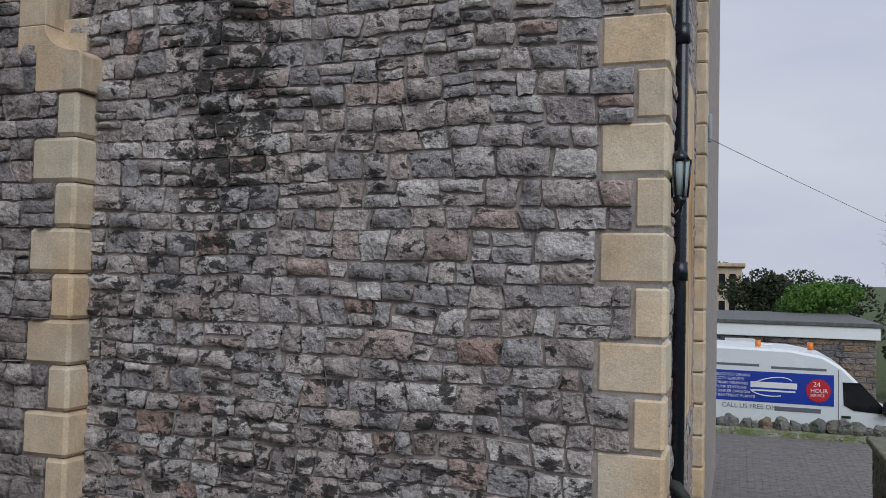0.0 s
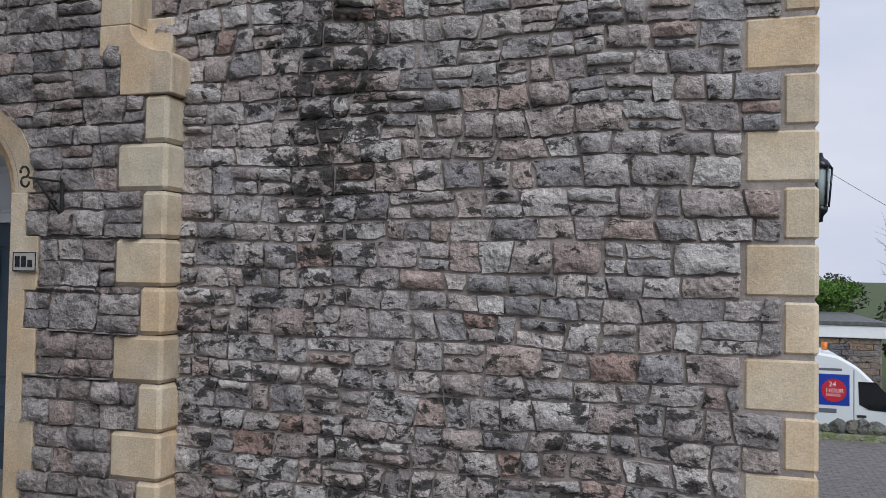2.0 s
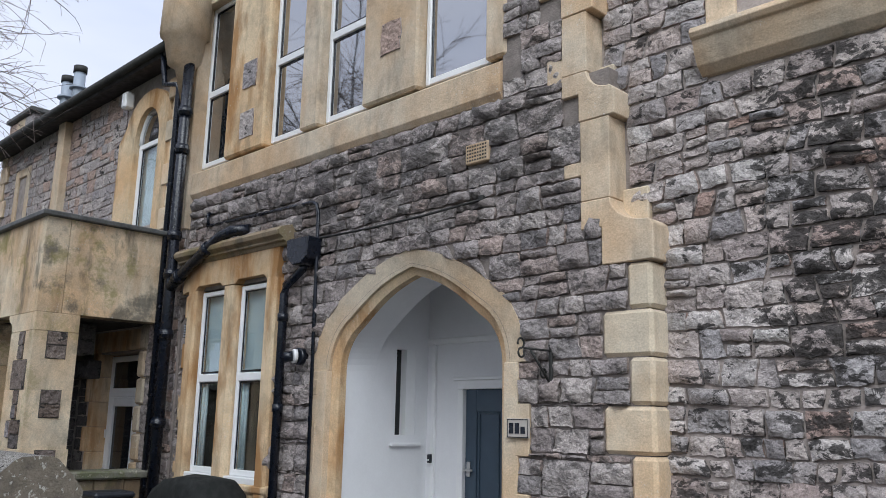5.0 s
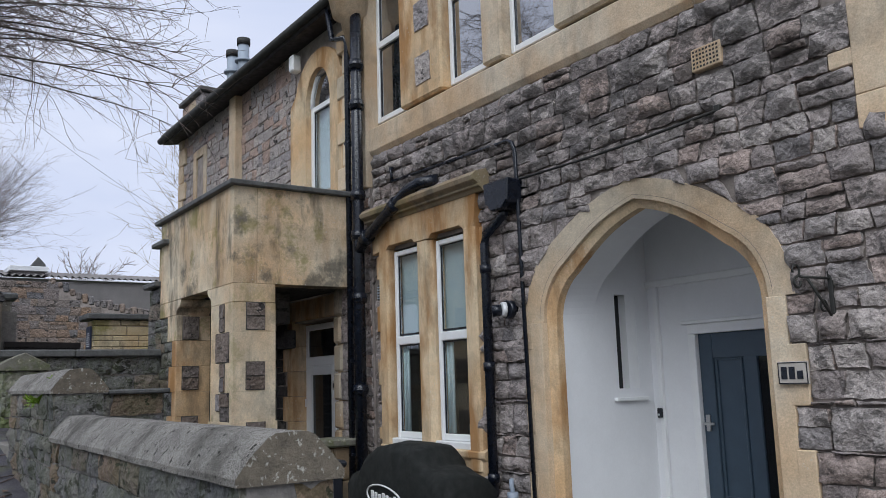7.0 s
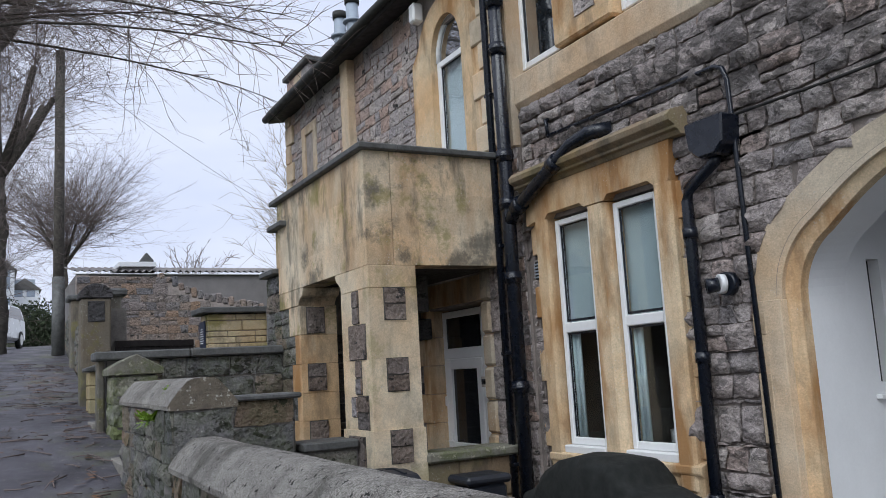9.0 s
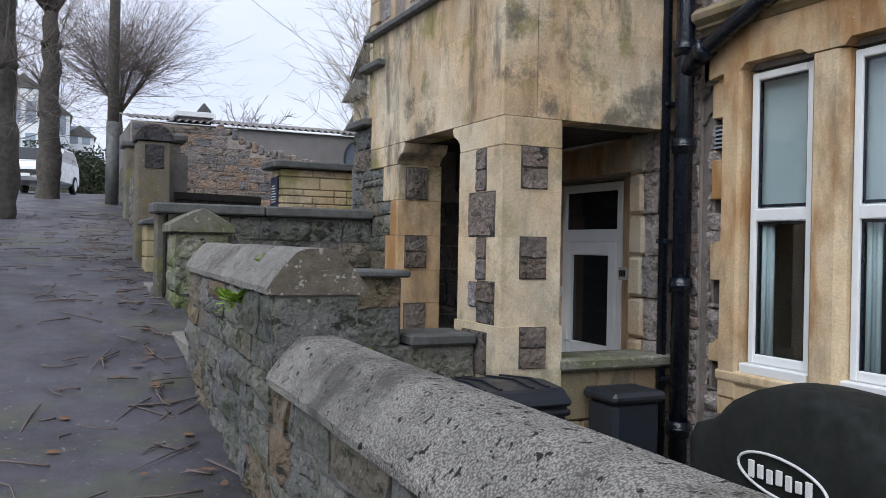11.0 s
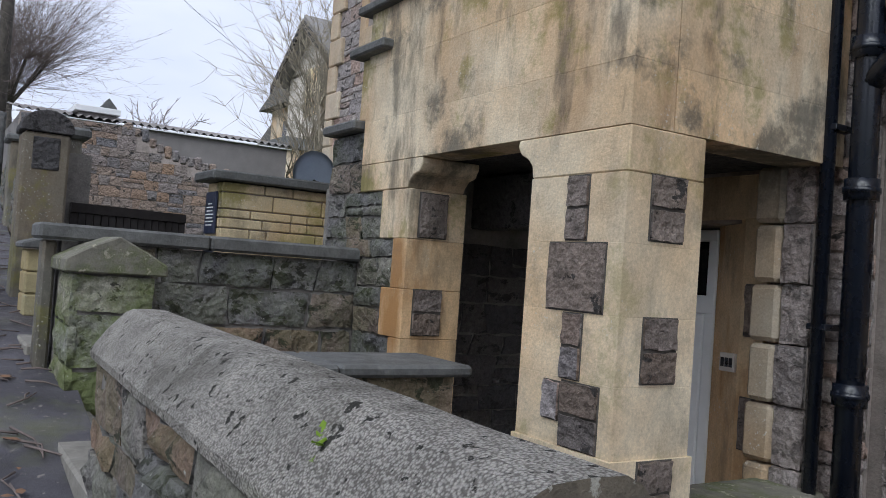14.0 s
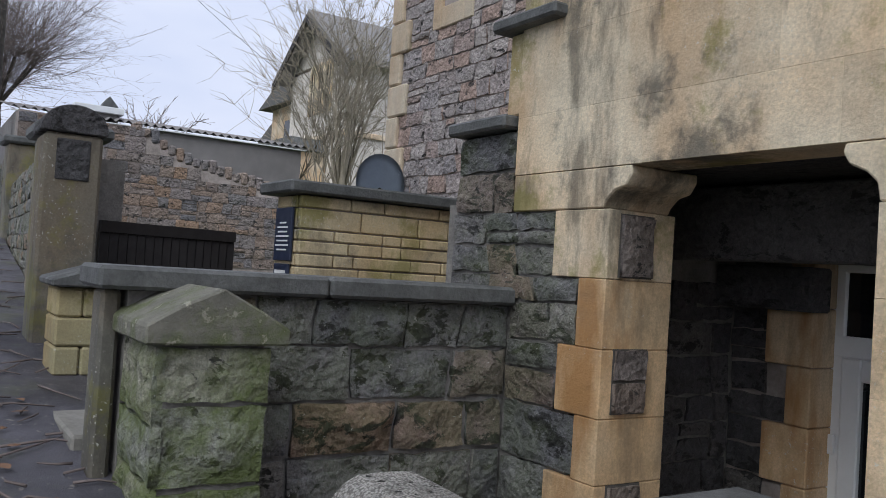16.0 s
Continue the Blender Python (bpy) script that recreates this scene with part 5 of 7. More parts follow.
# the wall between the two gardens
div = thing("wall_divider", "stepped rubble dividing wall with thick slate slabs", "wall", kind="structure")
part("core", boxes([(-10.56, -10.27, 1.14, 2.12, GROUND, 1.605), (-10.56, -10.27, 2.12, 2.66, GROUND, 1.16)]), "dark_mortar", div)
rubble(div, ("x", -10.27), GROUND, 1.605, lambda a, b: [(1.14, 2.12 if b > 1.17 else 2.66)], "dark_rubble", 55, (0.15, 0.24), (0.3, 0.6), bulge=0.025, near=(0, 3, 0.3, 2), levels=[1.16])
rubble(div, ("X", -10.56), GROUND, 1.605, lambda a, b: [(1.14, 2.12 if b > 1.17 else 2.66)], "dark_rubble", 56, (0.15, 0.24), (0.3, 0.6), bulge=0.025, singles=0, levels=[1.16])
part("end_stone", box(-10.555, -10.275, 2.10, 2.14, 1.17, 1.60, 0.012), "dark_rubble", div)
part("slab", box(-10.64, -10.21, 1.15, 1.62, 1.60, 1.645, 0.012), "slab", div)
part("slab", box(-10.64, -10.21, 1.624, 2.18, 1.60, 1.645, 0.012), "slab", div)
part("slab", box(-10.64, -10.21, 2.184, 2.655, 1.165, 1.235, 0.012), "slab", div)

# gate pier with a pointed cap, gate threshold
pier = thing("gate_pier", "mossy stone gate pier with a shallow pointed cap", "pier")
PXA, PXB, PYA, PYB = -12.40, -11.95, 0.985, 1.375
part("core", box(PXA + 0.02, PXB - 0.02, PYA + 0.02, PYB - 0.02, 0.6, 1.87), "dark_mortar", pier)
rubble(pier, ("x", PXB - 0.02), 0.9, 1.87, lambda a, b: [(PYA, PYB)], "mossy_rubble", 57, (0.2, 0.32), (0.22, 0.36), bulge=0.045, near=(-3, 3, 0, 3))
rubble(pier, ("y", PYA + 0.02), 0.9, 1.87, lambda a, b: [(PXA, PXB)], "mossy_rubble", 58, (0.2, 0.32), (0.22, 0.36), bulge=0.045, near=(-20, 3, 0, 3))
part("cap", extruded([(PYA - 0.05, 1.87), (PYB + 0.05, 1.87), (PYB + 0.05, 1.925), (PYB - 0.06, 1.99), ((PYA + PYB) / 2, 2.06), (PYA + 0.06, 2.0), (PYA - 0.05, 1.935)], "x", PXA - 0.04, PXB + 0.04, 0.008), "mossy_cap", pier, "lichened pointed cap")
tagged(part("gate_threshold", box(-11.97, -10.48, 0.87, 1.12, 0.80, 1.19, 0.012), "concrete"), "pale concrete threshold in the gateway", "step", kind="structure")
tagged(part("gate_threshold", box(-13.9, -12.72, 0.88, 1.12, 1.0, 1.43, 0.012), "concrete"), "pale concrete threshold in the gateway", "step", kind="structure")
# cross wall behind the pier
cross = thing("wall_cross", "dark damp rubble cross wall with a flat stone coping", "wall", kind="structure")
part("core", box(-12.62, -12.39, 0.98, QY + 0.05, GROUND, 2.02), "dark_mortar", cross)
rubble(cross, ("x", -12.39), GROUND, 2.02, lambda a, b: [(1.2, QY + 0.02)], "dark_rubble", 61, (0.17, 0.30), (0.24, 0.56), 0.009, bulge=0.05, near=(1, 3, 0.3, 2.1), fine=0.05)
part("coping", box(-12.70, -12.31, 0.86, 1.75, 2.025, 2.11, 0.014), "slab", cross, "lichened flat coping")
part("coping", box(-12.70, -12.31, 1.754, QY + 0.02, 2.025, 2.11, 0.014), "slab", cross)
part("end_post", box(-12.56, -12.40, 0.89, 0.96, 0.9, 2.02, 0.014), "mossy_ashlar", cross)

# ---- beyond the cross wall ----
low_pier = thing("low_pier", "low gate pier of yellow blocks with a flat cap", "pier")
for r in range(5):
    z = 1.18 + r * 0.155
    for a, b in (((0.97, 1.17), (1.174, 1.33)) if r % 2 else ((0.97, 1.10), (1.104, 1.33))):
        part("block", box(-14.3, -13.95, a, b, z, z + 0.151, 0.012), "mossy_block", low_pier)
part("cap", extruded([(0.93, 1.96), (1.37, 1.96), (1.37, 2.0), (1.15, 2.07), (0.93, 2.0)], "x", -14.36, -13.88, 0.01), "slab", low_pier)
tall_pier = thing("tall_pier", "tall round-topped stone gate pier with a dark recessed panel", "pier")
TX0, TX1, TY0, TY1 = -15.30, -14.94, 0.97, 1.32
part("shaft", box(TX0, TX1, TY0, TY1, 1.0, 2.885, 0.02), "mossy_ashlar", tall_pier)
part("top", extruded([(TY0 - 0.02, 2.89)] + [((TY0 + TY1) / 2 - 0.20 * math.cos(radians(a)), 2.91 + 0.16 * math.sin(radians(a))) for a in range(0, 181, 15)] + [(TY1 + 0.02, 2.89)], "x", TX0 - 0.02, TX1 + 0.02, 0.006), "blackish", tall_pier, "dark round top")
part("panel", box(TX1 - 0.002, TX1 + 0.012, TY0 + 0.075, TY1 - 0.075, 2.59, 2.85, 0.006), "blackish", tall_pier, "dark recessed panel")
for i, (xa, xb, zt) in enumerate(((-15.45, -17.4, 2.6), (-17.9, -24, 2.9), (-24.4, -34, 3.6))):
    fw = thing("wall_street", "old rubble street wall with flat stones on top", "wall", kind="structure")
    zf = pave(xa)
    part("core", extruded([(xa, street(xa) + 0.22), (xb, street(xb) + 0.22), (xb, street(xb) + 0.52), (xa, street(xa) + 0.52)], "z", zf - 0.5, zt + 0.2), "dark_mortar", fw)
    lean = Matrix(((1, 0, 0, 0), (-0.0465, 1, 0, 0.891 - 0.0465 * 12 + 0.2), (0, 0, 1, 0), (0, 0, 0, 1)))
    kids = set(fw.children)
    rubble(fw, ("y", 0.02), zf - 0.2, zt + 0.2, lambda a, b: [(xb, xa)], "dark_rubble", 71 + i, (0.15, 0.26), (0.2, 0.5), bulge=0.05, fine=0.09, singles=0)
    for ob in fw.children:
        if ob not in kids and ob.name.startswith("stone"):
            ob.data.transform(lean)
for x, z in ((-17.6, 3.15), (-24.2, 3.75)):
    p2 = thing("street_pier", "square stone pier with a dark cap in the street wall", "pier")
    part("shaft", box(x - 0.28, x + 0.28, street(x) + 0.1, street(x) + 0.6, 1.3, z, 0.02), "mossy_ashlar", p2)
    part("cap", box(x - 0.36, x + 0.36, street(x) + 0.02, street(x) + 0.68, z, z + 0.12, 0.03), "slab", p2)

# yellow block wall with a sign
ywall = thing("wall_yellow", "yellow block wall with a dark flat coping", "wall", kind="structure")
YX, YY0, YY1 = -13.95, 2.29, 4.05
yrow = [2.58, 2.50, 2.37, 2.30, 2.22, 2.14, 2.0, 1.9, 1.78, 1.66]
part("core", box(YX - 0.36, YX - 0.02, YY0 + 0.02, YY1, 0.8, 2.57), "mortar", ywall)
for i, (b, a) in enumerate(zip(yrow, yrow[1:])):
    y = YY0
    while y < YY1 - 0.02:
        w = RNG.choice([0.14, 0.24, 0.34, 0.42])
        e = min(YY1, y + w)
        part("block", box(YX - 0.05, YX + 0.006 * RNG.random(), y + 0.004, e - 0.004, a + 0.004, b - 0.004, 0.007), "yellow_block", ywall)
        y = e
    part("block", box(YX - 0.37, YX - 0.055, YY0 - 0.004, YY0 + 0.1, a + 0.004, b - 0.004, 0.007), "yellow_block", ywall)
part("coping", box(YX - 0.46, YX + 0.08, YY0 - 0.10, YY1, 2.585, 2.66, 0.012), "slab", ywall)
sign = thing("notice_sign", "dark blue notice with white lines of writing", "sign")
part("board", box(YX - 0.32, YX - 0.06, YY0 - 0.03, YY0 - 0.012, 2.17, 2.50, 0.003), "sign_blue", sign)
for i in range(7):
    w = (0.10, 0.16, 0.14, 0.20, 0.17, 0.20, 0.15)[i]
    part("text_line", box(YX - 0.19 - w / 2, YX - 0.19 + w / 2, YY0 - 0.034, YY0 - 0.029, 2.40 - i * 0.028, 2.41 - i * 0.028), "white_letter", sign)
plate3 = thing("number_sign", "blue plate with pale marks under the notice", "sign")
part("board", box(YX - 0.30, YX - 0.08, YY0 - 0.03, YY0 - 0.012, 1.85, 2.15, 0.003), "sign_blue", plate3)
for z in (2.05, 1.92):
    part("mark", box(YX - 0.27, YX - 0.11, YY0 - 0.035, YY0 - 0.029, z, z + 0.06), "white_letter", plate3)
# dark timber gates
gate = thing("timber_gate", "low dark stained timber gate of upright boards", "gate")
gx0, gy0, gx1, gy1 = -15.4, 1.42, -15.7, 2.48
for i in range(16):
    t = i / 16
    part("board", box(gx0 + (gx1 - gx0) * t - 0.02, gx0 + (gx1 - gx0) * t + 0.02, gy0 + (gy1 - gy0) * t, gy0 + (gy1 - gy0) * (t + 0.95 / 16), 1.3, 2.29, 0.004), "dark_timber", gate)
part("top_rail", extruded([(gx0 + 0.05, gy0), (gx1 + 0.05, gy1), (gx1 - 0.06, gy1), (gx0 - 0.06, gy0)], "z", 2.29, 2.37), "dark_timber", gate)
# satellite dish
dish = thing("satellite_dish", "blue grey satellite dish seen from its back", "dish")
bm = bmesh.new()
hub = bm.verts.new((-15.9, 3.85, 2.93))
rings = []
for r in range(1, 5):
    rr = 0.25 * r / 4
    rings.append([bm.verts.new((-15.9 + 0.6 * rr * rr, 3.85 + rr * math.cos(a), 2.93 + rr * 1.05 * math.sin(a))) for a in [2 * math.pi * j / 24 for j in range(24)]])
for j in range(24):
    bm.faces.new((hub, rings[0][j], rings[0][(j + 1) % 24]))
for r, s in zip(rings, rings[1:]):
    for j in range(24):
        bm.faces.new((r[j], s[j], s[(j + 1) % 24], r[(j + 1) % 24]))
bmesh.ops.solidify(bm, geom=bm.faces[:], thickness=0.012)
part("reflector", bm, "dish_grey", dish, smooth=True)
part("arm", tubes([([(-15.88, 3.85, 2.87), (-15.95, 4.0, 2.82), (-15.95, 4.14, 2.82)], 0.02)], "arm", 8), "old_black", dish)
part("bracket", box(-15.92, -15.84, 3.81, 3.91, 2.77, 2.87, 0.01), "old_black", dish)

# far boundary wall and the long shed
bound = thing("wall_boundary", "old patched rubble boundary wall sloping down", "wall", kind="structure")
BX = -24.3
part("core", extruded([(1.7, 1.5), (8.2, 1.5), (7.4, 3.1), (6.4, 3.3), (5.75, 3.57), (4.25, 3.92), (3.6, 4.30), (1.7, 4.36)], "x", BX - 0.4, BX), "mortar", bound)


def bound_spans(a, b):
    m = (a + b) / 2
    right = 7.6 if m < 3.0 else (6.6 if m < 3.3 else (5.75 if m < 3.5 else (4.7 if m < 3.8 else (4.2 if m < 4.0 else 3.7))))
    return [(1.7, right)]


rubble(bound, ("x", BX), 2.0, 4.33, bound_spans, "far_rubble", 81, (0.13, 0.25), (0.15, 0.4), bulge=0.05, fine=0.1, singles=0)
for i in range(26):
    y = 3.5 + i * 0.15
    z = 4.30 - 0.58 * (y - 3.6) if y < 4.25 else 3.92 - 0.235 * (y - 4.25)
    part("top_stone", box(BX - 0.35, BX + 0.03, y, y + 0.13, z - 0.1, z + 0.05 + 0.12 * RNG.random(), 0.03), "far_rubble", bound)
shed = thing("long_shed", "long grey rendered shed with a corrugated roof edge", "shed")
SX = -28.0
part("wall", box(SX - 5, SX, 2.0, 8.15, 1.5, 4.86), "render_grey", shed)
bm = bmesh.new()
prev = None
for i in range(140):
    y = 1.9 + i * 0.0457
    z = 4.93 + 0.035 * math.sin(i * 1.57)
    now = (bm.verts.new((SX + 0.12, y, z)), bm.verts.new((SX - 3, y, z + 0.5)))
    if prev:
        bm.faces.new((prev[0], now[0], now[1], prev[1]))
    prev = now
part("roof", bm, "render_grey", shed, "corrugated grey roof sheet")
part("gutter", box(SX + 0.02, SX + 0.10, 1.9, 8.25, 4.845, 4.87, 0.004), "white_trim", shed)
block2 = thing("low_store", "low flat roofed store with a white fascia", "building")
part("wall", box(-30, -28.3, 3.2, 4.0, 2.0, 5.1), "render_grey", block2)
part("fascia", box(-30.1, -28.2, 3.1, 4.1, 5.1, 5.24, 0.01), "white_trim", block2)
turret = thing("chimney_stack", "dark pointed chimney stack beyond the shed", "chimney")
part("shaft", extruded([(3.92, 4.9), (4.32, 4.9), (4.32, 5.55), (4.12, 5.78), (3.92, 5.5)], "x", -30.5, -30.0), "slab", turret)

# far gabled house
house = thing("gabled_house", "large pale stone villa with a steep gable and grey tiled roof", "house")
HX, HY = -39.1, 13.3
HW, HE, HP = 2.6, 9.9, 11.65
part("wall", box(HX - HW, HX + HW, HY, HY + 12, 1.5, HE - 0.15), "far_house", house)
part("gable_wall", extruded([(HX - HW, HE), (HX + HW, HE), (HX, HP - 0.1)], "y", HY + 0.02, HY + 0.3), "far_house", house)
for s in (-1, 1):
    part("roof_slope", extruded([(HX, HP), (HX + s * (HW + 0.5), HE - 0.45), (HX + s * (HW + 0.5), HE - 0.27), (HX, HP + 0.2)], "y", HY - 0.6, HY + 12), "villa_roof", house)
    part("barge_board", extruded([(HX, HP - 0.25), (HX + s * (HW + 0.55), HE - 0.75), (HX + s * (HW + 0.55), HE - 0.42), (HX, HP + 0.05)], "y", HY - 0.68, HY - 0.61), "dark_timber", house)
for i in range(16):
    t = i / 16
    x, z = HX + t * (HW + 0.5), HP + 0.2 - t * (HP - HE + 0.45)
    part("tile_course", extruded([(x, z), (x + 0.17, z - 0.15), (x + 0.19, z - 0.11), (x, z + 0.05)], "y", HY - 0.62, HY + 12), "villa_roof", house)
for c in (-0.35, 0.35, 1.05):
    x = HX + c
    head = [(x + 0.23 * math.cos(radians(a)), 9.45 + 0.4 * math.sin(radians(a))) for a in range(0, 181, 20)]
    wdw = part("window", extruded([(x - 0.23, 7.9), (x + 0.23, 7.9)] + head, "y", HY - 0.03, HY + 0.1), "dark_glass", house)
    part("window_frame", tubes([([(x - 0.26, HY - 0.04, 7.9)] + [(x + (px - x) * 1.15, HY - 0.04, pz) for px, pz in head[::-1]] + [(x + 0.26, HY - 0.04, 7.9)], 0.06)], "frame", 6), "pillar", wdw)
    part("glazing_bar", boxes([(x - 0.02, x + 0.02, HY - 0.06, HY - 0.031, 7.9, 9.8), (x - 0.23, x + 0.23, HY - 0.06, HY - 0.031, 8.8, 8.86)]), "pillar", wdw)
part("string_course", box(HX - HW - 0.1, HX + HW + 0.1, HY - 0.1, HY + 12, 6.85, 7.05, 0.02), "band", house)
part("bay", box(HX - 1.6, HX + 1.2, HY - 1.2, HY, 2.0, 6.3, 0.05), "band", house)
part("bay_roof", extruded([(HX - 1.8, 6.3), (HX + 1.4, 6.3), (HX + 1.0, 6.8), (HX - 1.4, 6.8)], "y", HY - 1.4, HY), "slab", house)
side = thing("side_wing", "lower wing of the pale villa with a hipped roof", "house")
part("wall", box(HX - 6.2, HX - HW - 0.02, HY + 0.6, HY + 9, 2.0, 9.0), "band", side)
part("roof", extruded([(HX - 6.7, 8.95), (HX - HW, 8.95), (HX - HW, 10.2), (HX - 4.2, 10.0)], "y", HY + 0.1, HY + 9), "roof", side)
part("window", box(HX - 4.6, HX - 3.9, HY + 0.55, HY + 0.65, 6.6, 8.3, 0.02), "dark_glass", side)
part("window", box(HX - 3.6, HX - 2.9, HY + 0.55, HY + 0.65, 6.6, 8.3, 0.02), "dark_glass", side)
part("lower_wing", box(HX - 9, HX - 6.22, HY + 1.5, HY + 9, 2.0, 7.6), "band", side)
part("lower_roof", extruded([(HX - 9.5, 7.6), (HX - 6.22, 7.6), (HX - 6.22, 8.8), (HX - 7.5, 8.5)], "y", HY + 1.0, HY + 9), "roof", side)

# ---- trees ----


def shoots(tips, count, length, spread, rng, up=0.6, r0=0.012, twigs=3, sag=0.0):
    """Long whippy shoots from each knuckle, with side twigs."""
    rows = []
    for base, out in tips:
        base, out = Vector(base), Vector(out)
        for _ in range(count):
            d = (out * 0.8 + Vector((rng.normal(0, spread), rng.normal(0, spread), rng.normal(0, spread) * 0.7 + up))).normalized()
            ln = length * rng.uniform(0.45, 1.1)
            p, pts = base + d * 0.02, [base.copy()]
            for k in range(6):
                d = (d + Vector((rng.normal(0, 0.13), rng.normal(0, 0.13), rng.normal(0, 0.09) - sag * k * 0.05))).normalized()
                p = p + d * ln / 6
                pts.append(p.copy())
                if k > 0:
                    for _t in range(rng.integers(0, twigs + 1)):
                        e = (d + Vector((rng.normal(0, 0.6), rng.normal(0, 0.6), rng.normal(0, 0.45) - sag * 0.3))).normalized()
                        tl = ln * rng.uniform(0.10, 0.30)
                        f = (e + Vector((rng.normal(0, 0.25), rng.normal(0, 0.25), rng.normal(0, 0.25)))).normalized()
                        rows.append(([p.copy(), p + e * tl * 0.5, p + e * tl * 0.5 + f * tl * 0.5], [r0 * 0.45, r0 * 0.32, r0 * 0.18]))
            rows.append((pts, [r0 * (1 - 0.13 * k) for k in range(7)]))
    return rows


def pollard(x, y, z, height, girth, seed, limbs=6, count=40, length=2.6, r0=0.013, sag=0.0, label="pollarded lime tree with a knobbly trunk and long bare shoots", twigs=3, lean=(0, 0), spread=0.42, waist=()):
    rng = np.random.default_rng(seed)
    tree = thing("lime_tree", label, "tree", group="street trees")
    n = 34
    path, radii = [], []
    for i in range(n):
        t = i / (n - 1)
        path.append((x + lean[0] * t + 0.008 * rng.normal(), y + lean[1] * t + 0.008 * rng.normal(), z - 0.3 + (height + 0.3) * t))
        radii.append(girth * (1.35 - 0.55 * t + (0.35 if i == 0 else 0)) * rng.uniform(0.985, 1.015))
    part("trunk", knobbly(tubes([(path, radii)], "trunk", 18), girth * 0.30, 2.6, seed), "bark", tree)
    top = Vector(path[-1])
    tips, rows = [], []
    for i in range(limbs):
        a = 2 * math.pi * i / limbs + rng.uniform(-0.3, 0.3)
        out = Vector((math.cos(a), math.sin(a), rng.uniform(0.5, 1.3))).normalized()
        ln = height * rng.uniform(0.28, 0.5)
        mid = top + out * ln * 0.5 + Vector((0, 0, 0.1))
        end = top + out * ln + Vector((0, 0, ln * 0.35))
        rows.append(([top - Vector((0, 0, 0.3)), mid, end], [girth * 0.62, girth * 0.42, girth * 0.36]))
        tips += [(end, out), (mid, out), (end + Vector((rng.normal(0, 0.12), rng.normal(0, 0.12), 0.1)), out)]
    tips.append((top, (0, 0, 1)))
    for w in waist:
        for _ in range(3):
            a = rng.uniform(0, 2 * math.pi)
            p = Vector(path[int(w * (n - 1))]) + Vector((math.cos(a), math.sin(a), 0)) * girth
            tips.append((p, (math.cos(a), math.sin(a), 0.15)))
            swell = [p + Vector((math.cos(a), math.sin(a), 0.5)) * girth * f for f in (-0.8, 0.0, 0.3)]
            rows.append((swell, [girth * 0.3, girth * 0.42, girth * 0.2]))
    for row in rows:
        part("limb", tubes([row], "limb", 10), "bark", tree)
    sh = part("crown", tubes(shoots(tips, count, length, spread, rng, r0=r0, twigs=twigs, sag=sag), "crown", 3, False), "twig", tree)
    tagged(sh, kind="stuff")
    return tree


pollard(-23.2, -0.72, pave(-23.2), 6.2, 0.25, 3, 10, 15, 3.0, 0.007, 0.25, spread=1.0, waist=(0.3, 0.5, 0.7, 0.85), twigs=4)
pollard(-29.8, 0.12, pave(-29.8), 5.2, 0.23, 4, 10, 15, 3.4, 0.008, 0.2, spread=1.0, waist=(0.46, 0.62, 0.8), twigs=4)
pollard(-46.0, 3.0, pave(-46), 4.0, 0.14, 5, 9, 24, 4.4, 0.011, spread=0.95, twigs=3)
pollard(-4.6, -2.1, pave(-4.6), 5.6, 0.40, 8, 7, 30, 3.4, 0.011, 0.3)


def spreading_tree(x, y, z, height, girth, seed, boughs=44, reach=5.4, aim=0.75):
    """A street tree whose long boughs arch outwards and droop in fine bare twigs."""
    rng = np.random.default_rng(seed)
    tree = thing("lime_tree", "leafless street tree with long drooping boughs over the gardens", "tree", group="street trees")
    path = [(x + 0.05 * rng.normal(), y + 0.05 * rng.normal(), z - 0.3 + (height + 0.3) * i / 11) for i in range(12)]
    part("trunk", tubes([(path, [girth * (1.3 - 0.6 * i / 11) * rng.uniform(0.9, 1.1) for i in range(12)])], "trunk", 14), "bark", tree)
    top = Vector(path[-1])
    main, fine = [], []
    for b in range(boughs):
        a = aim + rng.uniform(-1.7, 1.7)
        d = Vector((math.cos(a), math.sin(a), rng.uniform(0.15, 1.0))).normalized()
        ln = reach * rng.uniform(0.7, 1.15)
        p, pts = top - Vector((0, 0, rng.uniform(0, 1.0))), []
        n = 16
        for k in range(n + 1):
            pts.append(p.copy())
            if k > 3:
                for _ in range(3):
                    e = (d * 0.7 + Vector((rng.normal(0, 0.55), rng.normal(0, 0.55), rng.normal(-0.05, 0.4)))).normalized()
                    tl = rng.uniform(0.5, 1.6) * (1.2 - 0.5 * k / n)
                    q, tw = p.copy(), [p.copy()]
                    for m in range(4):
                        e = (e + Vector((rng.normal(0, 0.16), rng.normal(0, 0.16), rng.normal(-0.05, 0.12)))).normalized()
                        q = q + e * tl / 4
                        tw.append(q.copy())
                        if m and rng.random() < 0.75:
                            f = (e + Vector((rng.normal(0, 0.5), rng.normal(0, 0.5), rng.normal(-0.05, 0.4)))).normalized()
                            s = tl * rng.uniform(0.15, 0.4)
                            fine.append(([q.copy(), q + f * s * 0.6, q + f * s + Vector((0, 0, -0.02))], [0.0034, 0.0028, 0.0018]))
                    fine.append((tw, [0.0065, 0.0055, 0.0046, 0.0036, 0.0025]))
            d = (d + Vector((rng.normal(0, 0.07), rng.normal(0, 0.07), -0.030))).normalized()
            p = p + d * ln / n
        main.append((pts, [0.026 * (1 - k / (n + 2)) ** 1.3 + 0.004 for k in range(n + 1)]))
    for row in main:
        part("limb", tubes([row], "limb", 6), "bark", tree)
    tagged(part("crown", tubes(fine, "crown", 3, False), "twig", tree), kind="stuff")


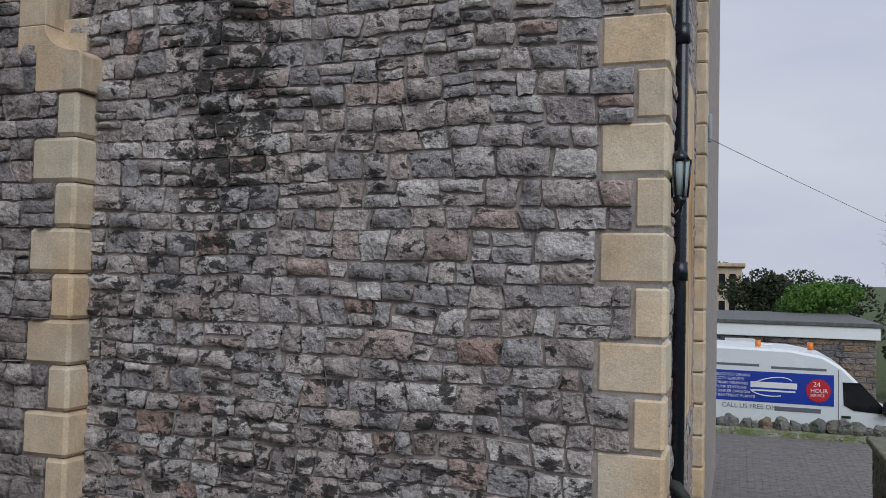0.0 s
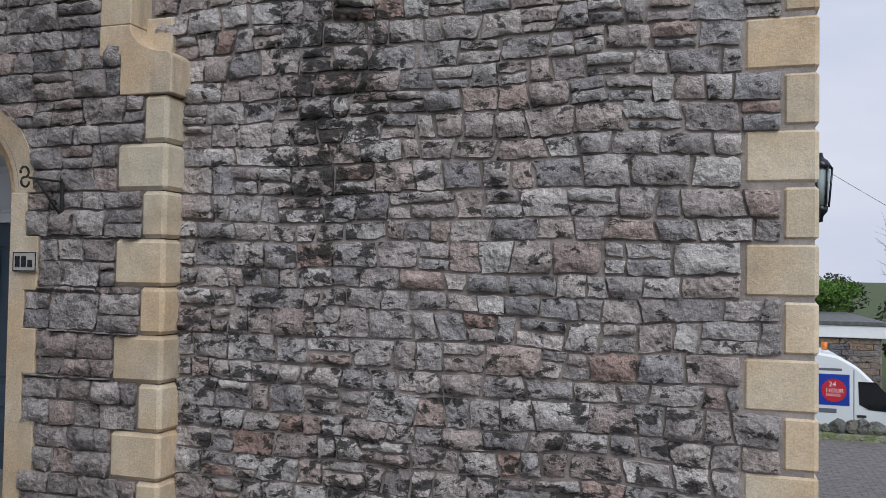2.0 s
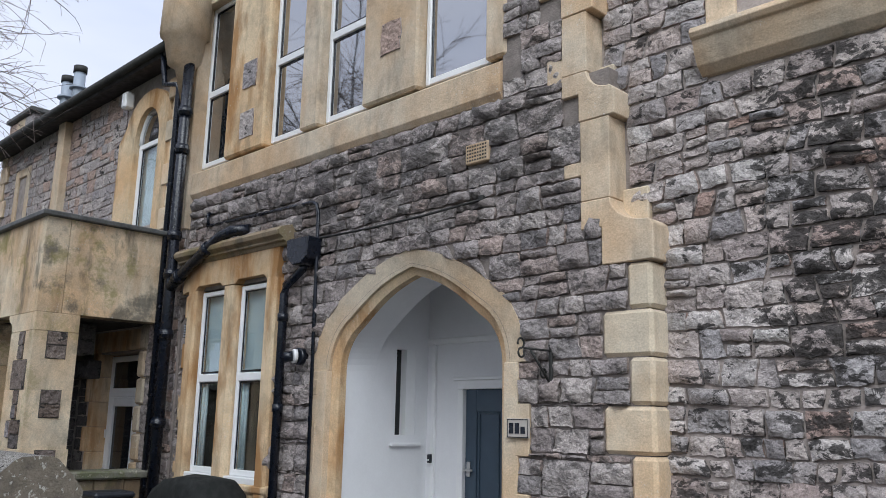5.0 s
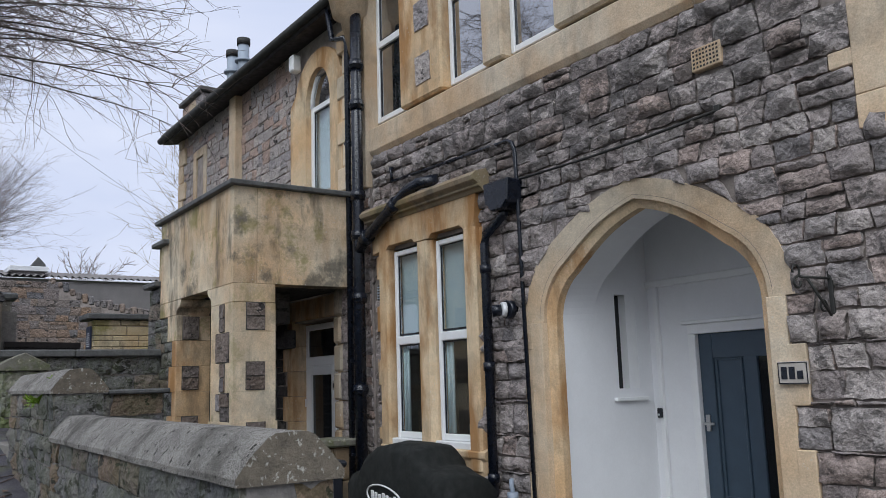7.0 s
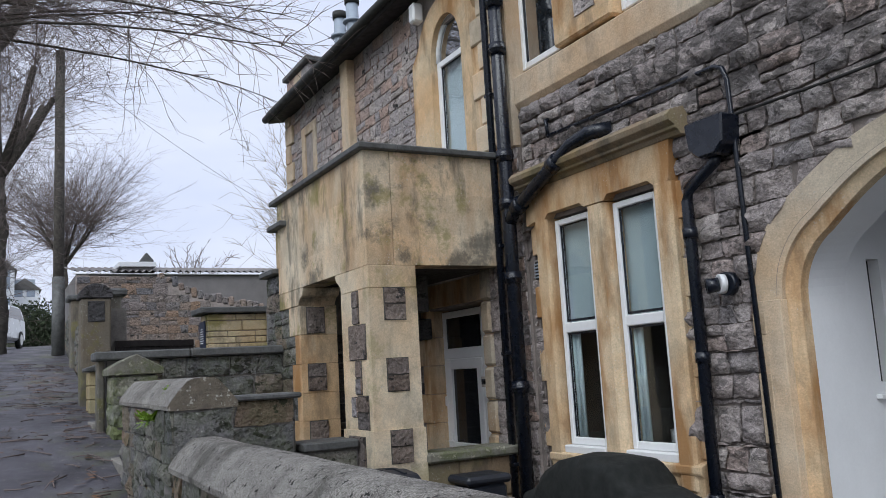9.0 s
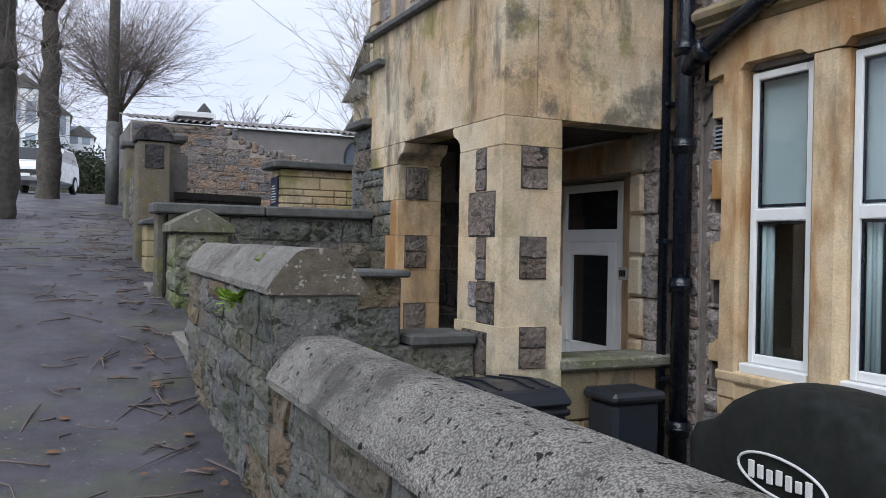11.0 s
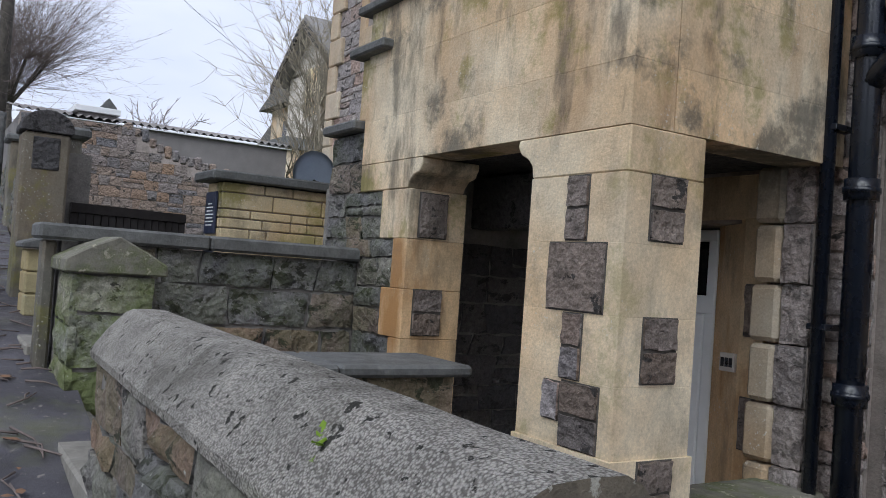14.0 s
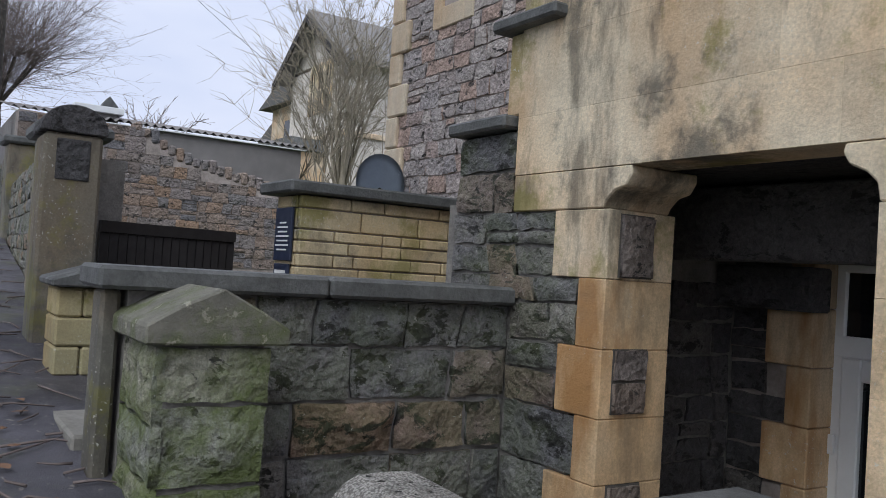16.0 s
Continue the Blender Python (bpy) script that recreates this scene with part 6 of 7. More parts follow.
spreading_tree(-14.6, -1.75, pave(-14.6), 5.0, 0.40, 77)
pollard(-9.0, -10.6, pave(-9) - 0.1, 4.8, 0.4, 78, 8, 40, 4.4, 0.016)
pollard(0.5, -10.8, pave(0.5) - 0.1, 4.8, 0.4, 79, 8, 40, 4.4, 0.016)


def bush_tree(name, label, x, y, z, height, rng_seed, mat, stems=9, length=3.0, r0=0.02, twigs=4):
    rng = np.random.default_rng(rng_seed)
    t = thing(name, label, "tree")
    part("trunk", tubes([([(x, y, z - 0.5), (x + 0.1, y, z + height * 0.35), (x, y + 0.1, z + height * 0.5)], [0.10, 0.07, 0.05])], "trunk", 8), mat, t)
    tips = [((x + rng.normal(0, 0.4), y + rng.normal(0, 0.4), z + height * rng.uniform(0.2, 0.7)), (rng.normal(0, 0.5), rng.normal(0, 0.5), 0.9)) for _ in range(stems)]
    rows = [([(x, y, z + height * 0.2), b], [0.045, 0.022]) for b, _ in tips]
    for row in rows:
        part("limb", tubes([row], "limb", 6), mat, t)
    tagged(part("crown", tubes(shoots(tips, 7, length, 0.5, rng, r0=r0, twigs=twigs), "twigs", 3, False), mat, t), kind="stuff")
    return t


bush_tree("garden_tree", "bare garden tree with pale budding twigs before the villa", -27.5, 9.0, 2.4, 6.4, 21, "pale_twig", 24, 3.6, 0.015, 6)
bush_tree("garden_tree", "bare tree rising behind the shed roof", -44, 8.0, 4.0, 4.0, 22, "twig", 8, 2.6, 0.03)

# ---- pipes and fittings on the front ----
soil = thing("soil_pipe", "thick black soil pipe with collars and a sloping branch", "pipe")
SPX, SPY = -9.80, 3.99
part("pipe", tubes([([(SPX, SPY, GROUND), (SPX, SPY, 6.6)], 0.062)], "pipe", 14), "black_paint", soil)
for z in (0.55, 1.52, 2.46, 3.12, 3.55, 4.55, 5.0, 6.0):
    part("collar", tubes([([(SPX, SPY, z), (SPX, SPY, z + 0.10)], 0.078), ([(SPX, SPY, z + 0.035), (SPX, SPY, z + 0.06)], 0.084)], "collar", 14), "black_paint", soil)
part("branch", tubes([([(SPX, SPY, 2.99), (SPX + 0.10, SPY, 3.09), (-8.85, AY - 0.16, 3.46), (-8.66, AY - 0.14, 3.50), (-8.52, AY - 0.02, 3.51)], 0.058)], "branch", 14), "black_paint", soil)
for f in (0.08, 0.72):
    p = Vector((SPX + 0.10, SPY, 3.09)).lerp(Vector((-8.85, AY - 0.16, 3.46)), f)
    d = (Vector((-8.85, AY - 0.16, 3.46)) - Vector((SPX + 0.10, SPY, 3.09))).normalized()
    part("collar", tubes([([p - d * 0.05, p + d * 0.05], 0.074)], "collar", 14), "black_paint", soil)
rain = thing("rain_pipe", "slim black rain pipe beside the porch", "pipe")
part("pipe", tubes([([(-9.965, 3.97, GROUND), (-9.965, 3.97, 5.35), (-9.965, 3.95, 5.42), (-10.18, 3.90, 5.46), (-10.23, 3.86, 5.9)], 0.034)], "pipe", 10), "black_paint", rain)
for z in (0.9, 1.85, 2.8, 4.2):
    part("bracket", boxes([(-10.015, -9.915, 3.945, 4.1, z, z + 0.03)], 0.004), "black_paint", rain)
hop = thing("hopper_pipe", "black hopper head with a cranked rain pipe", "pipe")
part("hopper", extruded([(-7.62, 3.25), (-7.29, 3.25), (-7.31, 3.06), (-7.38, 3.0), (-7.52, 3.0), (-7.60, 3.07)], "y", AY - 0.20, AY - 0.03, 0.012), "black_paint", hop)
part("pipe", tubes([([(-7.45, AY - 0.11, 3.01), (-7.46, AY - 0.11, 2.98), (-7.72, AY - 0.10, 2.85), (-7.745, AY - 0.10, 2.77), (-7.745, AY - 0.10, GROUND)], 0.040)], "pipe", 12), "black_paint", hop)
for z in (2.52, 1.7, 0.8):
    part("collar", tubes([([(-7.745, AY - 0.10, z), (-7.745, AY - 0.10, z + 0.07)], 0.05)], "collar", 12), "black_paint", hop)
waste = thing("waste_pipe", "thin black waste pipe running along the wall and down", "pipe")
part("pipe", tubes([([(-9.28, AY - 0.07, 3.65), (-7.42, AY - 0.07, 3.60), (-7.36, AY - 0.07, 3.57), (-7.33, AY - 0.07, 3.48), (-7.26, AY - 0.07, GROUND)], 0.017)], "pipe", 10), "black_paint", waste)
part("end", tubes([([(-9.28, AY - 0.07, 3.65), (-9.29, AY - 0.07, 3.79), (-9.29, AY + 0.02, 3.83)], 0.022)], "end", 10), "black_paint", waste)
stub_pipe = thing("waste_stub", "short grey plastic waste pipe at the wall's foot", "pipe")
part("pipe", tubes([([(-7.52, AY - 0.09, GROUND), (-7.52, AY - 0.09, 0.66)], 0.035)], "pipe", 12), "dish_grey", stub_pipe)
part("collar", tubes([([(-7.52, AY - 0.09, 0.66), (-7.52, AY - 0.09, 0.74)], 0.045)], "collar", 12), "dish_grey", stub_pipe)
part("inlet", tubes([([(-7.52, AY - 0.09, 0.72), (-7.53, AY - 0.09, 0.79), (-7.58, AY - 0.05, 0.82), (-7.60, AY, 0.82)], 0.02)], "inlet", 10), "dish_grey", stub_pipe)
cable = thing("cable", "black cable sagging along the wall", "cable")
part("line", tubes([([(-7.31, AY - 0.06, 3.245), (-6.6, AY - 0.06, 3.235), (-6.0, AY - 0.06, 3.24), (-5.37, AY - 0.06, 3.265), (-5.35, AY - 0.02, 3.29)], 0.010)], "line", 6), "old_black", cable)
part("clip", box(-5.37, -5.33, AY - 0.07, AY, 3.255, 3.30, 0.004), "old_black", cable)
grille = thing("wall_vent", "cream perforated terracotta air brick", "vent")
part("face", box(-5.525, -5.295, AY - 0.052, AY + 0.05, 3.57, 3.725, 0.006), "band", grille)
# The shade inside each hole is a near-black block laid on the face.
for i in range(8):
    for j in range(5):
        part("hole", box(-5.508 + i * 0.026, -5.494 + i * 0.026, AY - 0.055, AY - 0.0515, 3.588 + j * 0.027, 3.601 + j * 0.027), "old_black", grille)
slot = thing("wall_vent", "dark slotted vent high beside the soil pipe", "vent")
part("face", box(-9.64, -9.42, AY - 0.05, AY + 0.02, 2.47, 2.63, 0.006), "old_black", slot)
for j in range(5):
    part("slat", box(-9.63, -9.43, AY - 0.062, AY - 0.05, 2.485 + j * 0.028, 2.497 + j * 0.028), "dish_grey", slot)
wl2 = thing("wall_lamp", "round black wall lamp with a white ring", "lamp")
part("mount", tubes([([(-7.505, AY - 0.02, 2.19), (-7.505, AY - 0.09, 2.19)], 0.075)], "mount", 16), "black_paint", wl2)
part("ring", tubes([([(-7.51, AY - 0.09, 2.19), (-7.525, AY - 0.125, 2.19)], 0.062)], "ring", 16), "white_trim", wl2)
part("spot_head", tubes([([(-7.525, AY - 0.12, 2.19), (-7.55, AY - 0.15, 2.185), (-7.575, AY - 0.18, 2.18)], [0.046, 0.046, 0.052])], "spot", 14), "black_paint", wl2)
plate = thing("number_plate", "enamelled house number plate with dark figures", "plate")
part("backing", box(-5.095, -4.905, AY - 0.055, AY - 0.036, 1.545, 1.675, 0.004), "plate", plate)
part("border", boxes([(-5.092, -4.908, AY - 0.058, AY - 0.054, 1.666, 1.671), (-5.092, -4.908, AY - 0.058, AY - 0.054, 1.549, 1.554), (-5.092, -5.087, AY - 0.058, AY - 0.054, 1.549, 1.671), (-4.913, -4.908, AY - 0.058, AY - 0.054, 1.549, 1.671)]), "black_paint", plate)
for i in range(3):
    part("mark", box(-5.072 + i * 0.05, -5.036 + i * 0.05, AY - 0.059, AY - 0.054, 1.575, 1.645 if i < 2 else 1.622), "black_paint", plate)
plate2 = thing("number_plate", "small number plate beside the porch door", "plate")
part("backing", box(-10.63, -10.53, 4.095, 4.125, 1.57, 1.67, 0.003), "plate", plate2)
for i in range(3):
    part("mark", box(-10.618 + i * 0.027, -10.598 + i * 0.027, 4.091, 4.096, 1.595, 1.645), "black_paint", plate2)
hook = thing("basket_bracket", "scrolled black iron hanging basket bracket", "bracket")
HXX = -4.725
arm_out = AY - 0.30
part("stem", box(HXX - 0.012, HXX + 0.012, AY - 0.055, AY - 0.035, 1.86, 2.16, 0.003), "old_black", hook)
part("arm", tubes([([(HXX, AY - 0.05, 2.12), (HXX - 0.02, arm_out, 2.12)], 0.008), ([(HXX, AY - 0.05, 1.90), (HXX - 0.015, arm_out + 0.06, 2.11)], 0.008)], "arm", 6), "old_black", hook)
for cy, cz, r, a0 in ((arm_out - 0.035, 2.15, 0.032, -1.5), (arm_out - 0.03, 2.09, 0.03, 1.5), (AY - 0.10, 1.97, 0.03, 0.0)):
    part("scroll", tubes([([(HXX - 0.02, cy + r * math.cos(a0 + 0.5 * i), cz + r * math.sin(a0 + 0.5 * i)) for i in range(11)], 0.007)], "scroll", 6), "old_black", hook)
turret2 = thing("corner_corbel", "moulded pale stone corbel at the top of the corner", "corbel")
part("shaft", tubes([([(-9.90, 4.02, 5.2), (-9.90, 4.0, 5.6), (-9.90, 3.98, 5.65), (-9.90, 3.96, 5.95), (-9.90, 3.96, 5.97), (-9.90, 3.96, 7.2)], [0.05, 0.12, 0.19, 0.24, 0.29, 0.26])], "shaft", 14), "band", turret2)
part("strip", box(-9.98, -9.79, BY - 0.03, BY + 0.2, 3.7, TOP, 0.01), "band", turret2)
alarm = thing("alarm_box", "white alarm box under the eaves", "alarm")
part("case", box(-11.46, -11.34, BY - 0.17, BY - 0.04, 5.50, 5.72, 0.02), "white_trim", alarm)
# lantern on the side wall
lan = thing("wall_lantern", "black six-sided carriage lantern on the side wall", "lamp")
LX, LY = -0.237, 4.64


def hexa(rows, sides=6):
    return tubes([([(LX, LY, z) for _, z in rows], [r for r, _ in rows])], "hexa", sides)


part("roof", hexa([(0.064, 2.165), (0.04, 2.205), (0.016, 2.225), (0.010, 2.25)]), "black_paint", lan)
part("glass", hexa([(0.038, 1.97), (0.054, 2.155)]), "blind", lan)
part("base", hexa([(0.012, 1.88), (0.016, 1.91), (0.038, 1.935), (0.042, 1.965)]), "black_paint", lan)
for i in range(6):
    a = 2 * math.pi * i / 6
    part("bar", tubes([([(LX + 0.041 * math.cos(a), LY + 0.041 * math.sin(a), 1.96), (LX + 0.058 * math.cos(a), LY + 0.058 * math.sin(a), 2.17)], 0.006)], "bar", 5), "black_paint", lan)
part("arm", tubes([([(LX, LY, 1.90), (LX - 0.03, LY, 1.86), (LX - 0.10, LY, 1.90)], 0.012), ([(LX - 0.10, LY, 1.82), (LX - 0.10, LY, 2.0)], 0.02)], "arm", 8), "black_paint", lan)
sdp = thing("rain_pipe", "black rain pipe on the gable wing's side", "pipe")
part("pipe", tubes([([(-0.275, 5.3, -2), (-0.275, 5.3, 5.2)], 0.04)], "pipe", 12), "black_paint", sdp)
for z in (0.0, 1.5, 3.0):
    part("collar", tubes([([(-0.275, 5.3, z), (-0.275, 5.3, z + 0.12)], 0.05)], "collar", 12), "black_paint", sdp)
spout = thing("drain_elbow", "curved black drain pipe at the wall's foot", "pipe")
part("elbow", tubes([([(-0.30, 4.75, 0.36), (-0.24, 4.7, 0.36), (-0.20, 4.68, 0.32), (-0.19, 4.67, 0.1), (-0.19, 4.67, GROUND - 1)], 0.035)], "elbow", 10), "old_black", spout)

# ---- things in the gardens ----
bbq = thing("barbecue_cover", "black fabric barbecue cover with a pale oval badge", "cover")
BX0, BX1, BYA, BYB = -9.05, -7.58, 3.42, 3.98
bm = bmesh.new()
nx, ny = 26, 10
prof_x = [(0.0, 0.80), (0.10, 0.86), (0.2, 0.99), (0.3, 1.06), (0.42, 1.09), (0.68, 1.08), (0.73, 1.05), (0.76, 0.93), (0.88, 0.90), (1.0, 0.84)]


def top_at(t):
    for (a, za), (b, zb) in zip(prof_x, prof_x[1:]):
        if a <= t <= b:
            return za + (zb - za) * (t - a) / (b - a)
    return 0.7


grid = []
for i in range(nx + 1):
    t = i / nx
    x = BX0 + (BX1 - BX0) * t
    zt = top_at(t) + 0.04
    col = []
    for y, z in [(BYA - 0.03, GROUND), (BYA - 0.015, 0.2), (BYA, zt * 0.62), (BYA + 0.008, zt - 0.09), (BYA + 0.06, zt - 0.015), (BYA + 0.28, zt), (BYB - 0.12, zt - 0.02), (BYB - 0.02, zt - 0.12), (BYB, GROUND)]:
        fold = 0.014 * noise.noise((x * 7, y * 5, z * 4)) + 0.012 * math.sin(x * 23 + z * 6)
        col.append(bm.verts.new((x, y + fold, z + 0.018 * noise.noise((x * 5, y * 6, 3)))))
    grid.append(col)
for c, d in zip(grid, grid[1:]):
    for j in range(len(c) - 1):
        bm.faces.new((c[j], d[j], d[j + 1], c[j + 1]))
bm.faces.new(grid[0])
bm.faces.new(grid[-1][::-1])
bmesh.ops.recalc_face_normals(bm, faces=bm.faces[:])
part("fabric", bm, "cover", bbq, smooth=True)
badge = part("badge", tubes([([(-8.38 + 0.28 * math.cos(a), BYA - 0.02, 0.68 + 0.10 * math.sin(a) - 0.03 * math.cos(a)) for a in [2 * math.pi * i / 36 for i in range(37)]], 0.008)], "badge", 6), "white_letter", bbq, "pale oval outline")
for i in range(7):
    part("mark", box(-8.585 + i * 0.06, -8.545 + i * 0.06, BYA - 0.03, BYA - 0.018, 0.645 + 0.01 * (i % 2) - 0.003 * i, 0.735 - 0.008 * (i % 3) - 0.004 * i, 0.004), "white_letter", bbq)

wheelie = thing("wheelie_bin", "black wheelie bin with a worn hinged lid", "bin")
WX, WYB = -9.62, 2.50


def bin_body():
    bm = bmesh.new()
    rows = []
    for z, s in ((GROUND + 0.06, 0.205), (0.3, 0.235), (0.72, 0.262), (0.80, 0.27), (0.80, 0.29), (0.86, 0.292)):
        rows.append([bm.verts.new((WX + sx * s, WYB + sy * (s + 0.03), z)) for sx, sy in ((-1, -1), (1, -1), (1, 1), (-1, 1))])
    for r, q in zip(rows, rows[1:]):
        for i in range(4):
            bm.faces.new((r[i], r[(i + 1) % 4], q[(i + 1) % 4], q[i]))
    bm.faces.new(rows[0][::-1])
    bm.faces.new(rows[-1])
    bmesh.ops.bevel(bm, geom=bm.edges[:], offset=0.012, segments=2, affect="EDGES")
    return bm


part("body", bin_body(), "bin_plastic", wheelie, smooth=False)
lid = part("lid", extruded([(WYB - 0.34, 0.865), (WYB - 0.36, 0.90), (WYB - 0.30, 0.945), (WYB + 0.05, 0.975), (WYB + 0.26, 0.955), (WYB + 0.34, 0.90), (WYB + 0.34, 0.865)], "x", WX - 0.30, WX + 0.30, 0.016), "bin_plastic", wheelie, "ribbed black lid")
for x in (-0.2, -0.1, 0.1, 0.2):
    part("rib", extruded([(WYB - 0.30, 0.945), (WYB + 0.05, 0.976), (WYB + 0.24, 0.957), (WYB + 0.24, 0.968), (WYB + 0.05, 0.988), (WYB - 0.30, 0.956)], "x", WX + x - 0.012, WX + x + 0.012), "bin_plastic", lid)
part("handle", tubes([([(WX - 0.26, WYB + 0.36, 0.84), (WX + 0.26, WYB + 0.36, 0.84)], 0.016)], "handle", 10), "bin_plastic", wheelie)
for sx in (-1, 1):
    part("wheel", tubes([([(WX + sx * 0.23, WYB + 0.22, GROUND + 0.1), (WX + sx * 0.27, WYB + 0.22, GROUND + 0.1)], 0.1)], "wheel", 16), "tyre", wheelie)
for i in range(4):
    w = (0.12, 0.17, 0.18, 0.16)[i]
    part("print_line", box(WX + 0.262, WX + 0.272, WYB - w, WYB + 0.02, 0.72 - i * 0.028, 0.735 - i * 0.028), "white_letter", wheelie)
turn = Matrix.Translation((-9.545, 2.43, 0.07)) @ Matrix.Rotation(radians(-90), 4, "Z") @ Matrix.Translation((-WX, -WYB, 0))
for ob in wheelie.children_recursive:
    ob.data.transform(turn)
crate = thing("recycling_box", "black lidded plastic box by the drain pipe", "box")
part("body", box(-9.93, -9.62, 3.33, 3.69, GROUND, 0.83, 0.03), "bin_plastic", crate)
part("lid", box(-9.95, -9.59, 3.30, 3.72, 0.83, 0.90, 0.025), "bin_plastic", crate)

# ---- street furniture, parked cars ----
pole = thing("telegraph_pole", "tall brown wooden telegraph pole against the wall", "pole")
PLX, PLY = -28.4, street(-28.4) - 0.06
part("shaft", tubes([([(PLX, PLY, pave(PLX) - 0.5), (PLX, PLY, pave(PLX) + 8.5)], [0.15, 0.12])], "shaft", 14), "bark", pole)
part("sleeve", tubes([([(PLX, PLY, pave(PLX)), (PLX, PLY, pave(PLX) + 2.1)], 0.165)], "sleeve", 14), "slab", pole)
wire = thing("overhead_wire", "thin overhead wire sagging to the house", "wire")
part("line", tubes([([Vector((PLX, PLY, pave(PLX) + 8.3)).lerp(Vector((-33, 10, 7.5)), t) - Vector((0, 0, 1.2 * t * (1 - t))) for t in [i / 12 for i in range(13)]], 0.006)], "line", 4), "old_black", wire)


def small_car(x, y, z, yaw):
    car = thing("parked_car", "white parked hatchback seen from its front", "car", at=(x, y, z))
    car.rotation_euler = (0, 0, yaw)
    body = [(-1.95, 0.25), (1.95, 0.25), (2.0, 0.6), (1.9, 0.82), (1.0, 0.95), (0.35, 1.42), (-1.2, 1.45), (-1.85, 1.0), (-1.98, 0.6)]
    part("body", extruded(body, "y", -0.83, 0.83, 0.08), "van_white", car)
    part("windscreen", extruded([(0.98, 0.97), (0.42, 1.38), (0.46, 1.40), (1.04, 0.98)], "y", -0.68, 0.68), "dark_glass", car)
    for s in (-1, 1):
        part("side_window", extruded([(0.8, 0.98), (0.3, 1.36), (-1.1, 1.38), (-1.5, 1.0)], "y", s * 0.832 - 0.004, s * 0.832 + 0.004), "dark_glass", car)
        part("headlight", box(1.86, 1.985, s * 0.62 - 0.16, s * 0.62 + 0.16, 0.62, 0.78, 0.03), "steel", car)
        for wx in (-1.2, 1.25):
            wh = part("wheel", tubes([([(wx, s * 0.70, 0.3), (wx, s * 0.86, 0.3)], 0.3)], "wheel", 20), "tyre", car)
            part("rim", tubes([([(wx, s * 0.85, 0.3), (wx, s * 0.868, 0.3)], 0.19)], "rim", 16), "steel", wh)
    part("grille", box(1.96, 2.01, -0.5, 0.5, 0.42, 0.58, 0.01), "old_black", car)
    part("plate", box(2.005, 2.02, -0.25, 0.25, 0.36, 0.46), "white_letter", car)
    return car


small_car(-36.0, -0.15, pave(-36.0) + 0.05, radians(-14))
terrace = thing("terrace", "white painted terrace houses up the street", "house")
for i in range(3):
    x, y = -70 - i * 6, -2.6 + i * 2.0
    part("wall", box(x - 5.8, x, y, y + 2.2, 3, 12.2 - i * 0.9, 0.05), "white_paint", terrace)
    part("roof", extruded([(y - 0.2, 12.2 - i * 0.9), (y + 2.4, 12.2 - i * 0.9), (y + 1.1, 13.2 - i * 0.9)], "x", x - 5.9, x + 0.1), "roof", terrace)
    for r in range(3):
        for c in range(2):
            part("window", box(x - 0.01, x + 0.04, y + 0.3 + c * 0.95, y + 0.95 + c * 0.95, 5.4 + r * 2.2, 6.9 + r * 2.2, 0.02), "dish_grey", terrace)


def leaf_cloud(center, size, count, leaf, rng, flat=0.5):
    """Many small leaf quads filling an uneven rounded mass."""
    verts, faces = [], []
    lumps = [(Vector((rng.normal(0, 0.38) * size[0], rng.normal(0, 0.38) * size[1], rng.uniform(-0.5, 0.55) * size[2])), rng.uniform(0.25, 0.5)) for _ in range(16)]
    for _ in range(count):
        c, r = lumps[rng.integers(0, len(lumps))]
        d = Vector((rng.normal(), rng.normal(), rng.normal())).normalized()
        p = Vector(center) + c + Vector((d.x * size[0], d.y * size[1], d.z * size[2])) * r * rng.uniform(0.75, 1.05)
        a = Vector((rng.normal(), rng.normal(), rng.normal())).normalized()
        b = a.cross(Vector((rng.normal(), rng.normal(), rng.normal())).normalized())
        s = leaf * rng.uniform(0.6, 1.4)
        k = len(verts)
        verts += [p - a * s, p + b * s * 0.5, p + a * s, p - b * s * 0.5]
        faces.append((k, k + 1, k + 2, k + 3))
    me = bpy.data.meshes.new("leaves")
    me.from_pydata(verts, [], faces)
    return me


def shrub(name, label, center, size, count, leaf, mat, seed):
    t = thing(name, label, "shrub")
    rng = np.random.default_rng(seed)
    cx, cy, cz = center
    part("stem", tubes([([(cx, cy, cz - size[2] * 1.2), (cx, cy, cz)], [0.12, 0.06])], "stem", 8), "bark", t)
    tagged(part("leaves", leaf_cloud(center, size, count, leaf, rng), mat, t), kind="stuff")
    return t


shrub("hedge", "dark overgrown hedge at the end of the footpath", (-52, 1.5, 5.2), (3.0, 3.2, 1.6), 7000, 0.10, "hedge", 31)
shrub("hedge", "dark overgrown hedge at the end of the footpath", (-60, -2.0, 5.6), (4.0, 4.2, 1.7), 7000, 0.12, "hedge", 32)
bw = thing("wall_end", "brown overgrown bank at the top of the street", "wall", kind="structure")
part("core", box(-58, -57, -4, 3.5, 3.0, 5.6, 0.2), "soil", bw)

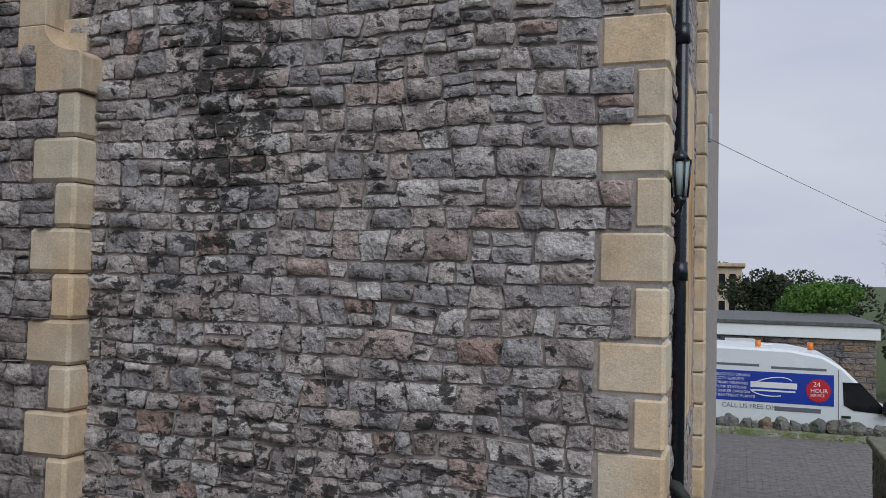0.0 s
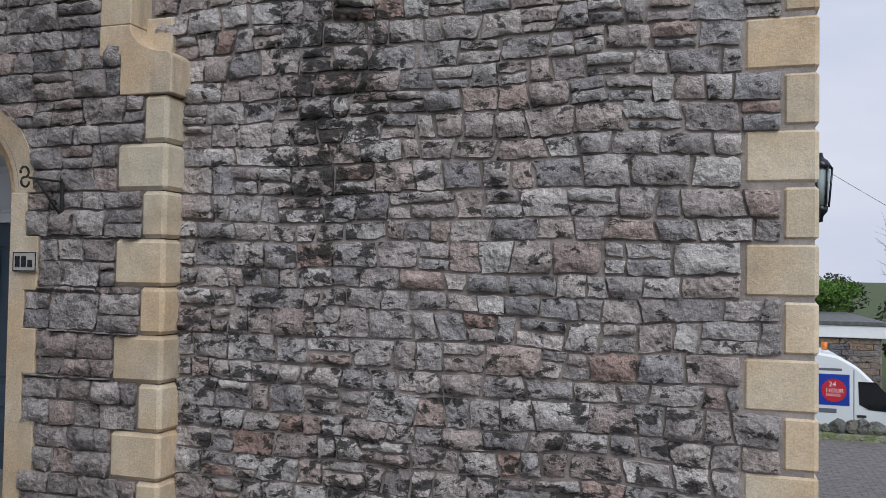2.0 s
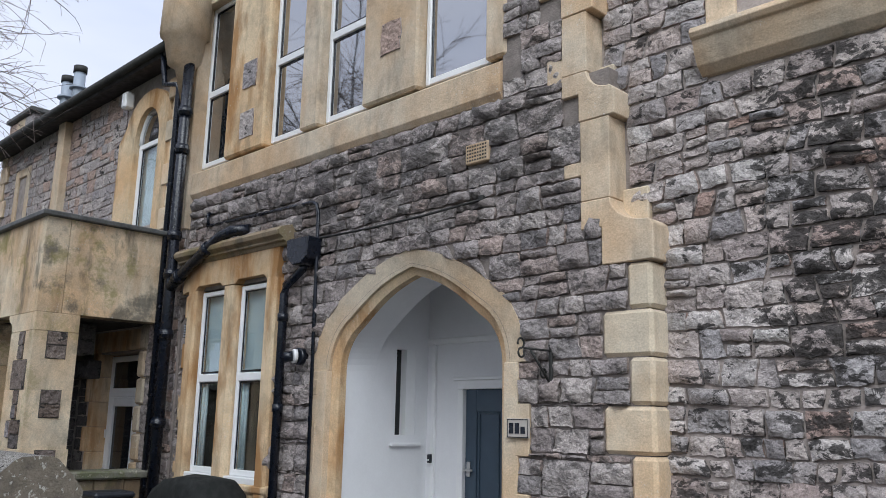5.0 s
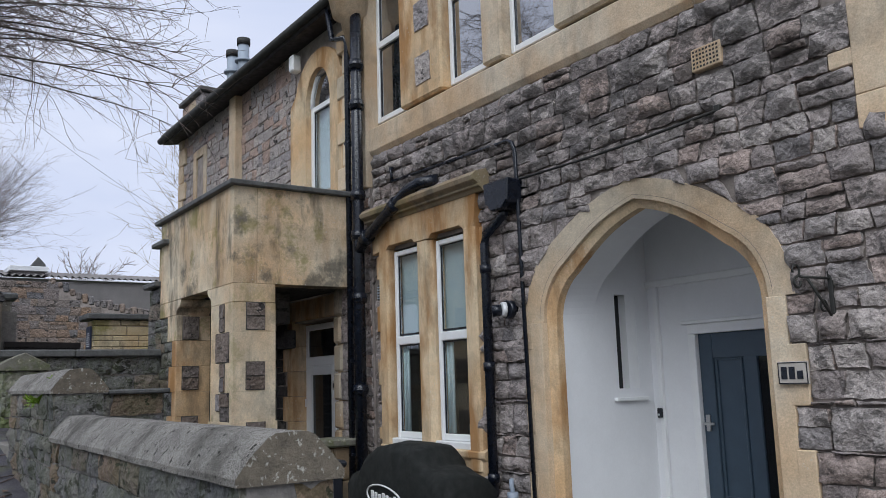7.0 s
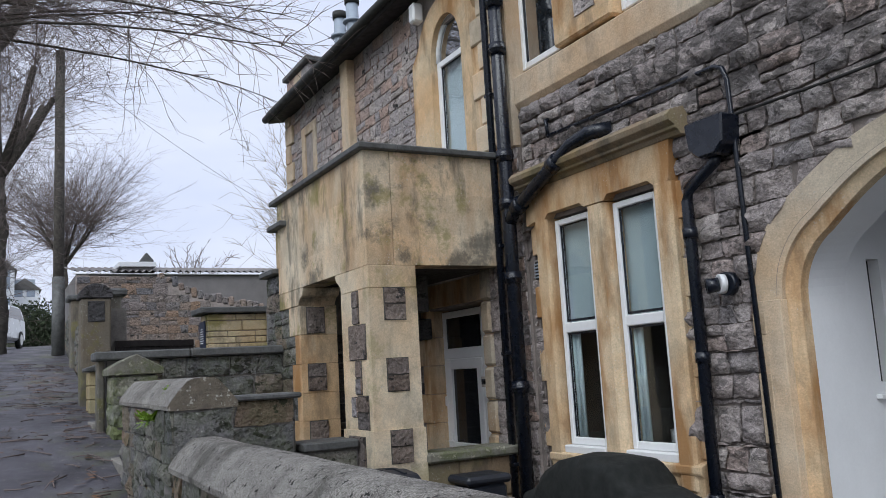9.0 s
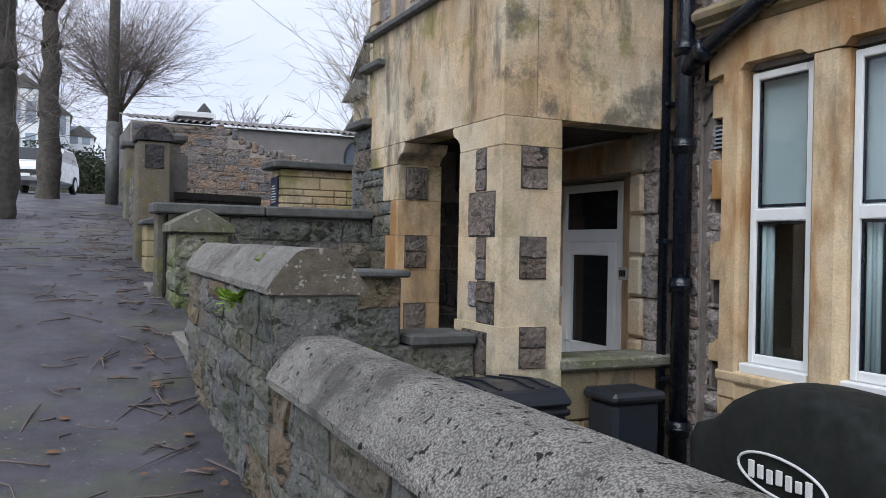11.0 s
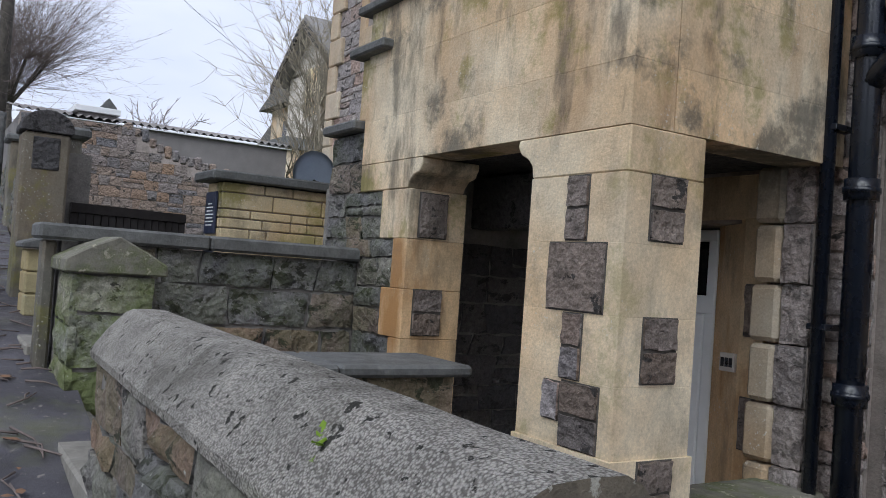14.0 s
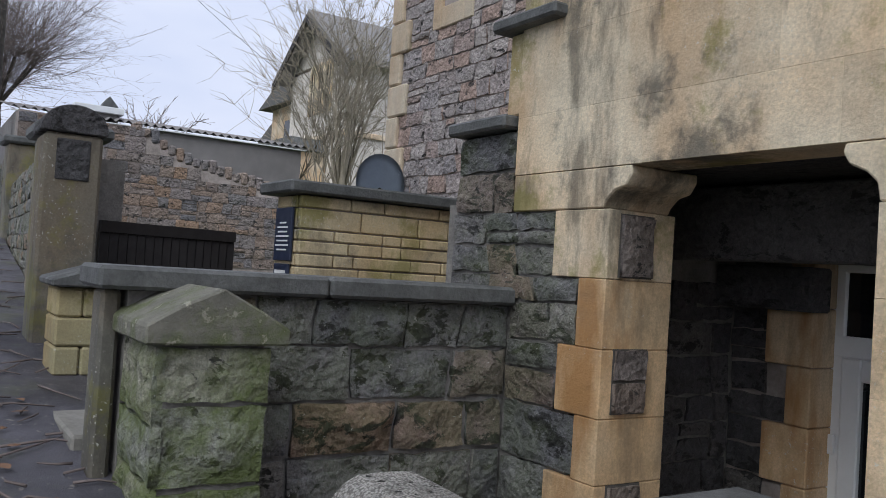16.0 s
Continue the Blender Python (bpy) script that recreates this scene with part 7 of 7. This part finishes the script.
# litter on the footpath
rng = np.random.default_rng(9)
litter = []
for i in range(420):
    x = rng.uniform(-26, -5)
    y = rng.uniform(-1.9, 0.75) if i % 2 else street(x) - 0.05 - abs(rng.normal(0, 0.28))
    z = pave(x) + 0.014
    a, ln = rng.uniform(0, 6.28), rng.uniform(0.08, 0.42)
    d = Vector((math.cos(a), math.sin(a), 0))
    e = Vector((math.cos(a + rng.normal(0, 0.5)), math.sin(a + rng.normal(0, 0.5)), 0))
    p = Vector((x, y, z))
    q = p + d * ln * 0.5
    r = q + e * ln * 0.5
    q.z, r.z = pave(q.x) + 0.018, pave(r.x) + 0.012
    litter.append(([p, q, r], [0.0065, 0.005, 0.003]))
tagged(part("fallen_twigs", tubes(litter, "litter", 4), "twig"), "fallen twigs scattered over the footpath", "twigs", kind="stuff")
vs, fs = [], []
for i in range(420):
    x, y = rng.uniform(-26, -5), (rng.uniform(-2.0, 0.8) if i % 3 else 0.78 - abs(rng.normal(0, 0.12)))
    z = pave(x) + 0.014
    a, s = rng.uniform(0, 6.28), rng.uniform(0.012, 0.045)
    k = len(vs)
    for b, m in ((0, 1), (1.2, 0.6), (2.4, 0.8), (3.3, 1), (4.6, 0.55)):
        vs.append((x + s * m * math.cos(a + b), y + s * m * math.sin(a + b), z + rng.uniform(0, 0.012)))
    fs.append((k, k + 1, k + 2, k + 3, k + 4))
me = bpy.data.meshes.new("dead_leaves")
me.from_pydata(vs, [], fs)
tagged(part("dead_leaves", me, "dead_leaf"), "flattened dead leaves on the footpath", "leaves", kind="stuff")


def weed(x, y, z, size, count, seed, label):
    t = thing("weed", label, "plant", at=(x, y, z))
    rng = np.random.default_rng(seed)
    rows, vs, fs = [], [], []
    for i in range(count):
        a, up = rng.uniform(0, 6.28), rng.uniform(-0.5, 0.9)
        d = Vector((math.cos(a), math.sin(a), up)).normalized()
        p = d * size * rng.uniform(0.3, 1.0)
        rows.append(([(0, 0, 0), p * 0.5 + Vector((0, 0, 0.01)), p], [0.0025, 0.002, 0.0015]))
        side = d.cross(Vector((0, 0, 1))).normalized()
        for m in range(4):
            c = p * (0.55 + 0.15 * m)
            w = size * rng.uniform(0.10, 0.2)
            k = len(vs)
            vs += [c, c + side * w + d * w * 0.4, c + d * w * 1.2 + Vector((0, 0, w * 0.4)), c - side * w + d * w * 0.4]
            fs.append((k, k + 1, k + 2, k + 3))
    part("stem_tuft", tubes(rows, "stalks", 4), "fern", t)
    me = bpy.data.meshes.new("leaves")
    me.from_pydata(vs, [], fs)
    part("leaves", me, "fern", t)


weed(-8.76, street(-8.76) - 0.03, 1.56, 0.10, 40, 1, "bright green weed growing from the wall joint")
weed(-8.68, street(-8.68) + 0.07, 1.725, 0.045, 26, 2, "small green weed in a coping joint")
weed(-8.30, street(-8.2) + 0.38, 1.40, 0.05, 14, 3, "small green weed beside the coping")
weed(-7.75, street(-7.7) + 0.17, 1.445, 0.04, 14, 4, "small green weed in a coping joint")

# ---- the drive, van and buildings to the right ----
DRIVE = -1.42
yard = thing("drive", "grey block paved drive", "drive", kind="structure")
part("bed", box(-1.0, 9.0, 9.0, 17.2, DRIVE - 0.3, DRIVE - 0.012), "dark_mortar", yard)
vs, fs = [], []
for r in range(78):
    y = 9.0 + r * 0.104
    off = 0.1 if r % 2 else 0.0
    for c in range(46):
        x = -1.0 + c * 0.204 + off
        k = len(vs)
        z = DRIVE + rng.uniform(-0.003, 0.003)
        vs += [(x + 0.004, y + 0.004, z), (x + 0.196, y + 0.004, z), (x + 0.196, y + 0.098, z), (x + 0.004, y + 0.098, z), (x, y, z - 0.012), (x + 0.2, y, z - 0.012), (x + 0.2, y + 0.102, z - 0.012), (x, y + 0.102, z - 0.012)]
        fs += [(k, k + 1, k + 2, k + 3), (k, k + 4, k + 5, k + 1), (k + 1, k + 5, k + 6, k + 2), (k + 2, k + 6, k + 7, k + 3), (k + 3, k + 7, k + 4, k)]
me = bpy.data.meshes.new("pavers")
me.from_pydata(vs, [], fs)
tagged(part("pavers", me, "paver", yard), kind="stuff")
border = thing("rockery_edge", "low rubble edging with loose stones along the drive", "edging")
part("core", extruded([(17.0, DRIVE - 0.2), (17.5, DRIVE - 0.2), (17.45, DRIVE + 0.14), (17.05, DRIVE + 0.12)], "x", -1.0, 6.0, 0.02), "mossy_rubble", border)
for i in range(26):
    x = -0.9 + i * 0.22 + rng.uniform(-0.05, 0.05)
    s = rng.uniform(0.08, 0.19)
    bm = bmesh.new()
    bmesh.ops.create_icosphere(bm, subdivisions=2, radius=s)
    for v in bm.verts:
        v.co = v.co * (1 + 0.45 * noise.noise(v.co * 9 + Vector((i, 0, 0)))) + Vector((x, 17.25, DRIVE + 0.12 + s * 0.5))
    part("loose_stone", bm, "dark_rubble", border)
far_yard = tagged(part("yard_ground", box(-6, 14, 17.5, 30, -2.4, -2.06), "asphalt"), "grey yard behind the edging", "ground", kind="structure")

# the van: side view loft along x
van = thing("van", "white high-roofed panel van with blue panel and lettering", "van", at=(-0.22, 0, -0.28))
VY, VZ = 18.6, -2.06
profile = [(0.0, 0.42), (0.0, 2.30), (0.12, 2.46), (0.4, 2.50), (2.35, 2.46), (2.95, 2.36), (3.32, 2.15), (3.75, 1.72), (4.15, 1.30), (4.55, 1.16), (4.95, 1.02), (5.08, 0.85), (5.10, 0.45), (4.9, 0.36)]
VX = -1.02
body = extruded([(VX + a, VZ + b) for a, b in profile], "y", VY, VY + 1.9, 0.05)
part("body", body, "van_white", van)
for wx in (0.95, 4.25):
    wh = part("wheel", tubes([([(VX + wx, VY - 0.03, VZ + 0.34), (VX + wx, VY + 0.2, VZ + 0.34)], 0.34)], "wheel", 24), "tyre", van)
    part("rim", tubes([([(VX + wx, VY - 0.04, VZ + 0.34), (VX + wx, VY - 0.02, VZ + 0.34)], 0.2)], "rim", 20), "steel", wh)
part("sill_trim", box(VX + 1.3, VX + 3.9, VY - 0.015, VY + 0.01, VZ + 0.42, VZ + 0.56, 0.01), "old_black", van)
part("side_panel", box(-0.95, 2.14, VY - 0.006, VY + 0.001, VZ + 1.36, VZ + 1.99), "van_blue", van, "blue vinyl panel")
part("side_window", extruded([(2.32, VZ + 1.40), (2.30, VZ + 1.86), (2.62, VZ + 1.86), (3.02, VZ + 1.42), (3.02, VZ + 1.27), (2.5, VZ + 1.30)], "y", VY - 0.008, VY + 0.001), "dark_glass", van)
part("door_seam", boxes([(2.215, 2.23, VY - 0.004, VY + 0.001, VZ + 0.5, VZ + 2.1)]), "grey_letter", van)
part("door_handle", box(2.28, 2.45, VY - 0.02, VY, VZ + 1.14, VZ + 1.19, 0.006), "old_black", van)
part("mirror", box(3.02, 3.15, VY - 0.22, VY, VZ + 1.25, VZ + 1.55, 0.03), "old_black", van)
part("headlight", box(VX + 4.72, VX + 5.04, VY - 0.012, VY + 0.2, VZ + 0.82, VZ + 1.04, 0.03), "steel", van)
part("bumper", box(VX + 4.55, VX + 5.16, VY - 0.01, VY + 1.9, VZ + 0.34, VZ + 0.6, 0.04), "old_black", van)
for bx in (1.72, 3.0 - 0.25):
    part("beacon", tubes([([(VX + bx, VY + 0.5, VZ + 2.44), (VX + bx, VY + 0.5, VZ + 2.60)], 0.06)], "beacon", 12), "amber", van)


def lettering(parent, text, x, y, z, size, mat, name="lettering", slant=0.0):
    cu = bpy.data.curves.new("text", "FONT")
    cu.body, cu.size, cu.extrude, cu.shear = text, size, 0.002, slant
    tmp = bpy.data.objects.new("text", cu)
    scene.collection.objects.link(tmp)
    bpy.context.view_layer.update()
    me = bpy.data.meshes.new_from_object(tmp.evaluated_get(bpy.context.evaluated_depsgraph_get()))
    bpy.data.objects.remove(tmp)
    me.transform(Matrix.Translation((x, y, z)) @ Matrix.Rotation(radians(90), 4, "X"))
    return part(name, me, mat, parent)


for i, line in enumerate(("BLOCKED DRAINS", "CCTV SURVEYS", "DRAIN RELINING", "PUMP STATIONS", "TANKER DIVISION", "TREATMENT PLANTS")):
    lettering(van, line, -0.14, VY - 0.010, VZ + 1.875 - i * 0.088, 0.083, "white_letter")
lettering(van, "CALL US FREE ON", -0.02, VY - 0.004, VZ + 1.215, 0.135, "grey_letter")
part("number_bar", box(1.02, 1.90, VY - 0.004, VY + 0.001, VZ + 1.20, VZ + 1.29), "grey_letter", van)
lettering(van, "BLOCKED DRAINS CLEARED FAST!", 0.52, VY - 0.004, VZ + 0.90, 0.105, "grey_letter")
part("web_bar", box(-0.14, 0.72, VY - 0.004, VY + 0.001, VZ + 2.09, VZ + 2.14), "grey_letter", van)
part("web_bar", box(0.95, 2.0, VY - 0.004, VY + 0.001, VZ + 2.06, VZ + 2.11), "grey_letter", van)
part("logo_bar", box(0.55, 1.45, VY - 0.010, VY - 0.005, VZ + 1.66, VZ + 1.78, 0.002), "white_letter", van)
part("logo_bar", box(0.58, 1.42, VY - 0.010, VY - 0.005, VZ + 1.585, VZ + 1.62, 0.001), "white_letter", van)
part("logo_swoosh", tubes([([(0.95 + 0.42 * math.cos(a), VY - 0.008, VZ + 1.70 + 0.17 * math.sin(a) + 0.08 * math.cos(a)) for a in [0.3 + 0.2 * i for i in range(12)]], 0.012), ([(0.95 + 0.42 * math.cos(a), VY - 0.008, VZ + 1.66 + 0.17 * math.sin(a)) for a in [3.4 + 0.2 * i for i in range(10)]], 0.012)], "swoosh", 5), "white_letter", van)
star = [(1.85 + (0.245 if i % 2 else 0.222) * math.cos(2 * math.pi * i / 40), VZ + 1.66 + (0.245 if i % 2 else 0.222) * math.sin(2 * math.pi * i / 40)) for i in range(40)]
part("badge", extruded(star, "y", VY - 0.012, VY - 0.004), "red", van, "red toothed round badge")
lettering(van, "24", 1.75, VY - 0.015, VZ + 1.74, 0.14, "white_letter")
lettering(van, "HOUR", 1.70, VY - 0.015, VZ + 1.62, 0.115, "white_letter")
lettering(van, "SERVICE", 1.70, VY - 0.015, VZ + 1.54, 0.075, "white_letter")

# flat-roofed building, shrubs and trees behind the yard
flat = thing("flat_building", "low stone-clad building with a white fascia and flat roof", "building", at=(-0.25, 0, -0.32))
FX0, FX1, FY = -6.0, 3.62, 23.5
part("wall", box(FX0, FX1, FY, FY + 7, -2.2, 0.42), "mortar", flat)
for r in range(17):
    x = FX0
    while x < FX1 - 0.05:
        w = rng.uniform(0.25, 0.7)
        e = min(FX1, x + w)
        if x > -1.2:
            part("stone", box(x + 0.006, e - 0.006, FY - 0.03 - 0.02 * rng.random(), FY + 0.05, -2.2 + r * 0.154, -2.2 + r * 0.154 + 0.145, 0.01), "far_rubble", flat)
        x = e
part("fascia", box(FX0, FX1 + 0.08, FY - 0.12, FY + 7, 0.42, 0.74, 0.01), "white_trim", flat)
part("roof_edge", box(FX0, FX1 + 0.12, FY - 0.16, FY + 7.1, 0.74, 0.84, 0.01), "slab", flat)
part("window", box(0.0, 0.75, FY - 0.07, FY + 0.05, -0.2, 0.34, 0.01), "white_trim", flat)
part("lamp", box(0.98, 1.10, FY - 0.14, FY - 0.02, 0.26, 0.38, 0.02), "old_black", flat)
shrub("conifer", "bright yellow-green rounded conifer", (2.7, 30.5, 0.82), (1.25, 1.2, 0.95), 9000, 0.055, "leaf", 41)
shrub("hedge", "dark green evergreen trees on the skyline", (1.1, 36, 0.85), (1.5, 1.6, 1.2), 8000, 0.08, "hedge", 42)
shrub("hedge", "dark green evergreen trees on the skyline", (3.4, 40, 0.75), (2.2, 2.0, 1.4), 8000, 0.09, "hedge", 43)
shrub("hedge", "dark green evergreen trees on the skyline", (-1.3, 52, 1.2), (2.4, 2.0, 1.7), 7000, 0.11, "hedge", 44)
shrub("hedge", "dark green hedge beside the flat building", (5.6, 27, 0.0), (1.6, 1.3, 1.6), 7000, 0.07, "hedge", 45)
bush_tree("bare_tree", "bare tree with fine twigs beside the yard", 6.2, 30, -1.0, 4.6, 46, "twig", 10, 2.6, 0.016)
villa2 = thing("distant_house", "pale yellow stone house front beyond the hedge", "house")
part("wall", box(-6, 0.25, 44, 50, -2, 2.25, 0.05), "band", villa2)
part("cornice", box(-6, 0.4, 43.8, 50, 2.25, 2.45, 0.03), "band", villa2)
for z in (-0.2, 1.15):
    for x in (-0.85, -0.35):
        part("window", box(x, x + 0.3, 43.96, 44.05, z, z + 0.75, 0.02), "dark_glass", villa2)
short = thing("wall_yard", "short rubble wall with a flat mossy coping beside the drive", "wall", kind="structure")
part("core", box(1.45, 3.2, 7.0, 9.85, -1.5, -0.2), "dark_mortar", short)
rubble(short, ("X", 1.45), -1.4, -0.2, lambda a, b: [(7.0, 9.85)], "dark_rubble", 91, (0.14, 0.24), (0.2, 0.45), bulge=0.03, near=(6, 10, -2, 0))
rubble(short, ("y", 7.0), -1.4, -0.2, lambda a, b: [(1.45, 3.2)], "dark_rubble", 92, (0.14, 0.24), (0.2, 0.45), bulge=0.03, singles=0)
part("coping", box(1.38, 3.25, 6.9, 9.92, -0.2, -0.12, 0.012), "mossy_cap", short)
wire2 = thing("overhead_wire", "thin overhead wire running from the house wall", "wire")
part("line", tubes([([Vector((-0.205, 8.1, 2.85)).lerp(Vector((9, 30, 1.5)), t) - Vector((0, 0, 0.5 * t * (1 - t))) for t in [i / 10 for i in range(11)]], 0.003)], "line", 4), "old_black", wire2)
vent_pipe = thing("gutter_end", "small grey gutter end on the rear wing", "gutter")
part("trough", box(-0.215, -0.18, 8.3, 8.36, 2.85, 3.12, 0.01), "dish_grey", vent_pipe)
